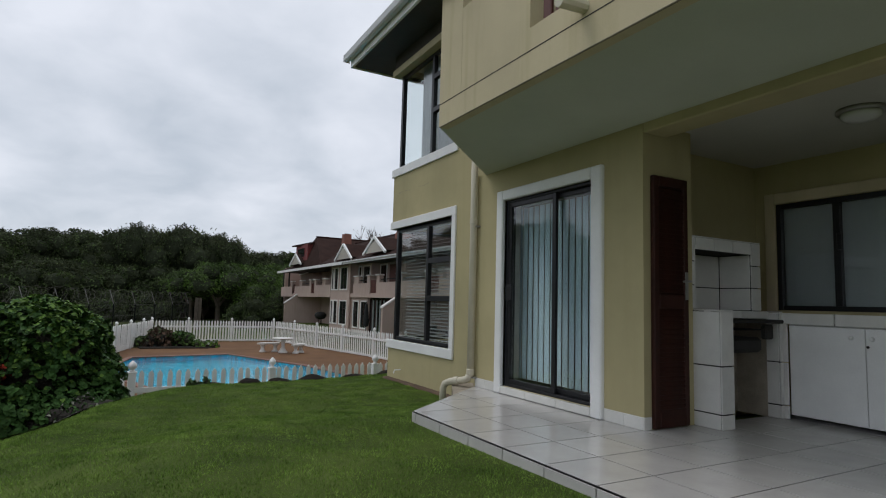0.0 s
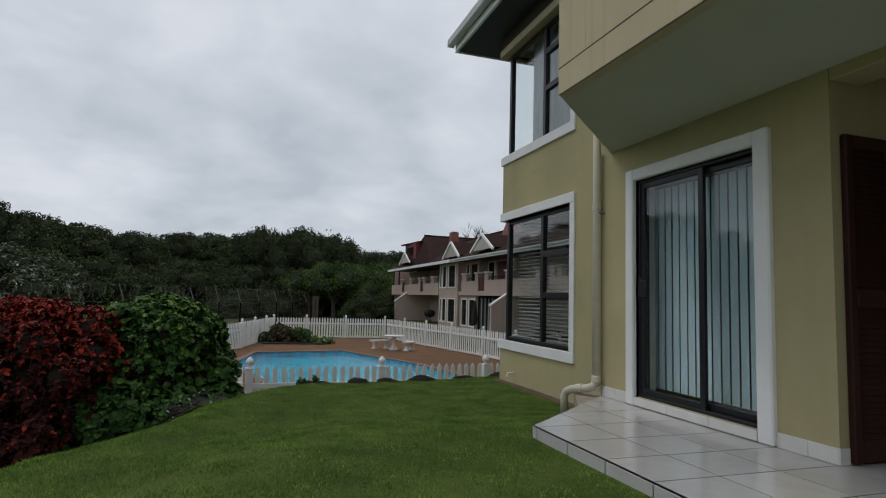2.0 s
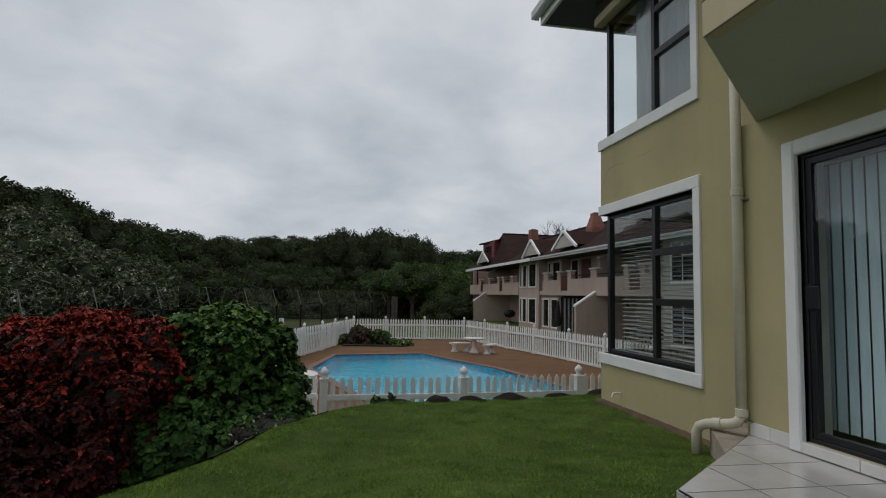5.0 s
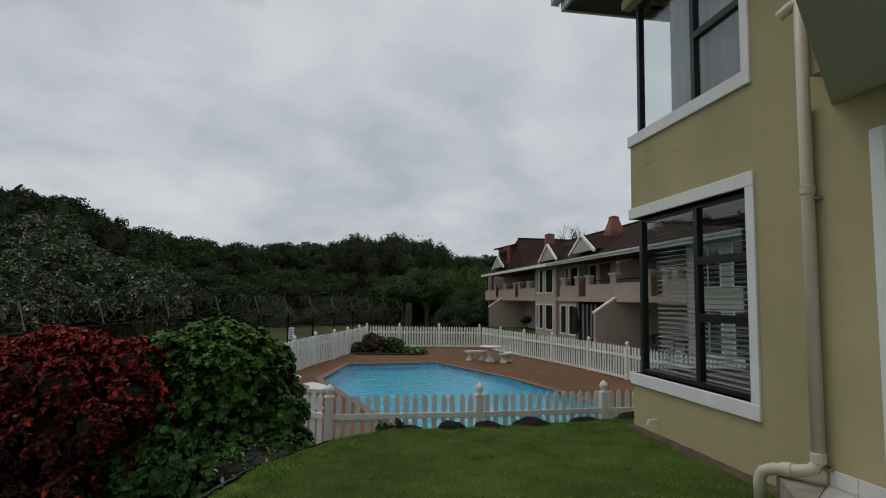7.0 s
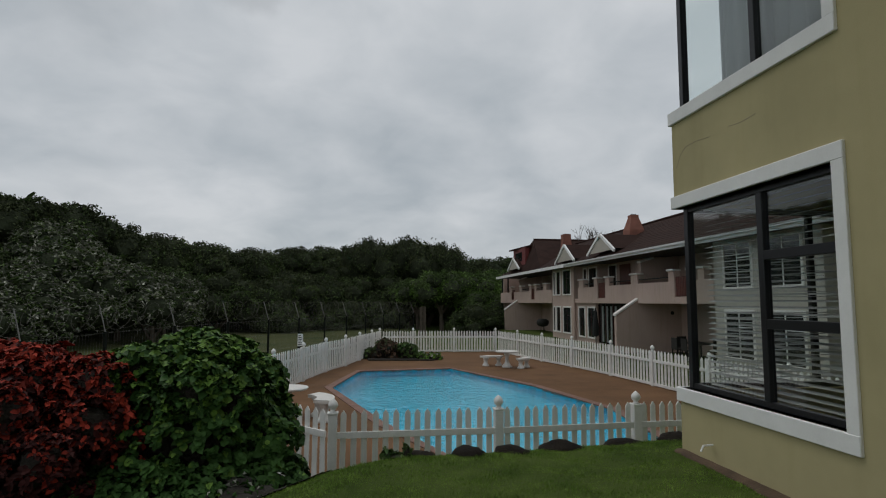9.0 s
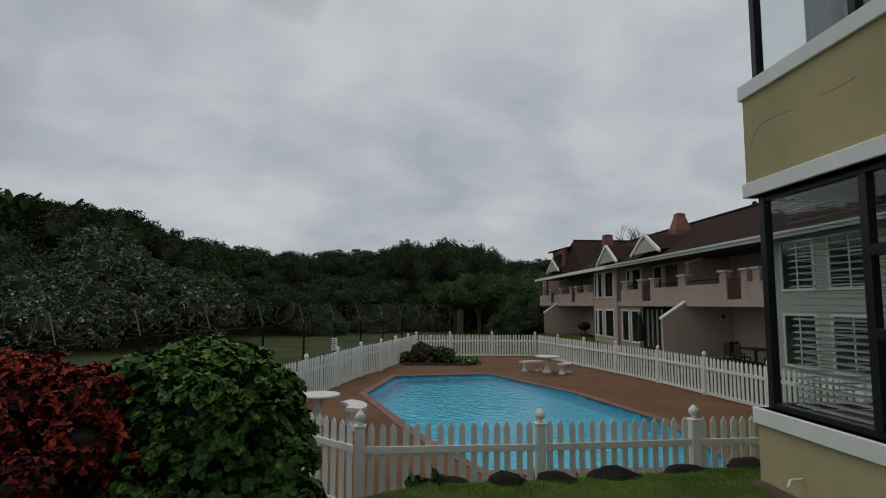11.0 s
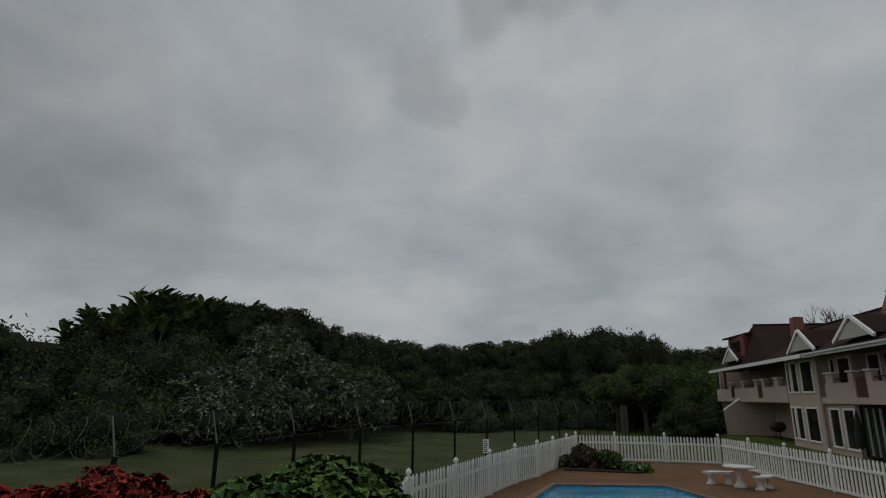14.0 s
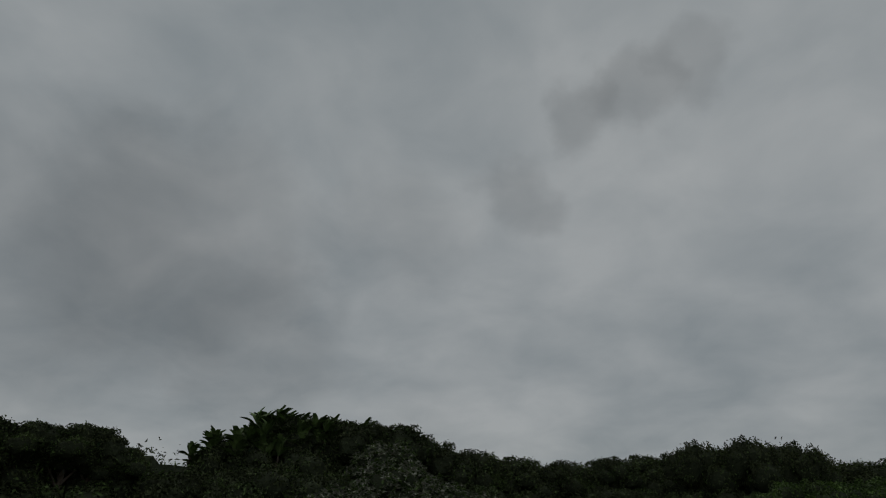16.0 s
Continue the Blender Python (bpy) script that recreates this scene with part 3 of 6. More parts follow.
thing("wall_room_side", wall_y(2.75, 2.85, 0.42, 3.6, 0.02, 2.66), INNER, label="pale partition between the two rooms", category="wall", kind="structure")

# recess of the covered patio: side wall with the brown door, back wall with a window
thing("wall_recess_door", wall_y(0.0, 0.20, 0.22, 0.62, -0.2, 2.62), OLIVE, label="olive plastered side wall of the covered patio", category="wall", kind="structure")
thing("wall_recess_side", wall_y(0.45, 0.65, 0.62, 2.50, -0.2, 2.66), OLIVE, label="olive plastered wall above the barbecue", category="wall", kind="structure")
thing("wall_recess_jog", wall_x(0.42, 0.62, 0.20, 0.65, -0.2, 2.62), OLIVE, label="olive plastered corner of the covered patio", category="wall", kind="structure")
thing("wall_recess_back", wall_x(2.30, 2.50, -7.0, 0.45, -0.2, 2.66, [(-1.85, 0.22, 1.02, 2.15)]), OLIVE, label="olive plastered back wall of the covered patio", category="wall", kind="structure")
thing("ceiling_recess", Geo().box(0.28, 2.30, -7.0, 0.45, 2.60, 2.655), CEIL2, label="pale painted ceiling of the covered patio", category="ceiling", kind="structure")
thing("beam", Geo().bevel_box(0.0, 0.28, -7.0, 0.0, 2.50, 2.86, 0.01), OLIVE, label="olive plastered beam along the edge of the patio", category="beam", kind="structure")

# ---- balcony with its chamfered end ----
BAL = [(-1.30, -7.0), (-1.30, 1.28), (0.0, 2.44), (0.0, -7.0)]
nb = len(BAL)
slab = Geo().add([(x, y, 2.655 if x < -1 else 2.585) for x, y in BAL] + [(x, y, 2.87) for x, y in BAL], [tuple(range(nb)), tuple(range(2 * nb - 1, nb - 1, -1))] + [(i, nb + i, nb + (i + 1) % nb, (i + 1) % nb) for i in range(nb)])
thing("balcony_slab", slab, SOFFIT, label="grey green painted balcony slab and soffit", category="balcony", kind="structure")
par = thing("balcony_parapet", label="cream plastered balcony parapet with piers and timber panels", category="parapet")


def parapet_run(name, a, b, z0, z1, t=0.16, mat_=None):
    d = Vector((b[0] - a[0], b[1] - a[1])).normalized()
    nrm = Vector((d.y, -d.x))
    q = [(a[0], a[1]), (b[0], b[1]), (b[0] + nrm.x * t, b[1] + nrm.y * t), (a[0] + nrm.x * t, a[1] + nrm.y * t)]
    return part(name, Geo().prism(q, z0, z1), mat_ or CREAM, par)


parapet_run("fascia_band", (-1.305, -7.0), (-1.305, 1.28), 2.65, 2.868)
parapet_run("wall_panel", (-1.30, -0.10), (-1.30, 0.89), 2.876, 3.66)
parapet_run("wall_panel", (-1.30, -0.95), (-1.30, -0.10), 2.876, 3.05)
parapet_run("wall_panel", (-1.30, -7.0), (-1.30, -0.95), 2.876, 3.66)
parapet_run("pier", (-1.302, 0.89), (-1.302, 1.285), 2.876, 3.95, 0.22)
parapet_run("pier_cap", (-1.36, 0.85), (-1.36, 1.31), 3.95, 4.02, 0.30)
part("groove", Geo().box(-1.3068, -1.29, -7.0, 1.282, 2.8645, 2.8725), GROUT, par, "thin dark shadow joint")
part("drip_edge", Geo().box(-1.3072, -1.29, -7.0, 1.28, 2.6485, 2.653), CONCRETE, par, "brown weathered drip edge")
parapet_run("end_band", (-1.305, 1.28), (-0.01, 2.435), 2.66, 2.868)
parapet_run("end_panel", (-1.30, 1.29), (-0.01, 2.44), 2.876, 3.66)
for k in range(6):
    y = -0.20 - 0.135 * k
    part("slat", Geo().bevel_box(-1.26, -1.23, y - 0.09, y, 3.06, 3.75), REDWOOD, par, "red brown timber slat")
part("spout", Geo().tube([(-1.2, -0.68, 2.95), (-1.52, -0.68, 2.93)], 0.045, 10), PIPE, par, "short drain spout")
part("spout", Geo().tube([(-0.02, 2.56, 3.43), (-0.08, 2.68, 3.41), (-0.12, 2.75, 3.36)], 0.042, 10), PIPE, par, "short drain spout")

# ---- roof with overhang ----
roof = thing("house_roof", label="tiled roof with dark eaves and grey gutter", category="roof")
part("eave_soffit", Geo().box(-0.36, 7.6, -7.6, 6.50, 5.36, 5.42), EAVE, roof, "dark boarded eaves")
part("fascia", Geo().box(-0.40, -0.36, -7.6, 6.54, 5.34, 5.56), WHITE, roof)
part("fascia", Geo().box(-0.36, 7.6, 6.50, 6.54, 5.34, 5.56), WHITE, roof)
g = Geo()
prof = [(0.0, 0.13), (0.0, 0.03), (0.03, 0.0), (0.09, 0.0), (0.115, 0.03), (0.125, 0.13)]
for (p0, p1, q0, q1) in zip(prof, prof[1:], prof, prof[1:]):
    g.add([(-0.402 - p0[0], -7.6, 5.45 + p0[1]), (-0.402 - p0[0], 6.60, 5.45 + p0[1]), (-0.402 - p1[0], 6.60, 5.45 + p1[1]), (-0.402 - p1[0], -7.6, 5.45 + p1[1])], [(0, 1, 2, 3)])
g.box(-0.53, -0.402, 6.60, 6.605, 5.45, 5.58)
part("gutter", g, GUTTER, roof, "grey metal gutter")
g = Geo().add([(-0.46, -7.6, 5.58), (-0.46, 6.6, 5.58), (3.4, 3.0, 7.6), (3.4, -7.6, 7.6), (7.6, 6.6, 5.58), (7.6, -7.6, 5.58)], [(0, 1, 2, 3), (1, 4, 2), (4, 5, 3, 2)])
part("tiles", g, ROOF, roof, "brown roof tiles")
thing("rafter_band", Geo().bevel_box(0.13, 0.26, 2.63, 5.76, 4.995, 5.115, 0.006), CREAM, label="cream plaster band under the eaves", category="trim", kind="structure")
# dark strip added over the wall face above the cream band
thing("wall_plate", Geo().box(0.16, 0.199, 2.63, 5.74, 5.118, 5.357).box(0.20, 7.0, 5.701, 5.74, 5.118, 5.357), EAVE, label="dark flat strip along the wall under the eaves", category="trim", kind="structure")


# ---- windows and doors ----
def frame_x(parent, name, x0, x1, y0, y1, z0, z1, w, material, label=""):
    """A rectangular ring standing in a wall along y."""
    g = Geo()
    g.bevel_box(x0, x1, y0, y0 + w, z0, z1, 0.004)
    g.bevel_box(x0, x1, y1 - w, y1, z0, z1, 0.004)
    g.bevel_box(x0, x1, y0 + w, y1 - w, z0, z0 + w, 0.004)
    g.bevel_box(x0, x1, y0 + w, y1 - w, z1 - w, z1, 0.004)
    return part(name, g, material, parent, label)


def corner_window(name, z0, z1, mull_y, transoms, label, trim_top):
    win = thing(name, label=label, category="window", kind="structure")
    y0, y1 = 3.58, 5.62
    # outer surround: bands along the wall face
    part("sill", Geo().bevel_box(0.172, 0.30, 3.475, 5.735, z0 - 0.14, z0, 0.006).bevel_box(0.30, 3.1, 5.66, 5.735, z0 - 0.14, z0, 0.006), WHITE, win, "white painted sill band")
    if trim_top:
        part("head_band", Geo().bevel_box(0.174, 0.30, 3.475, 5.73, z1, z1 + 0.13, 0.006).bevel_box(0.30, 3.1, 5.66, 5.73, z1, z1 + 0.13, 0.01), WHITE, win, "white painted head band")
    part("side_band", Geo().bevel_box(0.176, 0.25, 3.475, 3.585, z0 - 0.001, z1 + 0.001, 0.004), WHITE, win, "white painted side band")
    # black frame
    g = Geo()
    fx0, fx1 = 0.27, 0.33
    g.bevel_box(fx0, fx1, y0, y0 + 0.05, z0, z1, 0.004).bevel_box(fx0, fx1, y0 + 0.05, y1 - 0.06, z0, z0 + 0.055, 0.004).bevel_box(fx0, fx1, y0 + 0.05, y1 - 0.06, z1 - 0.055, z1, 0.004)
    g.bevel_box(fx0 - 0.01, fx1 + 0.01, y1 - 0.06, y1 + 0.01, z0, z1, 0.004)
    g.bevel_box(fx0 - 0.012, fx1, mull_y - 0.035, mull_y + 0.035, z0 + 0.055, z1 - 0.055, 0.004)
    for z in transoms:
        g.bevel_box(fx0 - 0.012, fx1, y0 + 0.05, mull_y - 0.035, z - 0.04, z + 0.04, 0.004)
    g.bevel_box(0.34, 3.0, 5.55, 5.61, z0, z0 + 0.055, 0.004).bevel_box(0.34, 3.0, 5.55, 5.61, z1 - 0.055, z1, 0.004)
    g.bevel_box(2.95, 3.0, 5.55, 5.61, z0 + 0.055, z1 - 0.055, 0.004).bevel_box(1.65, 1.71, 5.55, 5.61, z0 + 0.055, z1 - 0.055, 0.004)
    part("window_frame", g, BLACK_AL, win, "black aluminium frame")
    cuts = [z0 + 0.05] + list(transoms) + [z1 - 0.05]
    for a, b in zip(cuts, cuts[1:]):
        no_shadow(part("pane", Geo().box(0.297, 0.303, y0 + 0.045, mull_y - 0.03, a, b), GLASS, win))
    no_shadow(part("pane", Geo().box(0.297, 0.303, mull_y + 0.03, y1 - 0.05, z0 + 0.05, z1 - 0.05), GLASS, win))
    no_shadow(part("pane", Geo().box(0.335, 1.66, 5.577, 5.583, z0 + 0.05, z1 - 0.05), GLASS, win))
    no_shadow(part("pane", Geo().box(1.70, 2.96, 5.577, 5.583, z0 + 0.05, z1 - 0.05), GLASS, win))
    return win


corner_window("window_1", 0.36, 2.24, 4.46, (1.06, 1.64), "corner window with black aluminium frame and white surround", True)
corner_window("window_2", 3.30, 5.00, 4.44, (4.04, 4.59), "upper corner window with black aluminium frame", False)


def slat_blind(name, x, y0, y1, z0, z1, along_x=False, tilt=18, pitch=0.055):
    bl = thing(name, label="white venetian blind with open slats in the window", category="blind", group="venetian blinds")
    c, s = math.cos(radians(tilt)) * 0.024, math.sin(radians(tilt)) * 0.024
    me = None
    for k in range(int((z1 - z0 - 0.05) / pitch)):
        z = z0 + 0.03 + k * pitch
        if me is None:
            v = [(x - c, y0, -s), (x + c, y0, s), (x + c, y1, s), (x - c, y1, -s)]
            if along_x:
                v = [(p[1], p[0], p[2]) for p in v]
            g = Geo().add(v + [(p[0], p[1], p[2] - 0.002) for p in v], [(0, 1, 2, 3), (7, 6, 5, 4), (0, 4, 5, 1), (2, 6, 7, 3), (1, 5, 6, 2), (3, 7, 4, 0)])
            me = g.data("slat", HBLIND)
        part("slat", None, None, bl, me=me, at=(0, 0, z))
    g = Geo()
    if along_x:
        g.bevel_box(y0, y1, x - 0.025, x + 0.025, z1 - 0.04, z1)
    else:
        g.bevel_box(x - 0.025, x + 0.025, y0, y1, z1 - 0.04, z1)
    part("head_rail", g, HBLIND, bl)
    return bl


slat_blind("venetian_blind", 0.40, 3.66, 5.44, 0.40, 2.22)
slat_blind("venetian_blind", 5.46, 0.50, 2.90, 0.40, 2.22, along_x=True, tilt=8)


def curtain(name, pts, z0, z1, label, material=None, amp=0.03, waves=9.0):
    g = Geo()
    n = 90
    a, b = Vector(pts[0]), Vector(pts[1])
    d = (b - a).normalized()
    nr = Vector((-d.y, d.x))
    for k in range(n + 1):
        p = a + (b - a) * (k / n) + nr * amp * (math.sin(k / n * waves * 2 * math.pi) + 0.4 * math.sin(k * 0.9 + 1))
        g.v += [(p.x, p.y, z0), (p.x, p.y, z1)]
    g.f = [(2 * k, 2 * k + 2, 2 * k + 3, 2 * k + 1) for k in range(n)]
    g.m = [0] * n
    ob = thing(name, g, material or CURTAIN, label=label, category="curtain", smooth=True)
    so = ob.modifiers.new("thickness", "SOLIDIFY")
    so.thickness = 0.004
    return ob


curtain("curtain", ((0.46, 3.60), (0.46, 5.16)), 3.22, 5.08, "pale grey sheer curtain drawn behind the upper window")
curtain("curtain", ((2.0, 5.42), (2.95, 5.42)), 3.22, 5.08, "pale grey sheer curtain gathered at the window side", waves=7)

# sliding door
door = thing("door_1", label="closed sliding glass door with black frame and white surround", category="door", kind="structure")
g = Geo()
g.bevel_box(-0.045, 0.05, 2.02, 2.14, 0.0, 2.315, 0.012).bevel_box(-0.045, 0.05, 0.45, 0.59, 0.0, 2.315, 0.012).bevel_box(-0.045, 0.05, 0.59, 2.02, 2.20, 2.315, 0.012)
part("surround", g, WHITE, door, "white painted plaster surround")
frame_x(door, "door_frame", 0.02, 0.14, 0.59, 2.02, 0.085, 2.20, 0.03, BLACK_AL, "black aluminium frame")
frame_x(door, "sliding_leaf", 0.03, 0.07, 1.165, 1.989, 0.116, 2.169, 0.052, BLACK_AL)
frame_x(door, "fixed_leaf", 0.08, 0.12, 0.621, 1.275, 0.116, 2.169, 0.052, BLACK_AL)
no_shadow(part("pane", Geo().box(0.047, 0.053, 1.214, 1.940, 0.164, 2.120), GLASS, door))
no_shadow(part("pane", Geo().box(0.097, 0.103, 0.670, 1.226, 0.164, 2.120), GLASS, door))
part("handle", Geo().bevel_box(0.0, 0.03, 1.93, 1.97, 1.03, 1.23, 0.008).bevel_box(-0.025, 0.0, 1.845, 1.965, 1.05, 1.21, 0.008), BLACK_AL, door, "black pull handle")
part("lining", Geo().box(0.142, 0.224, 2.013, 2.019, 0.087, 2.198), INNER, door, "pale painted inner reveal")
part("threshold", Geo().bevel_box(-0.04, 0.22, 0.595, 1.06, 0.006, 0.083, 0.004).bevel_box(-0.04, 0.22, 1.064, 1.55, 0.006, 0.083, 0.004).bevel_box(-0.04, 0.22, 1.554, 2.018, 0.006, 0.083, 0.004), WTILE, door, "tiled threshold step")
vb = thing("vertical_blind", label="pale blue vertical strip blind drawn behind the sliding door", category="blind")
me = Geo().add([(-0.006, -0.042, 0.0), (0.006, 0.0, 0.0), (0.004, 0.042, 0.0), (0.004, 0.042, 1.97), (0.006, 0.0, 1.97), (-0.006, -0.042, 1.97)], [(0, 1, 4, 5), (1, 2, 3, 4)]).data("strip", VBLIND)
for k in range(15):
    part("strip", None, None, vb, me=me, at=pose(0.25, 0.66 + 0.099 * k, 0.16, 0, 0, random.uniform(2, 9)))
part("head_rail", Geo().bevel_box(0.23, 0.275, 0.56, 2.09, 2.14, 2.18), HBLIND, vb)
thing("wall_room_back", wall_x(2.6, 2.7, 0.7, 2.74, 0.02, 2.66), INNER, label="pale back wall of the room behind the sliding door", category="wall", kind="structure")

# louvred brown door in the covered patio
bd = thing("door_2", label="closed dark red brown louvred wooden door", category="door", kind="structure")
g = Geo().bevel_box(0.08, 0.145, -0.045, 0.0, 0.01, 2.14).bevel_box(0.455, 0.515, -0.045, 0.0, 0.01, 2.14).bevel_box(0.145, 0.455, -0.045, 0.0, 2.05, 2.14).bevel_box(0.145, 0.455, -0.045, 0.0, 0.01, 0.16).bevel_box(0.145, 0.455, -0.045, 0.0, 1.0, 1.12)
part("stile_frame", g, DARKWOOD, bd)
part("back_panel", Geo().box(0.14, 0.46, -0.010, -0.004, 0.1, 2.1), DARKWOOD, bd)
me = Geo().add([(0.14, -0.042, -0.017), (0.46, -0.042, -0.017), (0.46, -0.022, 0.022), (0.14, -0.022, 0.022), (0.14, -0.036, -0.020), (0.46, -0.036, -0.020), (0.46, -0.016, 0.019), (0.14, -0.016, 0.019)], [(0, 1, 2, 3), (7, 6, 5, 4), (0, 4, 5, 1), (2, 6, 7, 3)]).data("louvre", DARKWOOD)
for k in range(48):
    z = 0.18 + 0.039 * k
    if not 0.98 < z < 1.13 and z < 2.05:
        part("louvre", None, None, bd, me=me, at=(0, 0, z))
part("handle", Geo().bevel_box(0.465, 0.50, -0.053, -0.046, 1.08, 1.32).tube([(0.483, -0.05, 1.24), (0.483, -0.09, 1.24), (0.385, -0.095, 1.235)], 0.010, 8), STEEL, bd, "steel lever handle")

# window above the cupboards
w3 = thing("window_3", label="wide sliding window with dark frame above the cupboards", category="window", kind="structure")
frame_x(w3, "window_frame", 2.29, 2.36, -1.85, 0.22, 1.02, 2.15, 0.05, BLACK_AL, "black aluminium frame")
part("mullion", Geo().bevel_box(2.28, 2.34, -0.41, -0.345, 1.07, 2.10, 0.004).bevel_box(2.25, 2.28, -0.43, -0.39, 1.62, 1.78, 0.004), BLACK_AL, w3)
no_shadow(part("pane", Geo().box(2.322, 2.328, -0.40, 0.175, 1.065, 2.105), GLASS, w3))
no_shadow(part("pane", Geo().box(2.312, 2.318, -1.80, -0.42, 1.065, 2.105), GLASS, w3))
part("surround", Geo().bevel_box(2.26, 2.30, 0.225, 0.33, 1.0, 2.27).bevel_box(2.26, 2.30, -1.95, 0.225, 2.155, 2.27), CREAM, w3)

# ceiling lamp
lamp = thing("ceiling_lamp", label="round frosted ceiling lamp, switched off, under the patio ceiling", category="lamp", at=(1.15, -1.14, 2.60))
part("base_ring", Geo().lathe([(0.165, -0.001), (0.17, -0.02), (0.16, -0.035), (0.14, -0.036)], n=28), STEEL, lamp, smooth=True)
part("bowl", Geo().lathe([(0.14, -0.03), (0.135, -0.06), (0.10, -0.085), (0.03, -0.10), (0.0, -0.101)], n=28), LAMPW, lamp, "frosted glass bowl", smooth=True)

thing("roller_blind", Geo().bevel_box(2.40, 2.404, -1.84, 0.21, 1.03, 2.14, 0.001), CURTAIN, label="pale grey blind pulled down behind the patio window", category="blind")

# ---- barbecue, tiled, in the corner of the patio ----
braai = thing("barbecue", label="built-in barbecue clad in white tiles with open hood", category="barbecue")
PIERS = [(0.62, 0.79, -0.27), (1.67, 1.72, -0.15)]
for a, b, y in PIERS:
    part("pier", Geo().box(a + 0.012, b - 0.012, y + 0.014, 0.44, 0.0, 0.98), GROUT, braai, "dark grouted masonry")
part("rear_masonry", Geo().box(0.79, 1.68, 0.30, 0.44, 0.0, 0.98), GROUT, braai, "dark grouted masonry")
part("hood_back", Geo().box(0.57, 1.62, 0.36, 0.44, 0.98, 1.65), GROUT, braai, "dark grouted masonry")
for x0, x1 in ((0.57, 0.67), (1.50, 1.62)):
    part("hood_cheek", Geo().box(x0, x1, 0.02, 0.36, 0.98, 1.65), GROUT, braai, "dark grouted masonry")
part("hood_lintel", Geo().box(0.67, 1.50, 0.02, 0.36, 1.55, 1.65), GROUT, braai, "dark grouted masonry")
# lining of the opening, with the brownish shadow inside put into its colour
g = Geo().box(0.78, 0.792, -0.255, 0.30, 0.0, 0.97).box(1.662, 1.67, -0.02, 0.30, 0.0, 0.97).box(0.795, 1.66, 0.285, 0.298, 0.0, 0.97)
part("lining", g, CONCRETE, braai, "brown lining coloured like the shadow in the opening")


def tile_box(parent, x0, x1, y0, y1, z0, z1):
    part("tile", Geo().bevel_box(x0, x1, y0, y1, z0, z1, 0.003), WTILE, parent)


for z0, z1 in ((0.002, 0.12), (0.129, 0.52), (0.529, 0.884)):
    tile_box(braai, 1.722, 1.744, -0.186, -0.05, z0, z1)
for a, b, y in PIERS:
    for z0, z1 in ((0.0, 0.12), (0.129, 0.52), (0.529, 0.985)):
        tile_box(braai, a + 0.002, b - 0.002, y - 0.002, y + 0.012, z0 + 0.002, z1)
        tile_box(braai, a, a + 0.012, y + 0.016, 0.03, z0 + 0.002, z1)
        if b > 1:
            tile_box(braai, b - 0.012, b, y + 0.016, 0.03, z0 + 0.002, z1)
    tile_box(braai, a, b, y - 0.002, 0.02, 0.992, 1.004)
for x0, x1 in ((0.55, 0.67), (1.50, 1.64)):
    for z0, z1 in ((1.006, 1.216), (1.225, 1.431), (1.44, 1.655)):
        tile_box(braai, x0, x1, 0.004, 0.018, z0, z1)
for x0, x1 in ((0.676, 0.935), (0.944, 1.21), (1.219, 1.494)):
    tile_box(braai, x0, x1, 0.004, 0.018, 1.545, 1.655)
for x0, x1 in ((0.55, 0.90), (0.909, 1.27), (1.279, 1.64)):
    tile_box(braai, x0, x1, 0.004, 0.43, 1.657, 1.668)
for z0, z1 in ((1.006, 1.216), (1.225, 1.54)):
    for x0, x1 in ((0.674, 1.085), (1.094, 1.486)):
        tile_box(braai, x0, x1, 0.345, 0.357, z0, z1)
    tile_box(braai, 1.487, 1.499, 0.022, 0.34, z0, z1)
    tile_box(braai, 0.671, 0.683, 0.022, 0.34, z0, z1)
for x0, x1 in ((0.80, 1.235), (1.244, 1.665)):
    tile_box(braai, x0, x1, -0.05, 0.02, 0.93, 1.0)
part("shelf", Geo().bevel_box(0.80, 1.66, -0.20, 0.28, 0.89, 0.925), SOOT, braai, "sooty steel hearth shelf")
part("ash_pan", Geo().bevel_box(0.84, 1.42, -0.14, 0.26, 0.62, 0.76, 0.03), SOOT, braai, "sooty steel ash pan")
part("bracket", Geo().bevel_box(1.44, 1.56, -0.16, -0.10, 0.74, 0.88, 0.02), SOOT, braai, "sooty iron bracket")
for k in range(9):
    part("grate_bar", Geo().tube([(0.84 + 0.078 * k, -0.17, 0.83), (0.84 + 0.078 * k, 0.26, 0.83)], 0.006, 6), SOOT, braai)

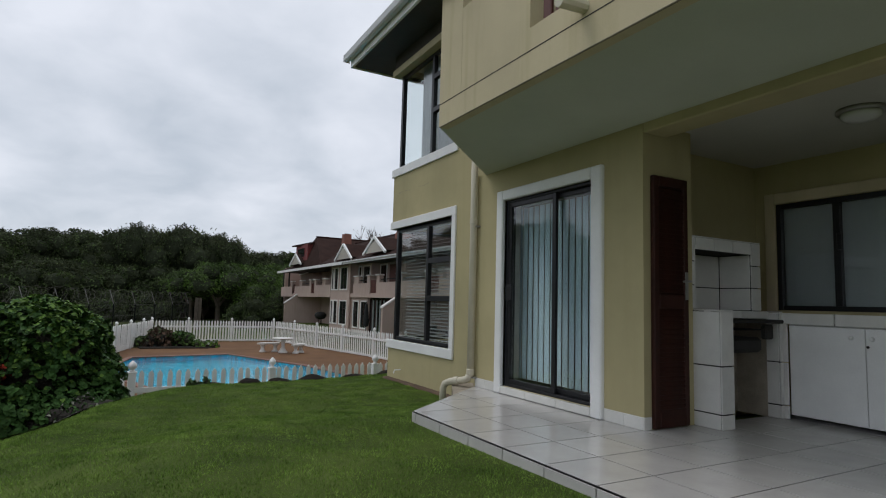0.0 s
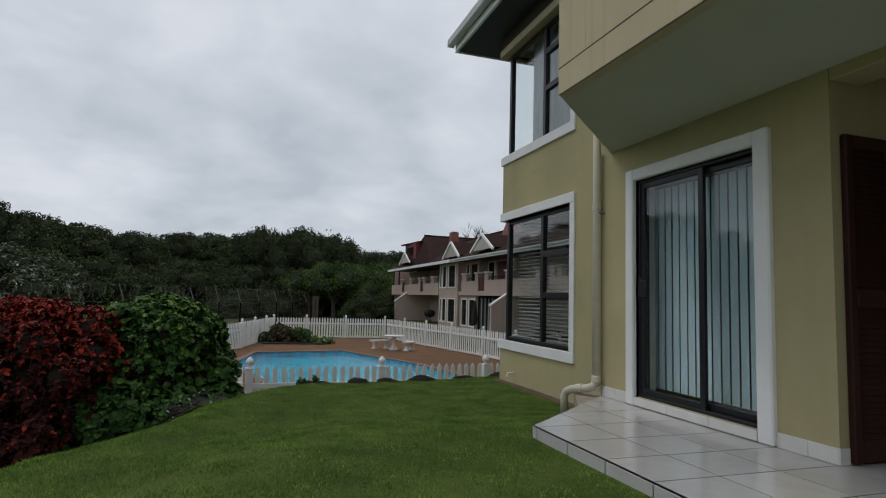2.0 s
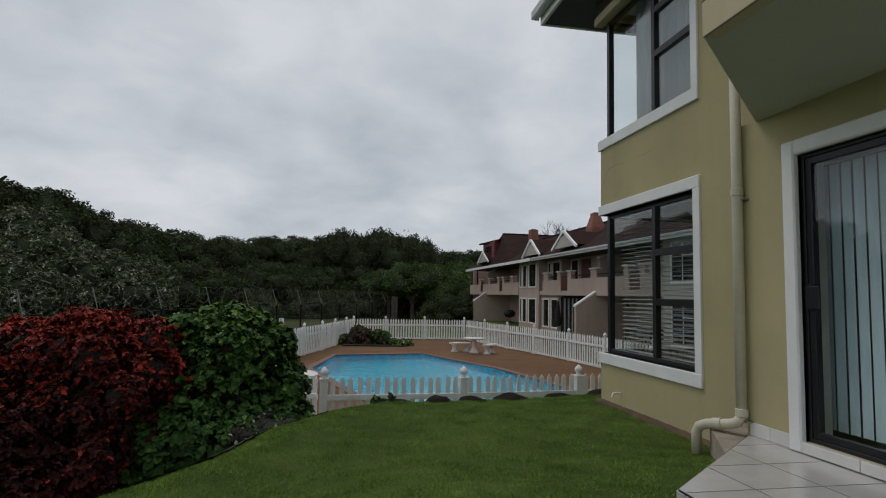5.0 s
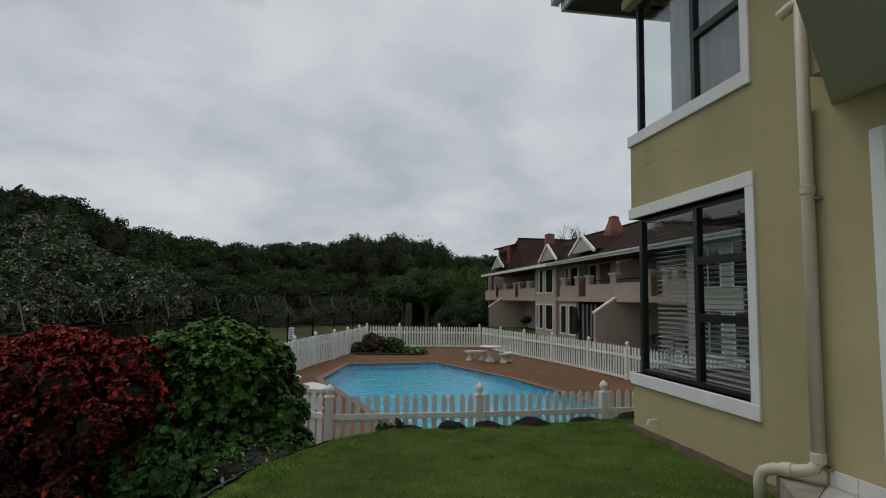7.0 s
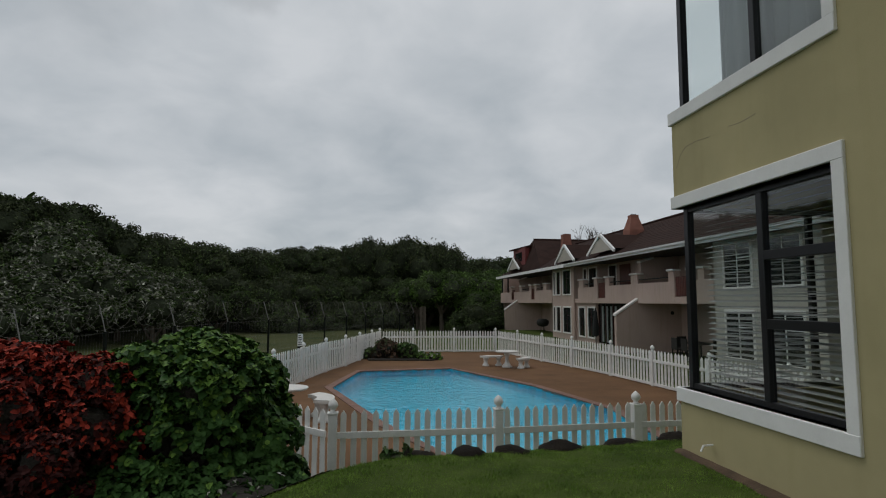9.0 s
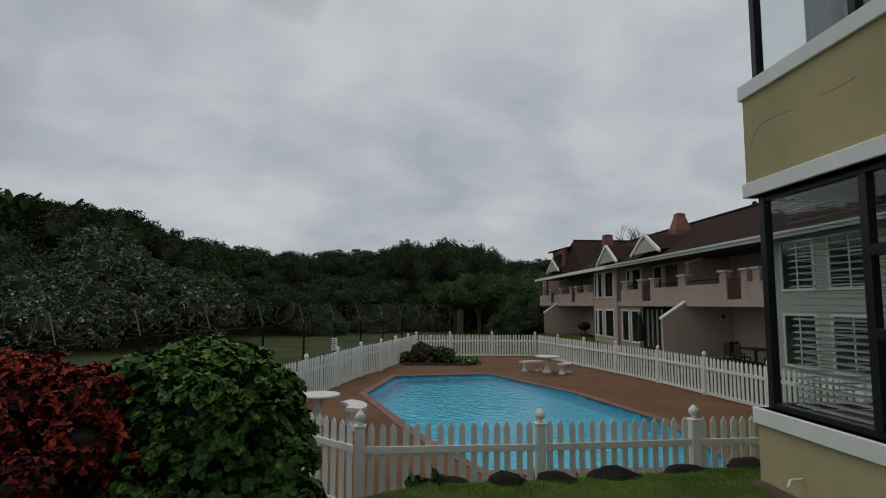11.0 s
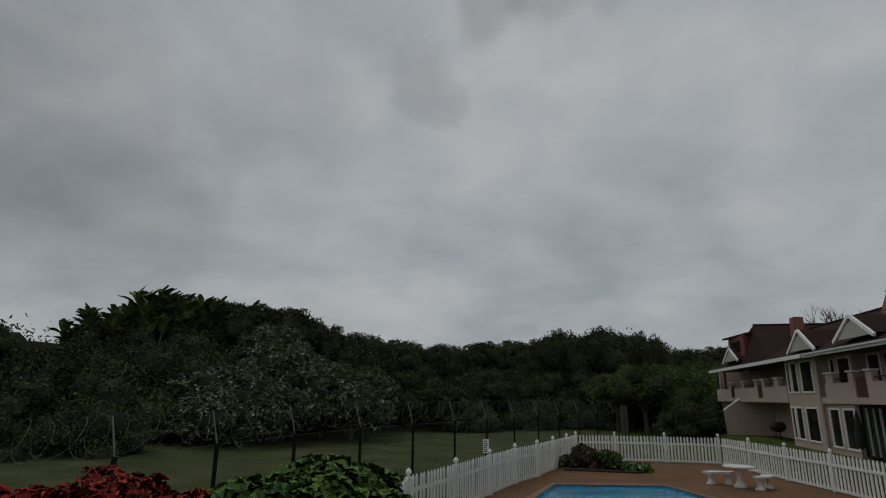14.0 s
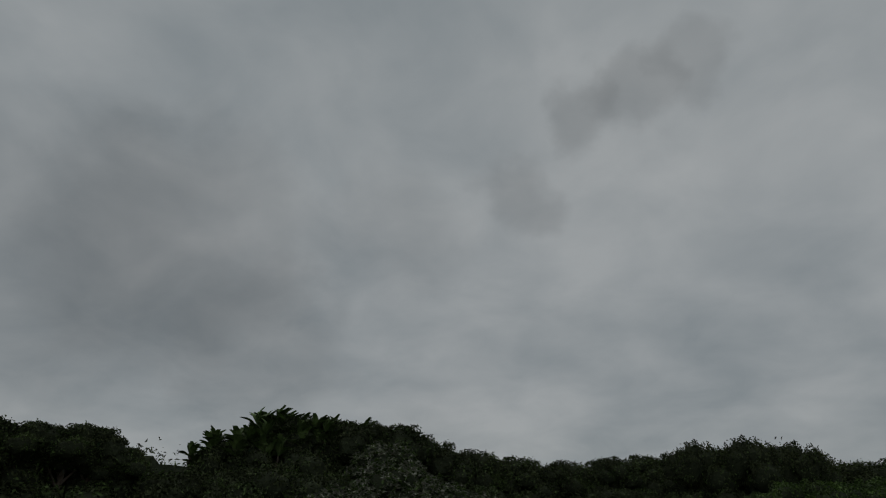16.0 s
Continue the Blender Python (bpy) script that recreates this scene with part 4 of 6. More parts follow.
# cupboards under the counter
counter = thing("counter", Geo().bevel_box(1.73, 2.29, -2.75, -0.04, 0.885, 0.90), GROUT, label="tiled worktop along the back wall of the patio", category="worktop")
for k in range(5):
    y1 = -0.05 - 0.56 * k
    y0 = y1 - 0.551
    part("tile", Geo().bevel_box(1.722, 1.735, y0, y1, 0.885, 0.99, 0.003), WTILE, counter)
    for x0, x1 in ((1.738, 2.0), (2.008, 2.285)):
        part("tile", Geo().bevel_box(x0, x1, y0, y1, 0.902, 0.99, 0.003), WTILE, counter)
for k, y1 in enumerate((-0.19, -1.48)):
    cup = thing("cupboard", label="white painted patio cupboard with round white knobs", category="cupboard", group="patio cupboards")
    part("body", Geo().box(1.77, 2.28, y1 - 1.28, y1, 0.04, 0.883), WHITE, cup)
    for a, b, ky in ((y1 - 0.637, y1 - 0.003, y1 - 0.54), (y1 - 1.277, y1 - 0.643, y1 - 0.70)):
        dr = part("door", Geo().bevel_box(1.748, 1.768, a, b, 0.045, 0.875, 0.004), WHITE, cup)
        part("knob", Geo().lathe([(0.008, 0.0), (0.008, 0.012), (0.02, 0.018), (0.018, 0.03), (0.0, 0.033)], n=12), WHITE, dr, "round white knob", at=pose(1.748, ky, 0.79, 0, -90, 0), smooth=True)
    part("lock", Geo().tube([(1.749, y1 - 0.66, 0.72), (1.743, y1 - 0.66, 0.72)], 0.012, 10), SOOT, cup)

# ---- patio slab, skirting, downpipe ----
PATIO = [(-1.40, -7.0), (-1.40, 1.44), (-0.02, 2.58), (-0.002, 2.58), (-0.002, -0.002), (2.29, -0.002), (2.29, -7.0)]
thing("patio_slab", Geo().prism(PATIO, -0.5, -0.003), GROUT, label="raised concrete slab of the patio", category="slab", kind="structure")
sk = thing("baseboard", label="white tiled skirting at the foot of the wall", category="skirting", kind="structure")
for y0, y1 in ((0.0, 0.21), (0.213, 0.45), (2.145, 2.36), (2.363, 2.58)):
    part("tile", Geo().bevel_box(-0.012, -0.001, y0, y1, 0.0, 0.105, 0.003), WTILE, sk)
part("tile", Geo().bevel_box(-0.012, 0.078, -0.012, -0.001, 0.0, 0.105, 0.003), WTILE, sk)

pipe = thing("downpipe", label="cream painted round downpipe fixed to the wall", category="pipe")
PX, PY = -0.055, 2.62
part("upright", Geo().tube([(PX, PY, 4.6), (PX, PY, 2.0), (PX, PY, 0.14)], 0.043, 16), PIPE, pipe, smooth=True)
for z in (2.02, 0.17):
    part("collar", Geo().lathe([(0.043, z - 0.035), (0.0505, z - 0.03), (0.0505, z + 0.03), (0.043, z + 0.035)], PX, PY, 16), PIPE, pipe)
    part("clip", Geo().bevel_box(PX, 0.2, PY - 0.075, PY + 0.075, z - 0.075, z - 0.055, 0.003), STEEL, pipe)
part("offset", Geo().tube([(PX, PY, 0.15), (PX - 0.02, PY + 0.03, 0.085), (PX - 0.05, PY + 0.09, 0.06), (PX - 0.13, PY + 0.27, 0.025), (PX - 0.16, PY + 0.34, -0.01), (PX - 0.17, PY + 0.365, -0.07), (PX - 0.17, PY + 0.365, -0.28)], 0.043, 14), PIPE, pipe, smooth=True)
part("collar", Geo().tube([(PX - 0.075, PY + 0.145, 0.05), (PX - 0.105, PY + 0.215, 0.037)], 0.05, 14), PIPE, pipe, "white pipe collar")
thing("kerb_block", Geo().prism([(-0.55, 2.17), (-0.01, 2.62), (0.19, 2.66), (0.19, 3.0), (-0.12, 2.95)], -0.5, -0.02), CONCRETE, label="rough brown concrete block beside the patio", category="block", kind="structure")
thing("garden_tap", Geo().tube([(0.19, 5.15, -0.10), (0.08, 5.13, -0.10), (0.05, 5.12, -0.15)], 0.010, 8), WHITE, label="small pale pipe stub low on the wall", category="pipe")


# ---- picket fence ----
def picket_mesh(w):
    t, h = 0.009, 1.20
    v = [(-w, -t, 0), (w, -t, 0), (w, -t, h), (0, -t, h + 0.07), (-w, -t, h), (-w, t, 0), (w, t, 0), (w, t, h), (0, t, h + 0.07), (-w, t, h)]
    return Geo().add(v, [(0, 1, 2, 3, 4), (9, 8, 7, 6, 5), (0, 5, 6, 1), (1, 6, 7, 2), (2, 7, 8, 3), (3, 8, 9, 4), (4, 9, 5, 0)]).data("picket", FENCE_W)


PICKETS = {0.163: picket_mesh(0.046), 0.20: picket_mesh(0.056)}
POST = Geo().bevel_box(-0.07, 0.07, -0.07, 0.07, 0.0, 1.235, 0.008).bevel_box(-0.085, 0.085, -0.085, 0.085, 1.235, 1.265, 0.006).data("post", FENCE_W)
FINIAL = Geo().lathe([(0.065, 1.265), (0.038, 1.285), (0.040, 1.305), (0.072, 1.34), (0.080, 1.375), (0.066, 1.415), (0.030, 1.455), (0.0, 1.478)], n=12).data("finial", FENCE_W, smooth=True)


def picket_fence(points, label, shared=(), pitch=0.163):
    """Posts, rails and pickets; shared: the posts that belong to the neighbouring run."""
    fence = thing("picket_fence", label=label, category="fence", group="pool fence")
    for k, (x, y) in enumerate(points):
        if k in shared:
            continue
        ang = math.degrees(math.atan2(points[min(k + 1, len(points) - 1)][1] - points[max(0, k - 1)][1], points[min(k + 1, len(points) - 1)][0] - points[max(0, k - 1)][0]))
        p = part("post", None, None, fence, me=POST, at=pose(x, y, TERRACE, 0, 0, ang))
        part("finial", None, None, p, me=FINIAL)
    for (ax, ay), (bx2, by2) in zip(points, points[1:]):
        length, ang = math.hypot(bx2 - ax, by2 - ay), math.degrees(math.atan2(by2 - ay, bx2 - ax))
        for z in (0.035, 0.86):
            part("rail", Geo().bevel_box(0.07, length - 0.07, -0.045, -0.012, z, z + 0.10, 0.004), FENCE_W, fence, at=pose(ax, ay, TERRACE, 0, 0, ang))
        count = max(2, round((length - 0.14) / pitch))
        for i in range(count):
            s = (0.07 + (length - 0.14) * (i + 0.5) / count) / length
            part("picket", None, None, fence, me=PICKETS[pitch], at=pose(ax + (bx2 - ax) * s, ay + (by2 - ay) * s, TERRACE + 0.06 - 0.04, random.uniform(-0.6, 0.6), random.uniform(-0.7, 0.7), ang))
    return fence


picket_fence([(-3.58, 9.24), (-0.92, 9.30), (1.54, 9.48), (4.1, 9.62), (6.7, 9.70)], "white painted picket fence between lawn bank and pool")
picket_fence([(-6.72, 16.2), (-6.46, 13.7), (-5.50, 11.2), (-3.62, 9.29)], "white painted picket fence turning the pool corner", (3,), 0.20)
picket_fence([(-2.36, 34.1), (-2.84, 32.2), (-3.47, 29.8), (-4.08, 27.2), (-4.83, 25.0), (-5.46, 22.2), (-6.07, 19.1), (-6.72, 16.35)], "long white picket fence between pool and field", (7,), 0.20)
picket_fence([(-2.28, 34.2), (-0.36, 34.4), (2.12, 34.4), (4.66, 34.2)], "white picket fence at the far end of the pool", (0,))
picket_fence([(4.75, 34.1), (5.28, 31.4), (5.80, 28.5), (6.40, 25.8), (6.93, 22.7), (7.22, 19.75), (7.5, 16.7), (7.75, 13.6), (7.95, 10.6)], "white picket fence between pool and the houses", (0,), 0.20)

sign = thing("pool_sign", Geo().bevel_box(-0.10, 0.10, -0.008, 0.008, 0.06, 0.52, 0.003), WHITE, label="small white notice board with lines of unreadable text", category="sign", at=pose(-5.60, 22.3, -0.50, 0, 0, 18))
part("stake", Geo().box(-0.02, 0.02, 0.012, 0.03, -0.75, 0.1), POSTG, sign)
for k in range(6):
    part("text_line", Geo().box(-0.075, 0.075 - 0.025 * (k % 3), -0.0135, -0.0095, 0.10 + 0.068 * k, 0.128 + 0.068 * k), POSTG, sign)


# ---- cast stone garden sets ----
def stone_table(x, y):
    t = thing("garden_table", label="round white cast stone garden table on a pedestal", category="table", group="garden tables", at=(x, y, TERRACE))
    part("top", Geo().lathe([(0.0, 0.69), (0.47, 0.69), (0.53, 0.715), (0.54, 0.74), (0.53, 0.76), (0.0, 0.762)], n=32), STONEW, t, smooth=False)
    part("pedestal", Geo().lathe([(0.23, 0.0), (0.24, 0.06), (0.17, 0.13), (0.105, 0.24), (0.085, 0.38), (0.095, 0.52), (0.13, 0.62), (0.18, 0.69)], n=20), STONEW, t, smooth=True)
    return t


def stone_bench(x, y, turn, size=1.0):
    b = thing("garden_bench", label="curved white cast stone bench beside the round table", category="bench", group="garden benches", at=pose(x, y, TERRACE, 0, 0, turn) @ Matrix.Diagonal((size, size, size, 1)))
    pts_o = [(0.92 * math.cos(radians(a)), 0.92 * math.sin(radians(a)) - 0.75) for a in range(50, 131, 8)]
    pts_i = [(0.55 * math.cos(radians(a)), 0.55 * math.sin(radians(a)) - 0.75) for a in range(130, 49, -8)]
    part("seat", Geo().prism(pts_o + pts_i, 0.40, 0.47), STONEW, b)
    for a in (64, 116):
        cx, cy = 0.73 * math.cos(radians(a)), 0.73 * math.sin(radians(a)) - 0.75
        part("leg", Geo().lathe([(0.17, 0.0), (0.17, 0.05), (0.11, 0.10), (0.085, 0.20), (0.10, 0.30), (0.15, 0.36), (0.16, 0.40)], cx, cy, 14), STONEW, b, smooth=True)
    return b


stone_table(-5.12, 15.5)
stone_bench(-4.10, 15.2, -75, 1.2)
stone_bench(-5.9, 15.2, 95, 1.2)
stone_table(3.35, 26.05)
stone_bench(2.80, 26.85, 5)
stone_bench(4.15, 25.75, -130)


# ---- boulders along the rim of the lawn ----
def boulder(x, y, z, sx, sy, sz, seed):
    bm = bmesh.new()
    bmesh.ops.create_icosphere(bm, subdivisions=3, radius=1.0)
    for v in bm.verts:
        k = 1 + 0.22 * noise.noise(v.co * 1.6 + Vector((seed * 7.3, 0, 0))) + 0.06 * noise.noise(v.co * 5 + Vector((seed, 3, 0)))
        v.co = Vector((v.co.x * sx * k, v.co.y * sy * k, v.co.z * sz * k))
    bm.verts.index_update()
    g = Geo().add([v.co[:] for v in bm.verts], [tuple(v.index for v in f.verts) for f in bm.faces])
    bm.free()
    return thing("boulder", g, ROCK, label="rounded dark weathered boulder at the lawn rim", category="rock", group="boulders at the lawn rim", smooth=True, at=pose(x, y, z, 0, 0, seed * 40))


for k, (x, y, s) in enumerate(((-2.58, 6.02, 0.33), (-2.0, 5.98, 0.30), (-1.52, 6.04, 0.27), (-0.96, 6.10, 0.33), (-0.20, 6.24, 0.36), (0.48, 6.34, 0.34))):
    boulder(x, y, ground_height(x, y) - 0.03, s * 0.82, 0.19, 0.09 + 0.02 * (k % 2), k + 1)


# ---- plants ----
def leaf_cloud(rng, lumps, count, size, flat=0.35, cup=0.25, outward=0.6, round_leaf=False, jitter=0.05):
    """Many small cupped leaves on the skins of overlapping lumps (x, y, z, rx, ry, rz), each leaf with its own tilt."""
    lumps = np.array(lumps, float)
    area = (lumps[:, 3] * lumps[:, 4] * lumps[:, 5]) ** 0.67
    pick = rng.choice(len(lumps), count, p=area / area.sum())
    d = rng.normal(size=(count, 3))
    d /= np.linalg.norm(d, axis=1)[:, None]
    d[:, 2] = np.where(d[:, 2] < -0.55, -d[:, 2], d[:, 2])
    depth = 1.04 - np.abs(rng.normal(0, 0.15, count))
    c = lumps[pick, :3] + d * lumps[pick, 3:] * depth[:, None]
    c = c + rng.normal(0, 1, (count, 3)) * lumps[pick, 3:] * jitter
    nrm = d * outward + rng.normal(size=(count, 3)) * 0.62 + np.array([0, 0, flat])
    nrm /= np.linalg.norm(nrm, axis=1)[:, None]
    t = np.cross(nrm, rng.normal(size=(count, 3)))
    t /= np.linalg.norm(t, axis=1)[:, None]
    b = np.cross(nrm, t)
    s = size * rng.uniform(0.45, 1.5, count)[:, None]
    wide = 0.48 if round_leaf else 0.30
    if round_leaf:
        pts = [-t * s * 0.5, -t * s * 0.28 + b * s * wide + nrm * s * cup, t * s * 0.25 + b * s * wide + nrm * s * cup, t * s * 0.62 - nrm * s * 0.08, t * s * 0.25 - b * s * wide + nrm * s * cup, -t * s * 0.28 - b * s * wide + nrm * s * cup]
    else:
        pts = [-t * s * 0.6, b * s * wide + nrm * s * cup, t * s * 0.8 - nrm * s * 0.15, -b * s * wide + nrm * s * cup]
    v = np.stack([c + p for p in pts], 1).reshape(-1, 3)
    k = len(pts)
    idx = np.arange(count)[:, None] * k
    if round_leaf:
        f = np.concatenate([idx + np.array([0, 1, 2, 3]), idx + np.array([0, 3, 4, 5])], 1).reshape(-1, 4)
    else:
        f = np.concatenate([idx + np.array([0, 1, 2]), idx + np.array([0, 2, 3])], 1).reshape(-1, 3)
    return v, f


def rosette_cloud(rng, lumps, count, size, leaves=7, up=0.5, open_=0.9, wide=0.36, jitter=0.05):
    """Whorls of cupped leaves at the twig ends on the skins of overlapping lumps; also gives each leaf's height, 0 to 1."""
    lumps = np.array(lumps, float)
    area = (lumps[:, 3] * lumps[:, 4] * lumps[:, 5]) ** 0.67
    pick = rng.choice(len(lumps), count, p=area / area.sum())
    d = rng.normal(size=(count, 3))
    d /= np.linalg.norm(d, axis=1)[:, None]
    d[:, 2] = np.where(d[:, 2] < -0.6, -d[:, 2], d[:, 2])
    c = lumps[pick, :3] + d * lumps[pick, 3:] * (1.03 - np.abs(rng.normal(0, 0.10, count)))[:, None]
    c = c + rng.normal(0, 1, (count, 3)) * lumps[pick, 3:] * jitter
    ax = d * 0.6 + np.array([0, 0, up]) + rng.normal(0, 0.25, (count, 3))
    ax /= np.linalg.norm(ax, axis=1)[:, None]
    e1 = np.cross(ax, rng.normal(size=(count, 3)))
    e1 /= np.linalg.norm(e1, axis=1)[:, None]
    e2 = np.cross(ax, e1)
    big = size * rng.uniform(0.6, 1.4, count)
    out, n = [], count * leaves
    for k in range(leaves):
        a = 2.4 * k + rng.normal(0, 0.3, count)
        lift = (0.15 + 0.85 * k / leaves) * (1.6 - open_) + rng.normal(0, 0.15, count)
        rad = e1 * np.cos(a)[:, None] + e2 * np.sin(a)[:, None]
        t = rad + ax * lift[:, None]
        t /= np.linalg.norm(t, axis=1)[:, None]
        b = np.cross(ax, rad)
        nr = np.cross(t, b)
        s = (big * rng.uniform(0.7, 1.2, count) * (1.1 - 0.5 * k / leaves))[:, None]
        o = c + ax * (size * 0.5 * k / leaves)
        twist = rng.normal(0, 0.12, count)[:, None]
        out.append(np.stack([o, o + t * s * 0.28 + b * s * wide + nr * s * 0.20, o + t * s * 0.75 + b * s * wide * 0.9 + nr * s * (0.05 + twist), o + t * s * 0.95 - nr * s * (0.26 + twist), o + t * s * 0.75 - b * s * wide * 0.9 + nr * s * 0.05, o + t * s * 0.32 - b * s * wide + nr * s * 0.12], 1))
    v = np.stack(out, 1).reshape(-1, 3)
    idx = np.arange(n)[:, None] * 6
    f = np.concatenate([idx + np.array([0, 3, 2, 1]), idx + np.array([0, 5, 4, 3])], 1).reshape(-1, 4)
    z = np.repeat(c[:, 2], leaves)
    return v, f, (z - z.min()) / (z.max() - z.min()), np.tile(np.arange(leaves), count)


def mesh_np(name, v, f, mats, slots=None, smooth=False):
    me = bpy.data.meshes.new(name)
    n = f.shape[1]
    me.vertices.add(len(v))
    me.vertices.foreach_set("co", v.astype(np.float32).ravel())
    me.loops.add(f.size)
    me.loops.foreach_set("vertex_index", f.astype(np.int32).ravel())
    me.polygons.add(len(f))
    me.polygons.foreach_set("loop_start", np.arange(0, f.size, n, dtype=np.int32))
    for m in mats:
        me.materials.append(m)
    if slots is not None:
        me.polygons.foreach_set("material_index", slots.astype(np.int32))
    me.update(calc_edges=True)
    return me


def core_geo(lumps, shrink, seed=0):
    """Dark solid lumps that fill the crown; their colour carries the shade between the leaves."""
    geo = Geo()
    for x, y, z, rx, ry, rz in lumps:
        bm = bmesh.new()
        bmesh.ops.create_icosphere(bm, subdivisions=2, radius=1.0)
        for v in bm.verts:
            k = shrink * (1 + 0.2 * noise.noise(v.co * 2 + Vector((x, y, z + seed))))
            v.co = Vector((x + v.co.x * rx * k, y + v.co.y * ry * k, z + v.co.z * rz * k))
        bm.verts.index_update()
        geo.add([v.co[:] for v in bm.verts], [tuple(v.index for v in f.verts) for f in bm.faces])
        bm.free()
    return geo


def shrub(name, lumps, base, leaf_a, leaf_b, count, size, label, seed, share=0.3, round_leaf=True, bright_top=True, top_share=0.2, whorl=0.0):
    rng = np.random.default_rng(seed)
    sh = thing(name, label=label, category="shrub", at=base)
    if whorl:
        v, f, hi, tip = rosette_cloud(rng, lumps, count, size, leaves=8, open_=1.15, wide=whorl)
        young = rng.random(len(hi)) < share + top_share * np.clip((hi - 0.45) * 2.2, 0, 1) * (0.4 + tip / 7)
        part("foliage", None, None, sh, me=mesh_np("foliage", v, f, (leaf_a, leaf_b), np.repeat(young, 2).astype(int)))
    else:
        v, f = leaf_cloud(rng, lumps, count, size, round_leaf=round_leaf)
        me = mesh_np("foliage", v, f, (leaf_a, leaf_b), np.repeat(rng.random(count) < share, 2).astype(int))
        part("foliage", None, None, sh, me=me)
    if bright_top and not whorl:
        top = max(l[2] + l[5] for l in lumps)
        high = [(l[0], l[1], l[2] + 0.03, l[3], l[4], l[5]) for l in lumps if l[2] + l[5] > top - 0.45]
        v, f = leaf_cloud(rng, high, int(count * top_share), size * 0.9, flat=1.0, round_leaf=round_leaf)
        me = mesh_np("young_leaves", v, f, (leaf_b,))
        part("young_foliage", None, None, sh, me=me)
    # solid core, coloured dark for the shade behind the leaves
    part("inner_mass", core_geo(lumps, 0.62 if whorl else 0.80, seed), SOIL_SHADE, sh)
    r = random.Random(seed)
    for l in lumps[::2]:
        g = Geo().tube([(r.uniform(-0.15, 0.15), r.uniform(-0.15, 0.15), -0.25), (l[0] * 0.5, l[1] * 0.5, l[2] * 0.45), (l[0], l[1], l[2])], 0.03, 6, 0.012)
        part("stem", g, BARK, sh)
    return sh


def lump_set(seed, rx, ry, h, n=11, r=0.42):
    """Overlapping lumps that make one rounded shrub of that half width and height."""
    rr = random.Random(seed)
    out = [(0, 0, h * 0.42, rx * 0.80, ry * 0.80, h * 0.46)]
    for k in range(n):
        a = 2 * math.pi * k / n + rr.uniform(-0.3, 0.3)
        e = rr.uniform(-0.12, 0.9)
        k2 = math.sqrt(max(0.06, 1 - ((e - 0.22) / 0.80) ** 2))
        s = r * rr.uniform(0.62, 1.15)
        out.append((math.cos(a) * (rx - s * 0.85) * k2, math.sin(a) * (ry - s * 0.85) * k2, e * (h - s * 0.9) + 0.1, s, s, s * 0.85))
    for k in range(4):
        s = r * rr.uniform(0.85, 1.1)
        q = rr.uniform(0, 0.36)
        out.append((rr.uniform(-1, 1) * q * rx, rr.uniform(-1, 1) * q * ry, h - s * 0.8 - q * 0.35, s, s, s * 0.8))
    return out


shrub("green_shrub", lump_set(3, 1.12, 1.05, 1.90, 20, 0.36) + [(0.35, -0.75, 0.25, 0.5, 0.4, 0.4), (-0.5, -0.6, 0.2, 0.6, 0.5, 0.5), (0.85, -0.3, 0.3, 0.45, 0.45, 0.4)], (-4.86, 6.25, -0.98), GREENLEAF, FRESHLEAF, 5400, 0.076, "dense green shrub with broad glossy rounded leaves", 3, share=0.06, top_share=0.5, whorl=0.44)
shrub("red_shrub", lump_set(5, 1.12, 0.98, 1.92, 18, 0.36) + [(-0.75, -0.7, 0.45, 0.65, 0.6, 0.6), (-1.15, -0.4, 0.7, 0.6, 0.6, 0.7), (0.05, -0.7, 0.15, 0.45, 0.4, 0.4), (-0.4, -1.05, 0.1, 0.5, 0.4, 0.45), (-1.2, -1.1, 0.2, 0.7, 0.6, 0.6), (-0.75, -0.1, 1.42, 0.42, 0.42, 0.40), (-0.35, 0.2, 1.55, 0.42, 0.42, 0.38), (-1.1, -0.1, 1.15, 0.45, 0.45, 0.45), (0.55, 0.0, 1.5, 0.36, 0.36, 0.34)], (-6.08, 5.72, -1.12), DULLRED, REDLEAF, 6200, 0.068, "copper red leaved shrub on the bank", 5, share=0.06, top_share=0.75, whorl=0.30)
shrub("green_shrub", lump_set(9, 1.0, 0.9, 2.0) + [(0.3, -0.6, 0.3, 0.6, 0.5, 0.6)], (-7.75, 5.0, -1.05), GREENLEAF, FRESHLEAF, 2400, 0.09, "green shrub beside the copper red one", 9, share=0.2, top_share=0.6, whorl=0.36)
shrub("low_shrub", lump_set(12, 0.42, 0.4, 0.42, 7, 0.2), (-4.15, 5.25, -0.72), SILVERLEAF, GREENLEAF, 420, 0.055, "low grey green plant at the foot of the shrubs", 12, share=0.75, round_leaf=False, bright_top=False)
shrub("rim_plant", [(0, 0, 0.0, 0.14, 0.08, 0.05), (0.1, 0.02, 0.03, 0.05, 0.05, 0.09), (-0.1, 0, 0.02, 0.05, 0.05, 0.08)], (-2.75, 5.92, -0.34), MIDLEAF, GREENLEAF, 120, 0.06, "small tuft of leaves beside a boulder", 14, round_leaf=False, bright_top=False)
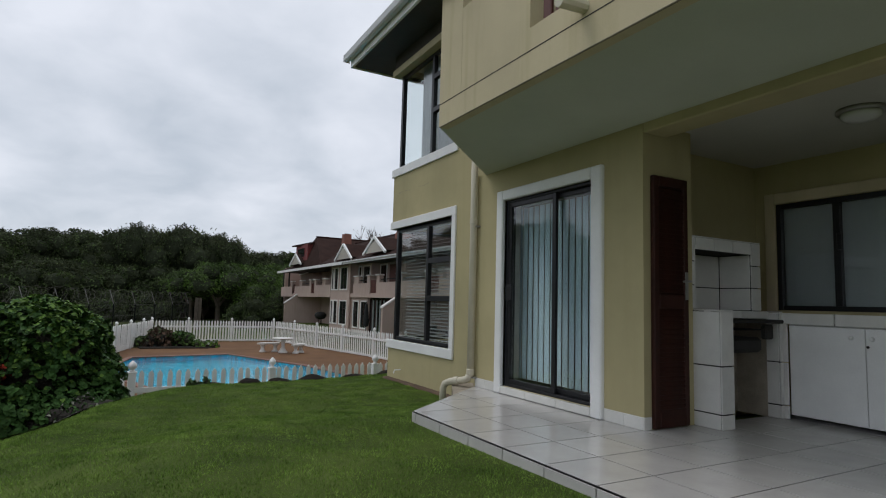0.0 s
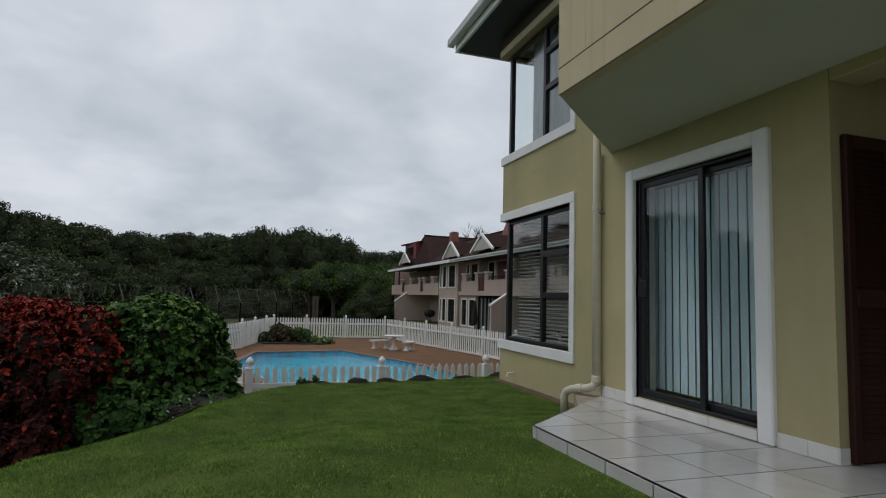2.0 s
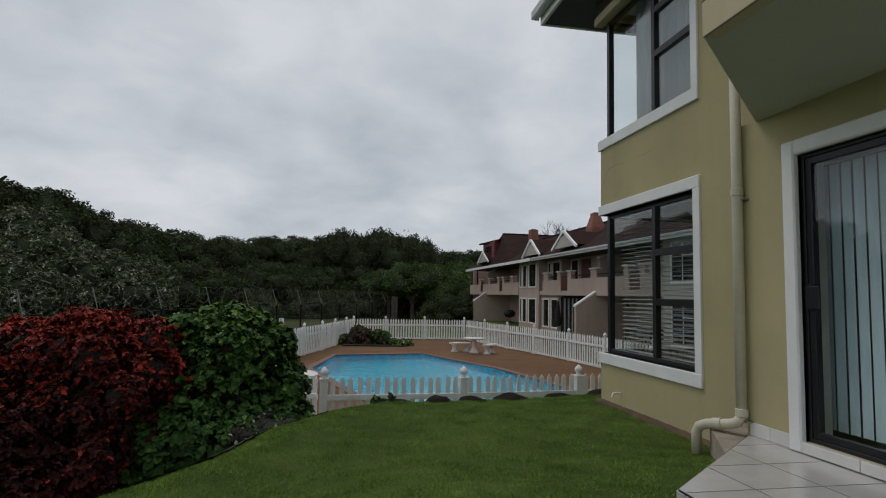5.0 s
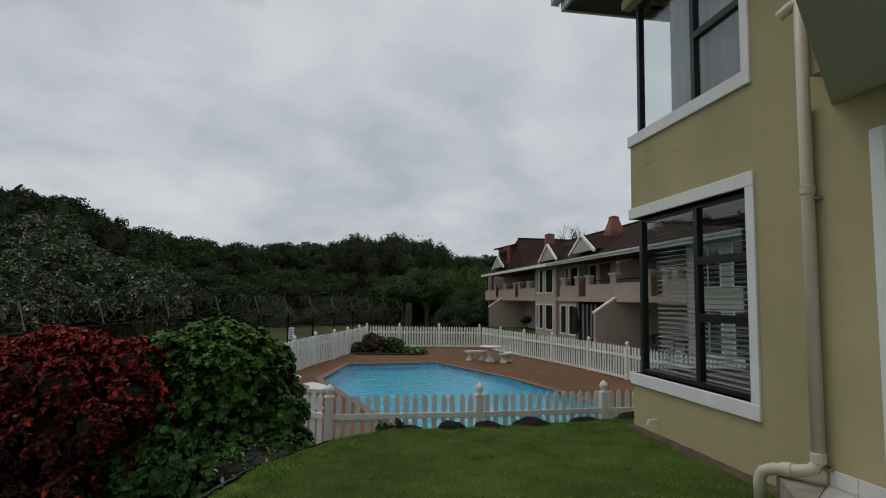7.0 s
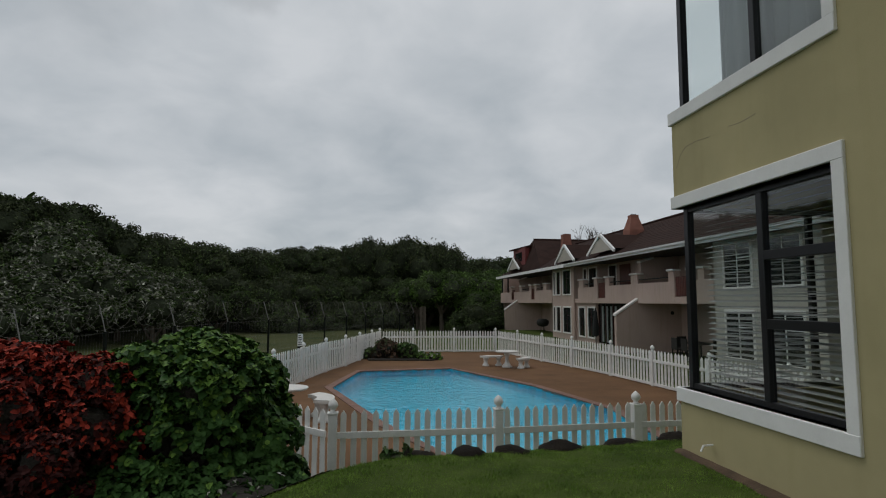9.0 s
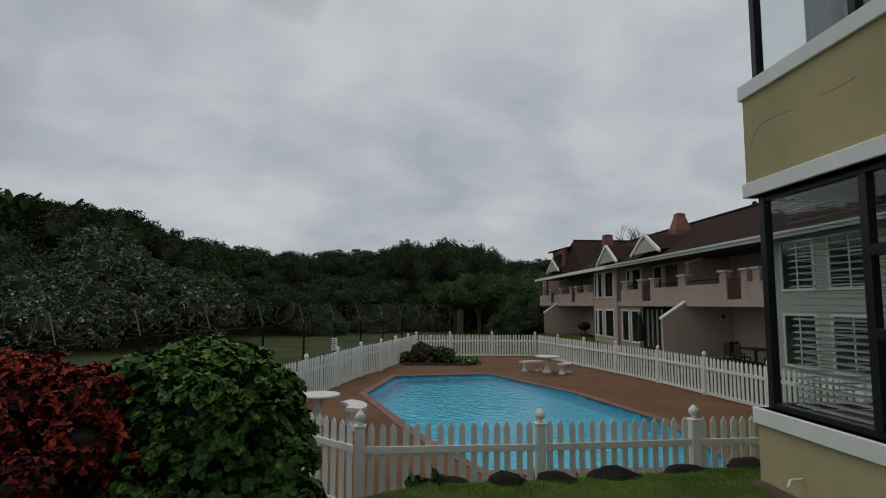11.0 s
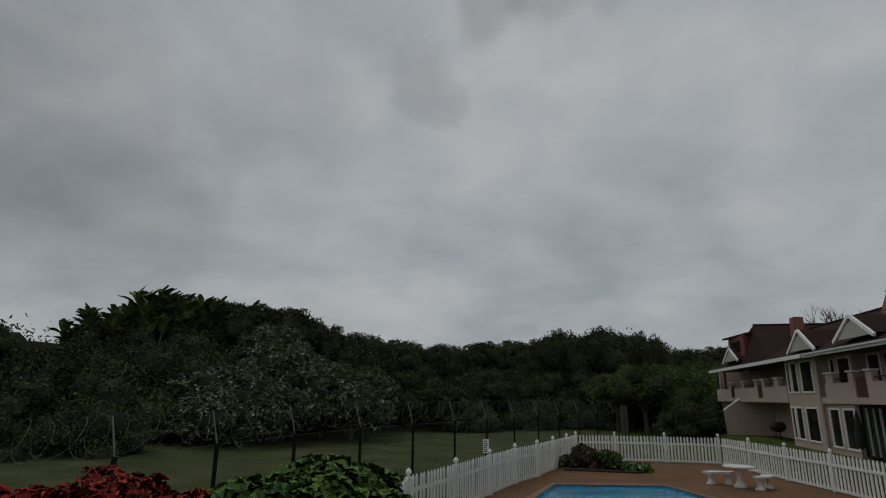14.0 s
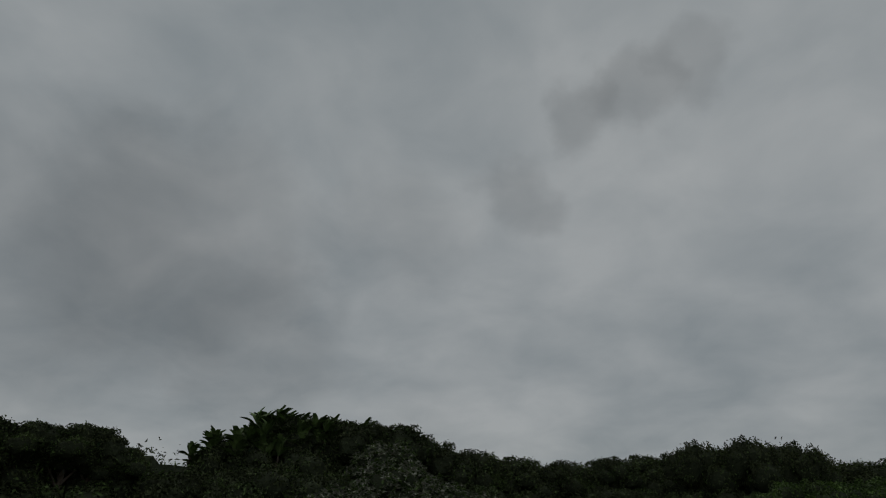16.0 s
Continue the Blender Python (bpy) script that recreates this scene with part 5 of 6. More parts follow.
# planting bed at the end of the pool
bed = thing("flower_bed", Geo().prism([(-3.15, 31.0), (-3.0, 29.6), (0.2, 29.3), (0.9, 30.1), (-0.5, 31.3), (-2.75, 32.0)], TERRACE - 0.05, TERRACE + 0.07), SOIL_SHADE, label="soil of the small flower bed beside the pool", category="flower bed", kind="structure")
shrub("bed_shrub", lump_set(21, 0.85, 0.6, 1.05, 8, 0.35), (-2.15, 30.5, TERRACE), BROWNLEAF, DARKLEAF, 900, 0.14, "round brownish leaved shrub in the flower bed", 21, bright_top=False)
shrub("bed_shrub", lump_set(22, 0.70, 0.5, 0.85, 8, 0.3), (-0.95, 30.3, TERRACE), MIDLEAF, GREENLEAF, 900, 0.13, "round green shrub in the flower bed", 22, bright_top=False)
shrub("bed_shrub", lump_set(23, 0.6, 0.45, 0.6, 7, 0.25), (-2.85, 30.7, TERRACE), MIDLEAF, DARKLEAF, 500, 0.12, "small green shrub in the flower bed", 23, bright_top=False)
shrub("bed_flowers", lump_set(24, 0.75, 0.35, 0.35, 8, 0.2), (0.15, 29.9, TERRACE), FRESHLEAF, SILVERLEAF, 500, 0.10, "low yellow green flowering plants in the bed", 24, bright_top=False)

# ---- the neighbouring row of houses ----
row = thing("row_house", label="two storey pinkish row house with balconies and brown roof", category="house")
FX, RX = 10.5, 12.8
GZ = -1.25


def h_window(y0, y1, z0, z1, x=FX, frame_mat=None):
    w = part("window", Geo().bevel_box(x - 0.05, x + 0.02, y0 - 0.10, y1 + 0.10, z0 - 0.10, z0, 0.01).bevel_box(x - 0.04, x + 0.02, y0 - 0.10, y0, z0 + 0.001, z1 + 0.10, 0.01).bevel_box(x - 0.04, x + 0.02, y1, y1 + 0.10, z0 + 0.001, z1 + 0.10, 0.01).bevel_box(x - 0.04, x + 0.02, y0 + 0.001, y1 - 0.001, z1, z1 + 0.10, 0.01), PINKTRIM, row, "pale window surround")
    part("pane", Geo().box(x - 0.004, x + 0.01, y0, y1, z0, z1), DARKGLASS, w)
    m = (y0 + y1) / 2
    part("glazing_bar", Geo().box(x - 0.02, x - 0.005, m - 0.025, m + 0.025, z0, z1).box(x - 0.02, x - 0.005, y0, m - 0.026, z0 + (z1 - z0) * 0.66, z0 + (z1 - z0) * 0.66 + 0.04), frame_mat or DARKWOOD, w)
    return w


# window bays in the front plane
for y0, y1, m in ((36.4, 40.9, PINK), (15.4, 20.9, PALEWALL)):
    part("bay_wall", Geo().box(FX, RX + 0.4, y0, y1, GZ, 3.66), m, row)
for z0, z1 in ((-0.75, 0.92), (1.86, 3.45)):
    h_window(37.05, 38.5, z0, z1)
    h_window(39.15, 39.9, z0, z1)
    h_window(40.25, 40.6, z0, z1)
    h_window(16.3, 17.9, z0, z1, frame_mat=WHITE)
    h_window(18.7, 20.2, z0, z1, frame_mat=WHITE)
part("downpipe", Geo().tube([(FX - 0.06, 36.25, 3.7), (FX - 0.06, 36.25, GZ)], 0.07, 8), PINK, row)
# set-back walls of the upper and ground floors
part("rear_wall", Geo().box(RX, RX + 0.3, 6.0, 58.0, GZ, 4.4), PINK, row)
part("side_wall", Geo().box(11.1, RX, 33.75, 36.4, 1.46, 3.66), PINK, row)
part("side_wall", Geo().box(10.62, RX, 33.1, 36.4, GZ, 1.24), PINK, row)
part("side_wall", Geo().box(11.7, RX, 28.1, 33.75, 1.46, 3.66), PINK, row)
part("side_wall", Geo().box(11.7, RX, 28.1, 28.9, GZ, 1.24), PINK, row)
h_window(34.85, 35.8, -0.85, 0.92, 10.62)
h_window(33.3, 34.3, -0.85, 0.92, 10.62)
h_window(34.05, 35.25, 1.6, 3.45, 11.1)
h_window(35.7, 36.15, 1.6, 3.45, 11.1)
h_window(32.5, 33.5, 1.6, 3.5, 11.7)
part("balcony_door", Geo().bevel_box(11.66, 11.72, 30.6, 31.95, 1.48, 3.5), REDWOOD, row, "red brown balcony door")
SHEER = mat("dim_sheer_curtain", (0.20, 0.22, 0.205), 0.9, vary=0.15, fine=80, bump=0.1)
sd = part("glass_door", Geo().box(10.82, 10.86, 28.95, 33.08, GZ + 0.1, 1.23), DARKGLASS, row, "wide dark glazed sliding doors")
for k in range(5):
    y = 29.0 + 1.01 * k
    part("door_stile", Geo().box(10.77, 10.815, y - 0.04, y + 0.04, GZ + 0.1, 1.15), DARKWOOD, sd)
for k in range(4):
    y = 30.6 + 0.6 * k
    part("door_curtain", Geo().box(10.80, 10.818, y, y + 0.22, GZ + 0.2, 1.05), SHEER, sd, "pale curtain strip")
part("balcony_door", Geo().box(RX - 0.03, RX + 0.01, 21.4, 22.6, 1.5, 3.4), REDWOOD, row, "red brown balcony door")
part("balcony_door", Geo().box(RX - 0.03, RX + 0.01, 41.6, 44.0, GZ + 0.2, 0.95), DARKGLASS, row, "dark sliding door")

# balconies: slab, parapet, piers with caps, timber slats
for y0, y1 in ((20.9, 27.9), (27.9, 36.4), (40.9, 57.5)):
    part("balcony_slab", Geo().box(FX - 0.02, RX, y0 + 0.02, y1 - 0.02, 1.24, 1.46), PINK, row)


def parapet_piece(y0, y1, z1, x=FX):
    part("parapet", Geo().bevel_box(x - 0.04, x + 0.16, y0, y1, 1.22, z1, 0.01), PINK, row)


def parapet_pier(y0, y1, z1=2.68):
    p = part("pier", Geo().bevel_box(FX - 0.045, FX + 0.24, y0, y1, 1.30, z1, 0.012), PINK, row)
    part("cap", Geo().bevel_box(FX - 0.13, FX + 0.29, y0 - 0.05, y1 + 0.05, z1, z1 + 0.09, 0.02), PINKTRIM, p, "pale pier cap")


def parapet_slats(y0, y1):
    n = max(3, int((y1 - y0) / 0.13))
    for k in range(n):
        y = y0 + (y1 - y0) * (k + 0.15) / n
        part("slat", Geo().box(FX + 0.02, FX + 0.06, y, y + 0.7 * (y1 - y0) / n, 1.55, 2.42), REDWOOD, row, "red brown timber slat")


for y0, y1 in ((23.8, 27.9), (20.9, 22.75), (28.0, 31.3), (32.4, 35.6), (40.95, 45.4), (46.4, 52.0), (52.9, 57.4)):
    parapet_piece(y0, y1, 2.22)
for y0, y1 in ((22.75, 23.8), (31.3, 32.4), (45.4, 46.4), (52.0, 52.9), (35.6, 36.35)):
    parapet_piece(y0, y1, 1.52)
for y0, y1 in ((27.3, 28.05), (23.82, 24.3), (22.3, 22.73), (21.5, 21.95), (32.42, 32.95), (30.75, 31.28), (34.6, 35.4), (44.9, 45.38), (46.42, 46.9), (42.2, 43.0), (49.4, 49.9), (52.9, 53.4)):
    parapet_pier(y0, y1)
for y0, y1 in ((22.75, 23.8), (31.3, 32.4), (45.4, 46.4), (52.1, 52.8)):
    parapet_slats(y0, y1)
for a, b in ((24.3, 27.3), (28.05, 30.75), (32.95, 34.6), (43.0, 44.9), (46.9, 49.4)):
    part("handrail", Geo().tube([(FX + 0.06, a, 2.42), (FX + 0.06, b, 2.42)], 0.03, 6), SOOT, row, "dark metal handrail")

# party walls with sloping outer ends
for y, z0, z1, xt, zt in ((27.33, GZ, 1.40, 9.3, 0.60), (50.8, GZ, 1.40, 9.3, 0.55), (27.4, 1.46, 3.50, 10.70, 3.28), (50.9, 1.46, 3.50, 10.70, 3.28), (6.4, GZ, 3.8, 9.4, 3.6)):
    q = [(xt, z0), (RX, z0), (RX, z1 + 0.2 if z1 > 3 else 1.23), (FX + (0.9 if z1 > 3 else 0), z1 if z1 < 3 else z1), (xt, zt)]
    n = len(q)
    g = Geo().add([(a, y, c) for a, c in q] + [(a, y + 0.24, c) for a, c in q], [tuple(range(n)), tuple(range(2 * n - 1, n - 1, -1))] + [(i, n + i, n + (i + 1) % n, (i + 1) % n) for i in range(n)])
    part("party_wall", g, PINK, row)
    a, b = Vector((q[4][0], 0, q[4][1])), Vector((q[3][0], 0, q[3][1]))
    g = Geo().add([(a.x - 0.05, y - 0.05, a.z), (b.x, y - 0.05, b.z + 0.02), (b.x, y + 0.29, b.z + 0.02), (a.x - 0.05, y + 0.29, a.z), (a.x - 0.05, y - 0.05, a.z + 0.10), (b.x, y - 0.05, b.z + 0.12), (b.x, y + 0.29, b.z + 0.12), (a.x - 0.05, y + 0.29, a.z + 0.10)], [(0, 3, 2, 1), (4, 5, 6, 7), (0, 1, 5, 4), (2, 3, 7, 6), (0, 4, 7, 3), (1, 2, 6, 5)])
    part("wall_coping", g, PINKTRIM, row, "pale sloping coping")
part("wall_lamp", Geo().lathe([(0.09, 0.0), (0.095, 0.03), (0.06, 0.06), (0.0, 0.07)], n=14), SOOT, row, "dark round wall lamp", at=pose(12.3, 27.33, 0.75, 90, 0, 0))
# posts at the far balcony end
for y in (56.9, 54.6):
    part("balcony_post", Geo().box(FX, FX + 0.12, y, y + 0.12, 2.2, 3.85), SOOT, row)
part("end_wall", Geo().box(FX + 0.3, 18.0, 57.4, 57.7, GZ, 4.2), PINK, row)

# roof: courses of tiles rising to the ridge
EX, EZ, RIDX, RIDZ = 9.85, 3.74, 15.0, 6.40


def roof_slope(y0, y1, ex, ez, rx, rz, step=0.33):
    g = Geo()
    n = int(math.hypot(rx - ex, rz - ez) / step)
    cols = max(1, int((y1 - y0) / 3.0))
    for k in range(n):
        s0, s1 = k / n, (k + 1.12) / n
        for c in range(cols):
            a, b = y0 + (y1 - y0) * c / cols, y0 + (y1 - y0) * (c + 1) / cols
            xa, za, xb, zb = ex + (rx - ex) * s0, ez + (rz - ez) * s0 + 0.012, ex + (rx - ex) * s1, ez + (rz - ez) * s1
            g.add([(xa, a, za), (xa, b, za), (xb, b, zb), (xb, a, zb), (xa, a, za - 0.012), (xa, b, za - 0.012)], [(0, 1, 2, 3), (4, 5, 1, 0)])
    return g


part("roof", roof_slope(4.0, 56.2, EX, EZ, RIDX, RIDZ), ROOF, row, "brown tiled roof")
part("roof_rear", Geo().add([(RIDX, 4.0, RIDZ), (RIDX, 56.2, RIDZ), (20.5, 56.2, 3.8), (20.5, 4.0, 3.8)], [(0, 1, 2, 3)]), ROOF, row)
part("roof_end", Geo().add([(EX, 56.2, EZ), (RIDX, 56.2, RIDZ), (20.5, 56.2, 3.8)], [(0, 1, 2)]), PINK, row)
W0, W1, WY, WZ = 11.36, 17.0, 48.5, 6.80
part("cross_roof", Geo().add([(10.4, 43.6, 4.05), (W1, 43.6, 4.05), (W1, WY, WZ), (W0, WY, WZ), (W1, 53.4, 4.05), (10.4, 53.4, 4.05)], [(0, 1, 2, 3), (3, 2, 4, 5), (0, 3, 5)]), ROOF, row, "brown tiled hipped roof of the cross wing")
part("ridge_tiles", Geo().tube([(W0, WY, WZ + 0.02), (W1, WY, WZ + 0.02)], 0.09, 8), ROOF, row)
part("ridge_tiles", Geo().tube([(RIDX, 4.0, RIDZ + 0.03), (RIDX, 56.2, RIDZ + 0.03)], 0.10, 8), ROOF, row)
part("eave_board", Geo().box(EX + 0.05, RX, 4.0, 56.2, 3.66, 3.72), EAVE, row)
part("fascia", Geo().box(EX - 0.06, EX - 0.01, 4.0, 36.2, 3.58, 3.80), WHITE, row, "white fascia and gutter")
part("fascia", Geo().box(EX - 0.16, EX - 0.11, 36.2, 56.2, 3.58, 3.80), WHITE, row, "white fascia and gutter")
part("gutter", Geo().box(EX - 0.17, EX - 0.07, 4.0, 36.0, 3.70, 3.79), GUTTER, row)
# raised dormer block at the far end with red boarding
part("tower_wall", Geo().box(10.60, 11.9, 48.56, 52.6, 4.0, 6.15), mat("red_board", (0.16, 0.022, 0.020), 0.6, vary=0.2, scale=4, streak=0.2), row, "dark red boarding")
part("tower_roof", Geo().add([(10.30, 53.2, 6.12), (10.75, 48.2, 6.12), (12.8, 48.2, 6.42), (12.8, 53.2, 6.42), (10.30, 53.2, 6.26), (10.75, 48.2, 6.26), (12.8, 48.2, 6.58), (12.8, 53.2, 6.58)], [(3, 2, 1, 0), (4, 5, 6, 7), (0, 1, 5, 4), (1, 2, 6, 5), (2, 3, 7, 6), (3, 0, 4, 7)]), ROOF, row, "low brown tower roof")
part("side_panel", Geo().add([(11.40, 48.30, 5.0), (11.95, 48.30, 5.45), (11.40, 48.30, 5.75), (11.40, 48.36, 5.0), (11.95, 48.36, 5.45), (11.40, 48.36, 5.75)], [(0, 1, 2), (5, 4, 3), (0, 3, 4, 1), (1, 4, 5, 2), (2, 5, 3, 0)]), PINKTRIM, row, "pale triangular panel")
part("tower_window", Geo().box(10.55, 10.595, 49.6, 51.8, 5.0, 5.8), DARKGLASS, row)


def gable(yc, half, z0, apex, x=10.15, deep=3.0):
    gb = part("gable", Geo().add([(x, yc - half + 0.1, z0), (x, yc + half - 0.1, z0), (x, yc, apex - 0.1)], [(0, 1, 2)]), PALEWALL, row, "slatted gable face")
    n = 7
    for k in range(n):
        z = z0 + (apex - z0 - 0.25) * k / n
        w = (half - 0.2) * (1 - (z - z0) / (apex - z0))
        part("gable_slat", Geo().box(x - 0.035, x - 0.005, yc - w, yc + w, z + 0.02, z + 0.11), PALEWALL, gb)
    for s in (-1, 1):
        d = Vector((0, -s * half, apex - z0)).normalized()
        nrm = Vector((0, s * (apex - z0), half)).normalized() * 0.16
        a, b = Vector((x - 0.09, yc + s * half, z0)), Vector((x - 0.09, yc, apex))
        q = [a - d * 0.25, b, b + nrm, a - d * 0.25 + nrm]
        g = Geo().add([p[:] for p in q] + [(p.x + 0.12, p.y, p.z) for p in q], [(0, 1, 2, 3), (7, 6, 5, 4), (0, 4, 5, 1), (2, 6, 7, 3), (3, 7, 4, 0), (1, 5, 6, 2)])
        part("barge_board", g, WHITE, gb, "white barge board")
        part("gable_roof", Geo().add([(x, yc + s * half, z0 + 0.1), (x, yc, apex + 0.12), (x + deep, yc, apex + 0.12), (x + deep * 0.2, yc + s * half, z0 + 0.1)], [(0, 1, 2, 3)]), ROOF, row)


gable(37.15, 1.6, 4.05, 5.08)
gable(31.1, 1.65, 4.15, 5.08)
gable(50.95, 1.8, 4.28, 5.2)


def chimney(x, y, z0, z1, w0, w1):
    v = [(x + sx * w, y + sy * w, z) for z, w in ((z0, w0), (z0 + (z1 - z0) * 0.42, w0 * 0.96), (z0 + (z1 - z0) * 0.9, w1), (z1, w1)) for sx, sy in ((-1, -1), (1, -1), (1, 1), (-1, 1))]
    g = Geo().add(v, [(4 * k + i, 4 * k + (i + 1) % 4, 4 * k + 4 + (i + 1) % 4, 4 * k + 4 + i) for k in range(3) for i in range(4)] + [(12, 13, 14, 15)])
    c = part("chimney", g, BRICKRED, row, "orange brick chimney tapering to the top")
    part("flue_cap", Geo().box(x - w1 * 0.6, x + w1 * 0.6, y - w1 * 0.6, y + w1 * 0.6, z1, z1 + 0.05), SOOT, c)


chimney(13.0, 32.75, 5.0, 6.62, 0.48, 0.24)
chimney(13.3, 45.6, 5.6, 6.95, 0.36, 0.33)

# furniture under the near balcony
pt = thing("patio_table", Geo().bevel_box(11.1, 12.1, 23.0, 24.6, GZ + 0.70, GZ + 0.74), SOOT, label="dark patio table under the neighbouring balcony", category="table")
for sx, sy in ((11.16, 23.06), (12.04, 23.06), (11.16, 24.54), (12.04, 24.54)):
    part("leg", Geo().box(sx - 0.03, sx + 0.03, sy - 0.03, sy + 0.03, GZ + 0.02, GZ + 0.70), SOOT, pt)
for x, y, a in ((10.8, 23.4, 90), (10.8, 24.2, 90), (12.35, 23.4, -90), (11.5, 24.95, 0), (11.6, 22.7, 180)):
    ch = thing("patio_chair", label="dark patio chair round the neighbouring table", category="chair", group="chairs round the patio table", at=pose(x, y, GZ, 0, 0, a))
    part("seat", Geo().bevel_box(-0.23, 0.23, -0.22, 0.22, 0.42, 0.46), SOOT, ch)
    part("backrest", Geo().bevel_box(-0.23, 0.23, 0.19, 0.23, 0.46, 0.95), SOOT, ch)
    for sx in (-0.2, 0.2):
        for sy in (-0.19, 0.19):
            part("leg", Geo().box(sx - 0.02, sx + 0.02, sy - 0.02, sy + 0.02, 0.0, 0.42), SOOT, ch)
kb = thing("kettle_barbecue", Geo().lathe([(0.06, 0.50), (0.38, 0.58), (0.52, 0.80), (0.50, 1.0), (0.32, 1.14), (0.0, 1.18)], n=18).tube([(-0.2, 0.1, 0.0), (-0.1, 0.05, 0.65)], 0.02).tube([(0.2, 0.1, 0.0), (0.1, 0.05, 0.65)], 0.02).tube([(0, -0.25, 0.0), (0, -0.1, 0.65)], 0.02), SOOT, label="covered black kettle barbecue under the far balcony", category="barbecue", at=(11.45, 46.4, GZ), smooth=True)
um = thing("patio_umbrella", label="closed dark patio umbrella standing before the row house", category="umbrella", at=(9.95, 31.55, GZ + 0.015))
part("pole", Geo().tube([(0, 0, 0.05), (0, 0, 2.2)], 0.025, 8), SOOT, um)
part("base_plate", Geo().lathe([(0.24, 0.0), (0.24, 0.05), (0.06, 0.08), (0.0, 0.08)], n=16), SOOT, um)
part("canopy", Geo().lathe([(0.05, 0.55), (0.17, 0.62), (0.20, 0.95), (0.15, 1.5), (0.08, 2.0), (0.02, 2.16)], n=10), DARKCLOTH, um, "folded dark canvas canopy")
thing("row_house_bank", Geo().prism([(8.6, 6.0), (12.9, 6.0), (12.9, 58.0), (8.6, 58.0)], -2.4, GZ + 0.015), GRASS, label="grass bank in front of the row house", category="bank", kind="structure")

# ---- security fence with razor coil ----
sec = thing("security_fence", label="dark post security fence topped with coiled razor wire", category="fence")
SEC_LINE = [(-13.4, 1.0), (-13.2, 6.0), (-12.9, 11.0), (-12.5, 15.0), (-11.2, 19.8), (-9.3, 24.2), (-7.8, 27.8), (-6.3, 31.9), (-4.2, 37.2), (-2.6, 41.0), (1.25, 49.0)]


def resample(line, step):
    out, left = [line[0]], step
    for (ax, ay), (bx4, by4) in zip(line, line[1:]):
        seg, done = math.hypot(bx4 - ax, by4 - ay), 0.0
        while seg - done >= left:
            done += left
            out.append((ax + (bx4 - ax) * done / seg, ay + (by4 - ay) * done / seg))
            left = step
        left -= seg - done
    return out


SEC = resample(SEC_LINE, 3.1)
for k, (x, y) in enumerate(SEC):
    top = 0.05 + 0.33 * smooth01(10, 26, y)
    gz = ground_height(x, y)
    p = part("post", Geo().box(x - 0.042, x + 0.042, y - 0.042, y + 0.042, gz - 0.05, top), POSTG, sec)
    part("arm", Geo().tube([(x, y, top - 0.05), (x - 0.12, y + 0.04, top + 0.35), (x - 0.28, y + 0.09, top + 0.85)], 0.02, 6), ARMW, p, "pale angled steel arm")
for k in range(len(SEC) - 1):
    (ax, ay), (bx3, by3) = SEC[k], SEC[k + 1]
    za, zb = (0.05 + 0.33 * smooth01(10, 26, y) for y in (ay, by3))
    ga, gb_ = ground_height(ax, ay), ground_height(bx3, by3)
    g = Geo()
    for s in (0.02, 0.35, 0.68, 0.98):
        g.tube([(ax, ay, ga + (za - ga) * s), (bx3, by3, gb_ + (zb - gb_) * s)], 0.0045, 4)
    for i in range(1, 26):
        u = i / 26
        x, y = ax + (bx3 - ax) * u, ay + (by3 - ay) * u
        g.tube([(x, y, ga + (gb_ - ga) * u + 0.03), (x, y, za + (zb - za) * u)], 0.0025, 3)
    tagged(part("wire_panel", g, ARMW, sec, "grey wire mesh panel"), kind="stuff")
    # coil: unevenly spread loops joined in one spiral
    rr = random.Random(k)
    d = Vector((bx3 - ax, by3 - ay, zb - za))
    side = Vector((d.y, -d.x, 0)).normalized()
    loops, seg = 5, 16
    path = []
    for i in range(loops * seg + 1):
        a = 2 * math.pi * i / seg
        u = i / (loops * seg) + 0.045 * math.sin(a * 0.5 + k)
        r = 0.40 + 0.04 * math.sin(i * 0.13 + k * 2)
        c = Vector((ax, ay, za + 0.47)) + d * u
        path.append(c + side * (r * math.cos(a) * 0.9 - 0.06) + Vector((0, 0, r * math.sin(a))) + d.normalized() * 0.16 * math.sin(a))
    part("razor_coil", Geo().tube(path, 0.0055, 4), WIRE, sec, "galvanised razor wire coil")
for k in range(2):
    thing("gate_panel", Geo().bevel_box(1.35 + 0.30 * k, 1.60 + 0.30 * k, 49.1 + 0.2 * k, 49.2 + 0.2 * k, ground_height(2, 49) - 0.05, 0.85), BARK, label="grey brown weathered concrete fence panel", category="panel", group="concrete fence panels")


# ---- trees ----
def crown_lumps(seed, n=13, flat=0.75, low=-0.2):
    """Boughs of the crown, and the smaller tufts that sit on them."""
    r = random.Random(seed)
    boughs, tufts = [(0, 0, 0, 0.66, 0.66, 0.66 * flat)], []
    for k in range(n):
        a, e = 2.4 * k + r.uniform(-0.4, 0.4), low + (1.0 - low) * (k + 0.5) / n
        s = r.uniform(0.30, 0.46)
        q = math.sqrt(max(0.0, 1 - e * e)) * (1 - s * 0.75)
        boughs.append((q * math.cos(a), q * math.sin(a), e * (1 - s) * flat, s, s, s * r.uniform(0.65, 0.9)))
    for x, y, z, sx, sy, sz in boughs:
        for k in range(12 if sx < 0.6 else 26):
            d = Vector((r.gauss(0, 1), r.gauss(0, 1), r.gauss(0.25, 0.9))).normalized()
            s = sx * r.uniform(0.16, 0.42)
            tufts.append((x + d.x * sx * 0.88, y + d.y * sy * 0.88, z + d.z * sz * 0.88, s * r.uniform(0.8, 1.5), s * r.uniform(0.8, 1.5), s * r.uniform(0.5, 1.1)))
    return boughs, tufts


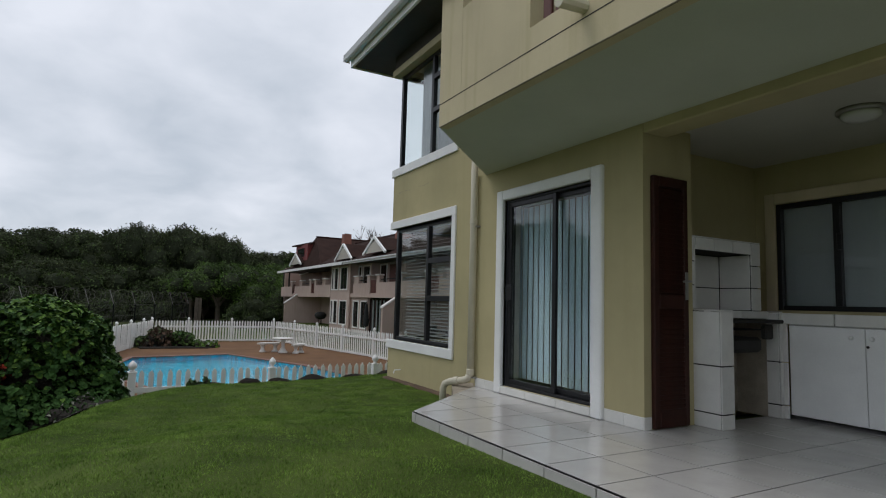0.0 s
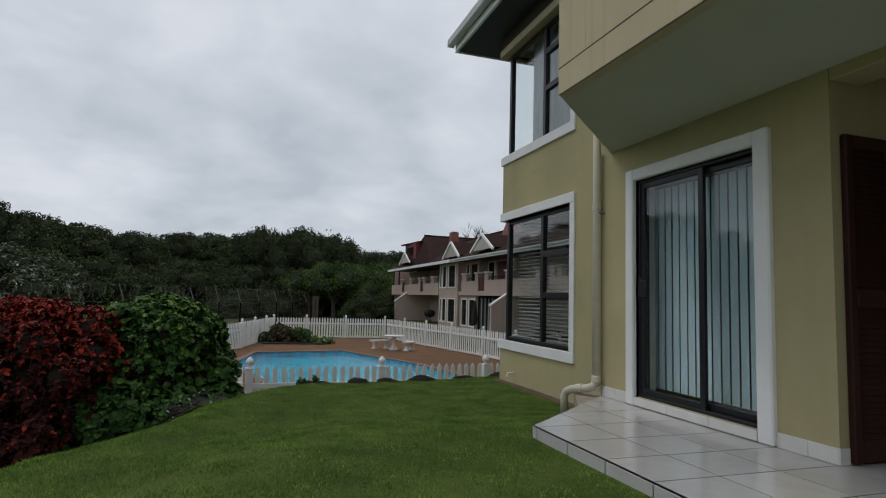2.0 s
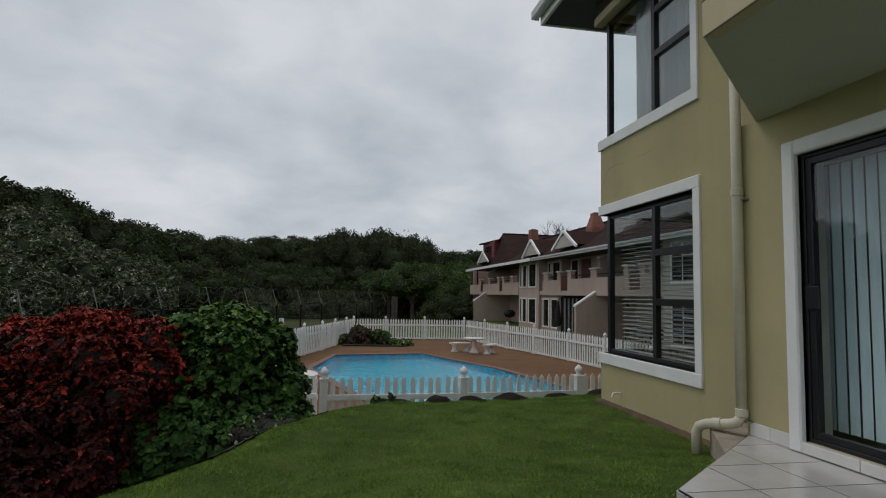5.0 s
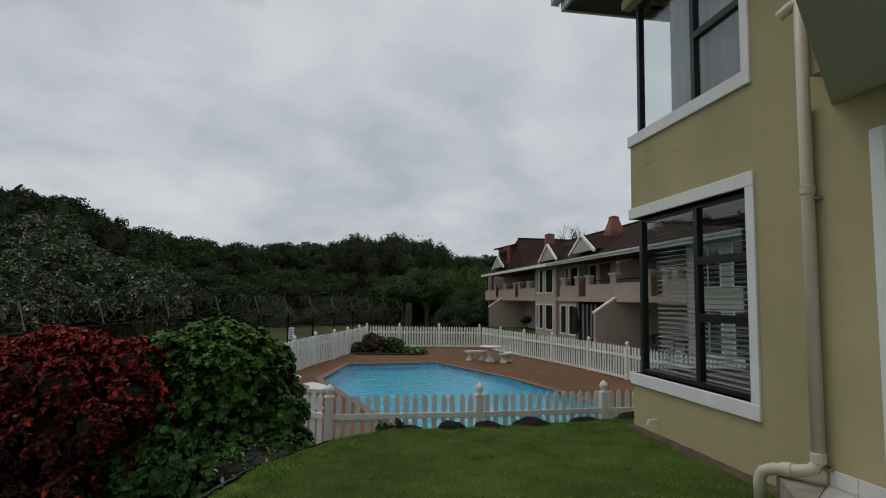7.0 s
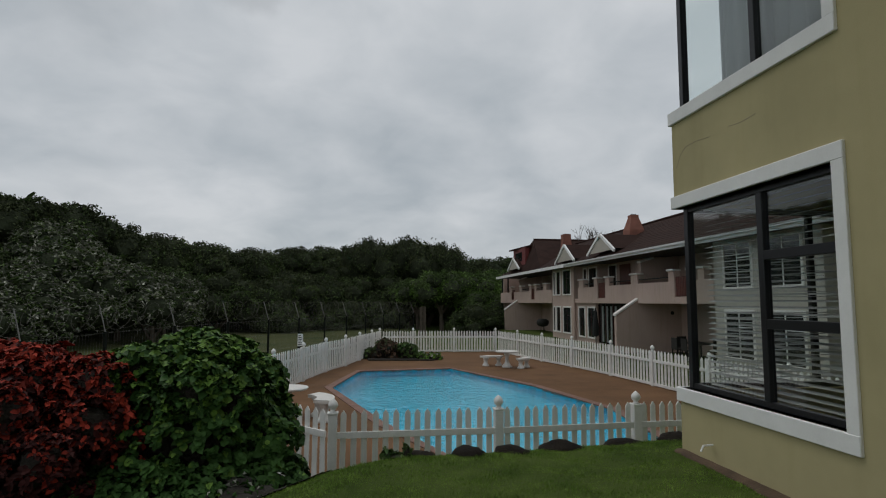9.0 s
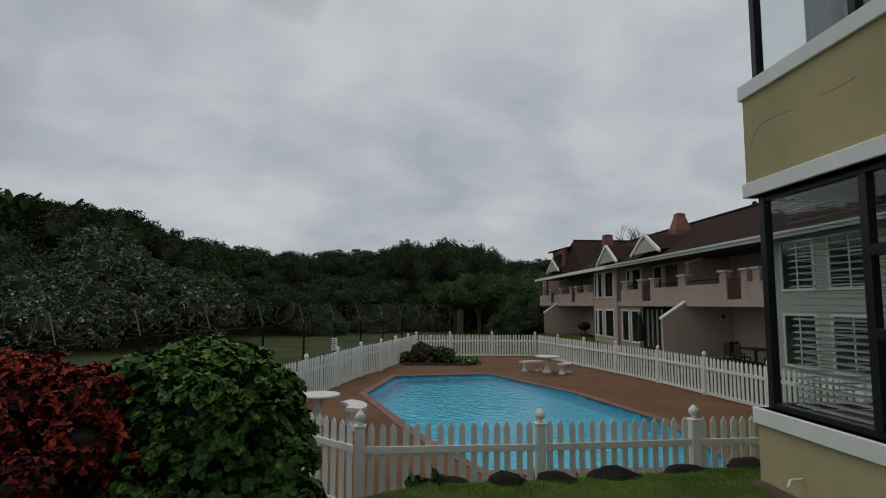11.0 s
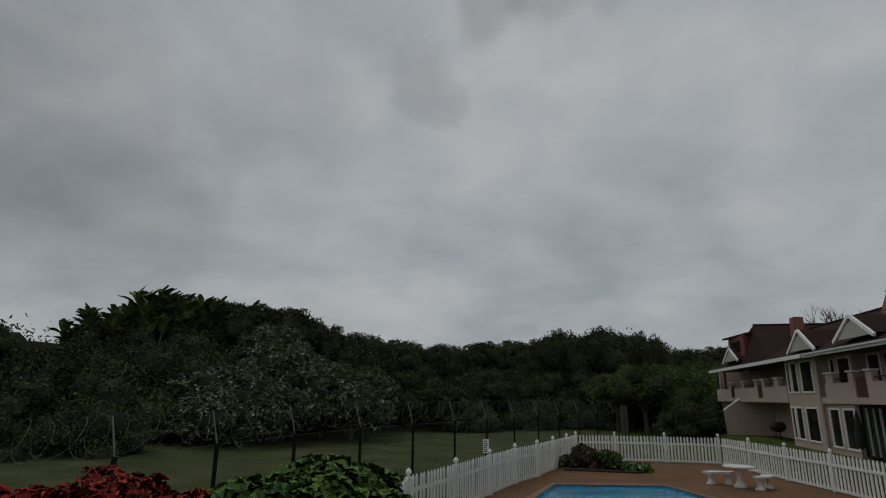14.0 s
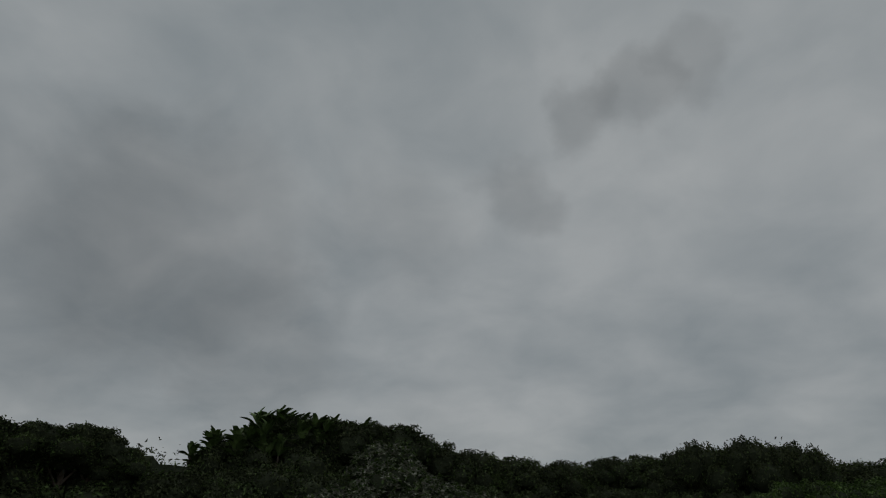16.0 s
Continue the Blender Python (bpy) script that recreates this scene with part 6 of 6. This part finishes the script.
def tree_kind(name, seed, leaf_a, leaf_b, label, count=15000, size=0.048, flat=0.75, share=0.25, trunk=1.0, low=-0.2, spiky=False):
    boughs, tufts = crown_lumps(seed, flat=flat, low=low)
    rng = np.random.default_rng(seed)
    t = thing(name, label=label, category="tree", at=(0, 0, -80))
    if spiky:
        v, f, hi, tip = rosette_cloud(rng, boughs + tufts, count // 6, size, leaves=6, up=1.1, open_=0.5, wide=0.17, jitter=0.12)
        part("crown", None, None, t, me=mesh_np("crown", v, f, (leaf_a, leaf_b), np.repeat(rng.random(len(hi)) < share, 2).astype(int)))
    else:
        v, f = leaf_cloud(rng, boughs + tufts, count, size, flat=0.35, jitter=0.13)
        side = np.sin(v[::4, 0] * 5 + seed) + np.sin(v[::4, 1] * 6.3) + np.sin(v[::4, 2] * 7.1 + 1)
        part("crown", None, None, t, me=mesh_np("crown", v, f, (leaf_a, leaf_b), np.repeat(rng.random(count) < share * (1 + 0.6 * side), 2).astype(int)))
    part("crown_core", core_geo(boughs, 0.84, seed), CROWN_SHADE, t)
    r = random.Random(seed)
    g = Geo().tube([(0, 0, -3.2 * trunk), (0.03, 0.02, -0.9), (0.0, 0.05, -0.2)], 0.09, 8, 0.05)
    for k in range(6):
        l = boughs[1 + k]
        g.tube([(0.02, 0.02, -0.8 + 0.08 * k), (l[0] * 0.5, l[1] * 0.5, l[2] * 0.5 - 0.2), (l[0] * 0.9, l[1] * 0.9, l[2])], 0.04, 5, 0.012)
    part("trunk", g, BARK, t)
    return t


# crown and thicket cores: inner shade put into a dark foliage colour
CROWN_SHADE = mat("shaded_foliage", (0.042, 0.051, 0.030), 0.95, vary=0.35, scale=3, fine=18, bump=0.8, dist=0.1, spec=0.05)
DARK1 = tree_kind("tree", 31, DARKLEAF, MIDLEAF, "dark green dune forest tree with dense rounded crown", share=0.25)
DARK2 = tree_kind("tree", 32, DARKLEAF, MIDLEAF, "dark green dune forest tree with uneven crown", share=0.2, flat=0.9)
DARK3 = tree_kind("tree", 37, DARKLEAF, MIDLEAF, "dark broad crowned tree at the edge of the field", share=0.08, flat=0.65, count=18000, size=0.040)
MID1 = tree_kind("tree", 33, MIDLEAF, FRESHLEAF, "mid green tree behind the pool fence", share=0.4, flat=0.7)
SILV = tree_kind("tree", 34, SILVERLEAF, MIDLEAF, "silvery leaved bushy tree on the dune", share=0.5, flat=0.7, count=12000, size=0.085, trunk=0.6, low=-0.6, spiky=True)
BUSH = tree_kind("tree", 35, DARKLEAF, MIDLEAF, "dark green rounded bush on the dune slope", share=0.35, flat=0.8, trunk=0.55, low=-0.7)


def plant_tree(kind, x, y, top, rad, high=None):
    """A copy whose crown top reaches the height top and whose trunk stands on the ground."""
    flat = {DARK1: 0.75, DARK2: 0.9, DARK3: 0.65, MID1: 0.7, SILV: 0.7, BUSH: 0.8}[kind]
    sz = (high or rad)
    m = Matrix.Translation((x, y, top - sz * flat * 1.02)) @ Matrix.Rotation(random.uniform(0, 6.28), 4, "Z") @ Matrix.Diagonal((rad, rad * random.uniform(0.9, 1.1), sz, 1))
    return copy_thing(kind, m)


def rows_of(kind, spots):
    for s in spots:
        plant_tree(kind, *s)


# skyline of the dune forest, from the near end to the far end of the field
rows_of(DARK1, [(-39.8, 32.2, 4.9, 3.0), (-44.0, 27.0, 5.2, 4.5), (-34.5, 49.5, 10.0, 4.2), (-28.6, 52.0, 9.5, 4.0), (-23.8, 61.0, 8.0, 4.2), (-16.2, 69.5, 7.5, 3.8), (-11.8, 72.3, 8.0, 3.4), (17.7, 86.0, 8.4, 5.0)])
rows_of(DARK2, [(-36.5, 34.0, 4.6, 4.0), (-37.6, 41.0, 7.6, 3.6), (-31.0, 49.5, 9.7, 3.6), (-26.4, 56.0, 8.5, 3.6), (-20.0, 64.5, 7.8, 3.8), (-8.4, 76.0, 8.7, 3.6), (13.0, 86.0, 8.2, 4.4), (-48.0, 20.0, 5.5, 5.0)])
rows_of(DARK3, [(-2.6, 76.5, 9.6, 4.6, 6.4), (2.6, 77.0, 9.9, 4.8, 6.6), (6.6, 76.0, 9.1, 3.6, 6.0), (-6.0, 78.5, 8.6, 4.2, 5.6), (-37.4, 48.0, 10.2, 4.6)])
# lower tiers that close the slope below the skyline
rows_of(BUSH, [(-34.0, 30.0, 2.6, 3.8), (-31.0, 34.0, 3.2, 4.0), (-33.5, 38.5, 5.2, 4.2), (-38.0, 28.0, 3.4, 4.2), (-29.5, 41.5, 4.8, 4.0), (-25.0, 50.0, 5.2, 4.0), (-22.0, 55.0, 4.6, 4.2), (-18.0, 59.5, 4.2, 4.0), (-14.0, 64.0, 4.0, 4.0), (-9.5, 69.0, 4.4, 4.0), (-5.0, 72.5, 4.6, 4.2), (0.0, 73.0, 4.8, 4.2), (4.5, 72.0, 4.4, 3.8), (-27.5, 29.0, 1.2, 3.0), (-40.0, 22.0, 2.6, 4.2), (-30.5, 25.0, 0.8, 3.0), (-12.0, 60.0, 1.4, 2.8), (-6.5, 66.0, 1.6, 3.0), (-1.0, 69.5, 1.8, 3.0), (-33.0, 45.0, 7.0, 4.4), (-9.6, 73.0, 6.0, 3.6)])
rows_of(SILV, [(-24.8, 44.5, 5.6, 3.6), (-21.5, 45.5, 4.0, 3.2), (-26.2, 40.0, 3.6, 3.4), (-22.8, 40.0, 2.2, 3.0), (-18.8, 44.8, 2.4, 2.8), (-27.0, 47.0, 7.2, 3.0), (-19.5, 49.0, 3.4, 2.8), (-25.0, 36.0, 1.6, 2.8)])
rows_of(MID1, [(5.0, 62.0, 4.8, 3.6), (8.8, 64.0, 4.4, 3.4), (2.6, 66.0, 4.0, 3.0), (10.5, 70.0, 5.2, 4.0), (14.5, 72.0, 5.6, 3.8)])
rows_of(DARK1, [(-40.3, 28.6, 7.1, 2.6), (-38.8, 31.3, 5.9, 2.2), (-43.5, 24.0, 7.2, 3.2), (-41.6, 26.4, 7.0, 2.4), (-11.5, 66.0, 4.6, 3.6)])
rows_of(DARK2, [(-39.4, 29.9, 7.0, 2.2), (-35.0, 35.5, 4.3, 2.4)])
rows_of(BUSH, [(6.9, 52.5, 1.25, 2.4), (8.7, 54.5, 0.9, 2.0)])
rows_of(MID1, [(9.2, 60.0, 2.6, 3.0), (12.2, 66.0, 4.2, 3.4)])


# thicket that closes the foot of the forest
THICKET = [(-50.0, 12.0), (-45.0, 24.0), (-40.0, 36.0), (-34.0, 47.0), (-27.0, 54.0), (-19.0, 63.0), (-9.0, 72.0), (4.0, 78.0), (14.0, 82.0), (26.0, 84.0)]
rr = random.Random(8)
lumps = []
for (ax, ay), (bx5, by5) in zip(THICKET, THICKET[1:]):
    for k in range(7):
        u = (k + rr.random()) / 7
        x, y = ax + (bx5 - ax) * u + rr.uniform(-1, 1), ay + (by5 - ay) * u + rr.uniform(-1, 1)
        lumps.append((x, y, max(ground_height(x, y), -1.9) + rr.uniform(1.2, 3.0), 2.6, 2.6, rr.uniform(2.6, 3.4)))
v, f = leaf_cloud(np.random.default_rng(8), lumps, 16000, 0.22, flat=0.5, jitter=0.15)
thick = tagged(new("undergrowth", mesh_np("undergrowth", v, f, (DARKLEAF, MIDLEAF), (np.repeat(np.arange(16000) % 5 == 0, 2)).astype(int))), "dark tangled undergrowth at the foot of the dune forest", "undergrowth", kind="stuff")
part("thicket_core", core_geo(lumps, 0.85, 4), CROWN_SHADE, thick)


# tall banana-like palms on the skyline
def strelitzia(x, y, base, top, seed):
    r = random.Random(seed)
    t = thing("strelitzia", label="tall wild banana plant with ragged paddle leaves", category="plant", group="wild banana plants", at=(x, y, base))
    h = top - base
    g = Geo()
    for k in range(3):
        dx, dy = r.uniform(-0.7, 0.7), r.uniform(-0.7, 0.7)
        hh = h * r.uniform(0.62, 0.85)
        part("stem", Geo().tube([(dx * 0.3, dy * 0.3, 0), (dx, dy, hh)], 0.13, 6, 0.09), BARK, t)
        for j in range(12):
            a = r.uniform(0, 2 * math.pi)
            el = r.uniform(0.35, 1.45)
            ln = r.uniform(1.0, 1.8) * (h / 7 if h < 7 else 1)
            d = Vector((math.cos(a) * math.cos(el), math.sin(a) * math.cos(el), math.sin(el)))
            s = Vector((-math.sin(a), math.cos(a), 0))
            p0 = Vector((dx, dy, hh))
            p1, p2, p3 = p0 + d * ln * 0.4, p0 + d * ln * 0.8 + Vector((0, 0, -0.05)), p0 + d * ln * 1.05 + Vector((math.cos(a), math.sin(a), -0.5)) * 0.16
            w = r.uniform(0.24, 0.36)
            fold = d.cross(s) * w * 0.5
            pm = p0 + d * ln * 0.6
            tipw = w * r.uniform(0.9, 1.3)
            g.add([p0, p1, pm, p2, p3, p1 + s * w * 0.8 + fold, pm + s * w + fold, p2 + s * w * 0.9 + fold, p3 + s * tipw * 0.5, p1 - s * w * 0.8 + fold, pm - s * w + fold, p2 - s * w * 0.9 + fold, p3 - s * tipw * 0.5], [(0, 1, 5), (1, 2, 6, 5), (2, 3, 7, 6), (3, 4, 8, 7), (0, 9, 1), (1, 9, 10, 2), (2, 10, 11, 3), (3, 11, 12, 4)])
    part("foliage", g, MIDLEAF, t)
    return t


for k, (x, y, top) in enumerate(((-37.0, 45.6, 11.4), (-35.6, 46.4, 10.8), (-38.6, 44.0, 10.2), (-31.5, 51.5, 10.4), (-40.6, 40.2, 6.9), (-39.4, 40.8, 8.0), (-36.4, 43.0, 9.4), (-33.6, 46.5, 10.0), (-38.2, 42.0, 8.8), (-33.0, 50.5, 10.6))):
    strelitzia(x, y, ground_height(x, y), top, 60 + k)
    for j in range(2):
        dx, dy = 1.1 * math.cos(k * 2.1 + 3 * j), 1.3 * math.sin(k * 1.7 + 3 * j)
        strelitzia(x + dx, y + dy, ground_height(x + dx, y + dy), top - 0.35 - 0.25 * (k % 3), 90 + 2 * k + j)


# leafless branches behind the ridge
def bare_tree(x, y, z0, h, seed):
    r = random.Random(seed)
    g = Geo()

    def grow(p, d, ln, rad, level):
        q = p + d * ln
        g.tube([p, p + d * ln * 0.5 + Vector((r.uniform(-1, 1), r.uniform(-1, 1), 0)) * ln * 0.06, q], rad, 4, rad * 0.55)
        if level:
            for _ in range(3):
                nd = (d + Vector((r.uniform(-1, 1), r.uniform(-1, 1), r.uniform(-0.2, 0.7))) * 0.75).normalized()
                grow(p + d * ln * r.uniform(0.55, 1.0), nd, ln * r.uniform(0.55, 0.75), rad * 0.62, level - 1)

    grow(Vector((0, 0, 0)), Vector((0.05, 0, 1)), h * 0.40, 0.17, 5)
    t = thing("bare_tree", label="leafless grey branched tree behind the roof", category="tree", group="bare trees", at=(x, y, z0))
    part("branch_work", g, BARE, t)
    return t


bare_tree(22.5, 59.5, GZ, 12.8, 71)
bare_tree(21.0, 61.5, GZ, 10.2, 72)
bare_tree(23.0, 56.0, GZ, 12.6, 73)
plant_tree(DARK1, 24.5, 50.0, 8.9, 3.2)
strelitzia(20.5, 40.0, GZ, 8.95, 131)
strelitzia(21.6, 39.0, GZ, 8.7, 132)
plant_tree(DARK2, 27.5, 34.0, 10.4, 2.6)
for k in (DARK1, DARK2, DARK3, MID1, SILV, BUSH):
    for o in (k, *k.children_recursive):
        bpy.data.objects.remove(o)

# ---- patio tiles ----
patio = thing("patio_floor", label="glossy off-white floor tiles with dark joints on the patio", category="floor", kind="structure")
P_ = 0.455
for i in range(9):
    for j in range(-11, 8):
        x0, y0 = -1.40 + P_ * i, -0.90 + P_ * j
        x1, y1 = x0 + P_ - 0.011, y0 + P_ - 0.011
        if x0 > 2.25 or y0 < -5.6:
            continue
        x1 = min(x1, 2.285)
        poly = [(x0, y0), (x1, y0), (x1, y1), (x0, y1)]
        # cut by the wall, the step of the wall and the sloping end
        def clip(poly, a, b, c):
            out = []
            for (px, py), (qx, qy) in zip(poly, poly[1:] + poly[:1]):
                u, v = a * px + b * py - c, a * qx + b * qy - c
                if u <= 0:
                    out.append((px, py))
                if (u < 0) != (v < 0) and abs(u - v) > 1e-9:
                    k = u / (u - v)
                    out.append((px + (qx - px) * k, py + (qy - py) * k))
            return out
        if y1 > 0 and x1 > -0.014:
            if y0 >= -0.02:
                poly = clip(poly, 1, 0, -0.014)
            elif x0 > -0.02:
                poly = clip(poly, 0, 1, -0.014)
        poly = clip(poly, -1.14, 1.38, 1.14 * 1.40 + 1.38 * 1.435)
        if len(poly) >= 3 and max(p[0] for p in poly) - min(p[0] for p in poly) > 0.02 and max(p[1] for p in poly) - min(p[1] for p in poly) > 0.02:
            part("tile", Geo().prism(poly, -0.012, 0.0), TILE, patio)
for j in range(-11, 6):
    y0 = -0.90 + P_ * j
    y1 = min(y0 + P_ - 0.011, 1.435)
    if y1 > y0:
        part("riser_tile", Geo().box(-1.412, -1.402, y0, y1, -0.16, -0.014), TILE, patio)
dv = Vector((1.38, 1.14)).normalized()
for k in range(4):
    a, b = 0.45 * k, min(0.45 * k + 0.444, 1.78)
    n_ = Vector((-dv.y, dv.x)) * 0.011
    p, q = Vector((-1.40, 1.442)) + dv * a, Vector((-1.40, 1.442)) + dv * b
    part("riser_tile", Geo().prism([tuple(p), tuple(q), tuple(q + n_), tuple(p + n_)], -0.16, -0.014), TILE, patio)

# ---- grass blades on the lawn ----
rng = np.random.default_rng(4)
N = 460000
gxs, gys = rng.uniform(-5.6, 0.9, N), rng.uniform(-2.8, 6.9, N)
HX, HY = np.linspace(-5.8, 1.1, 70), np.linspace(-3.0, 7.1, 102)
HZ = np.array([[ground_height(x, y) for x in HX] for y in HY])
ED = np.array([[edge_distance(x, y) for x in HX] for y in HY])


def sample(grid, x, y):
    u, v = (x - HX[0]) / (HX[1] - HX[0]), (y - HY[0]) / (HY[1] - HY[0])
    i, j = u.astype(int), v.astype(int)
    a, b = u - i, v - j
    return grid[j, i] * (1 - a) * (1 - b) + grid[j, i + 1] * a * (1 - b) + grid[j + 1, i] * (1 - a) * b + grid[j + 1, i + 1] * a * b


ok = (sample(ED, gxs, gys) < 0.35) & ~((gxs > -1.42) & (gys < 1.46)) & ~((gxs > 0.19) & (gys < 5.72)) & ~((gxs > -1.42) & (gys < 1.44 + (gxs + 1.40) * 0.826))
gxs, gys = gxs[ok], gys[ok]
N = len(gxs)
gzs = sample(HZ, gxs, gys)
tuft = 0.5 + 0.25 * (np.sin(gxs * 9.1 + 2 * np.sin(gys * 4.3)) + np.sin(gys * 11.3 + 2 * np.sin(gxs * 5.1)))
ht = rng.uniform(0.009, 0.021, N) * (0.65 + 0.7 * tuft) * (1 + 0.5 * (sample(ED, gxs, gys) > -0.15))
an = rng.uniform(0, 2 * np.pi, N)
wd = rng.uniform(0.0022, 0.004, N)
le = rng.uniform(0.1, 0.9, N) * ht
an2 = rng.uniform(0, 2 * np.pi, N)
c = np.stack([gxs, gys, gzs - 0.004], 1)
s = np.stack([np.cos(an) * wd, np.sin(an) * wd, np.zeros(N)], 1)
tip = c + np.stack([np.cos(an2) * le, np.sin(an2) * le, ht], 1)
v = np.stack([c - s, c + s, tip], 1).reshape(-1, 3)
f = np.arange(3 * N).reshape(-1, 3)
tagged(new("grass", mesh_np("grass", v, f, (BLADE,))), "short green mown grass blades covering the lawn", "grass", kind="stuff")
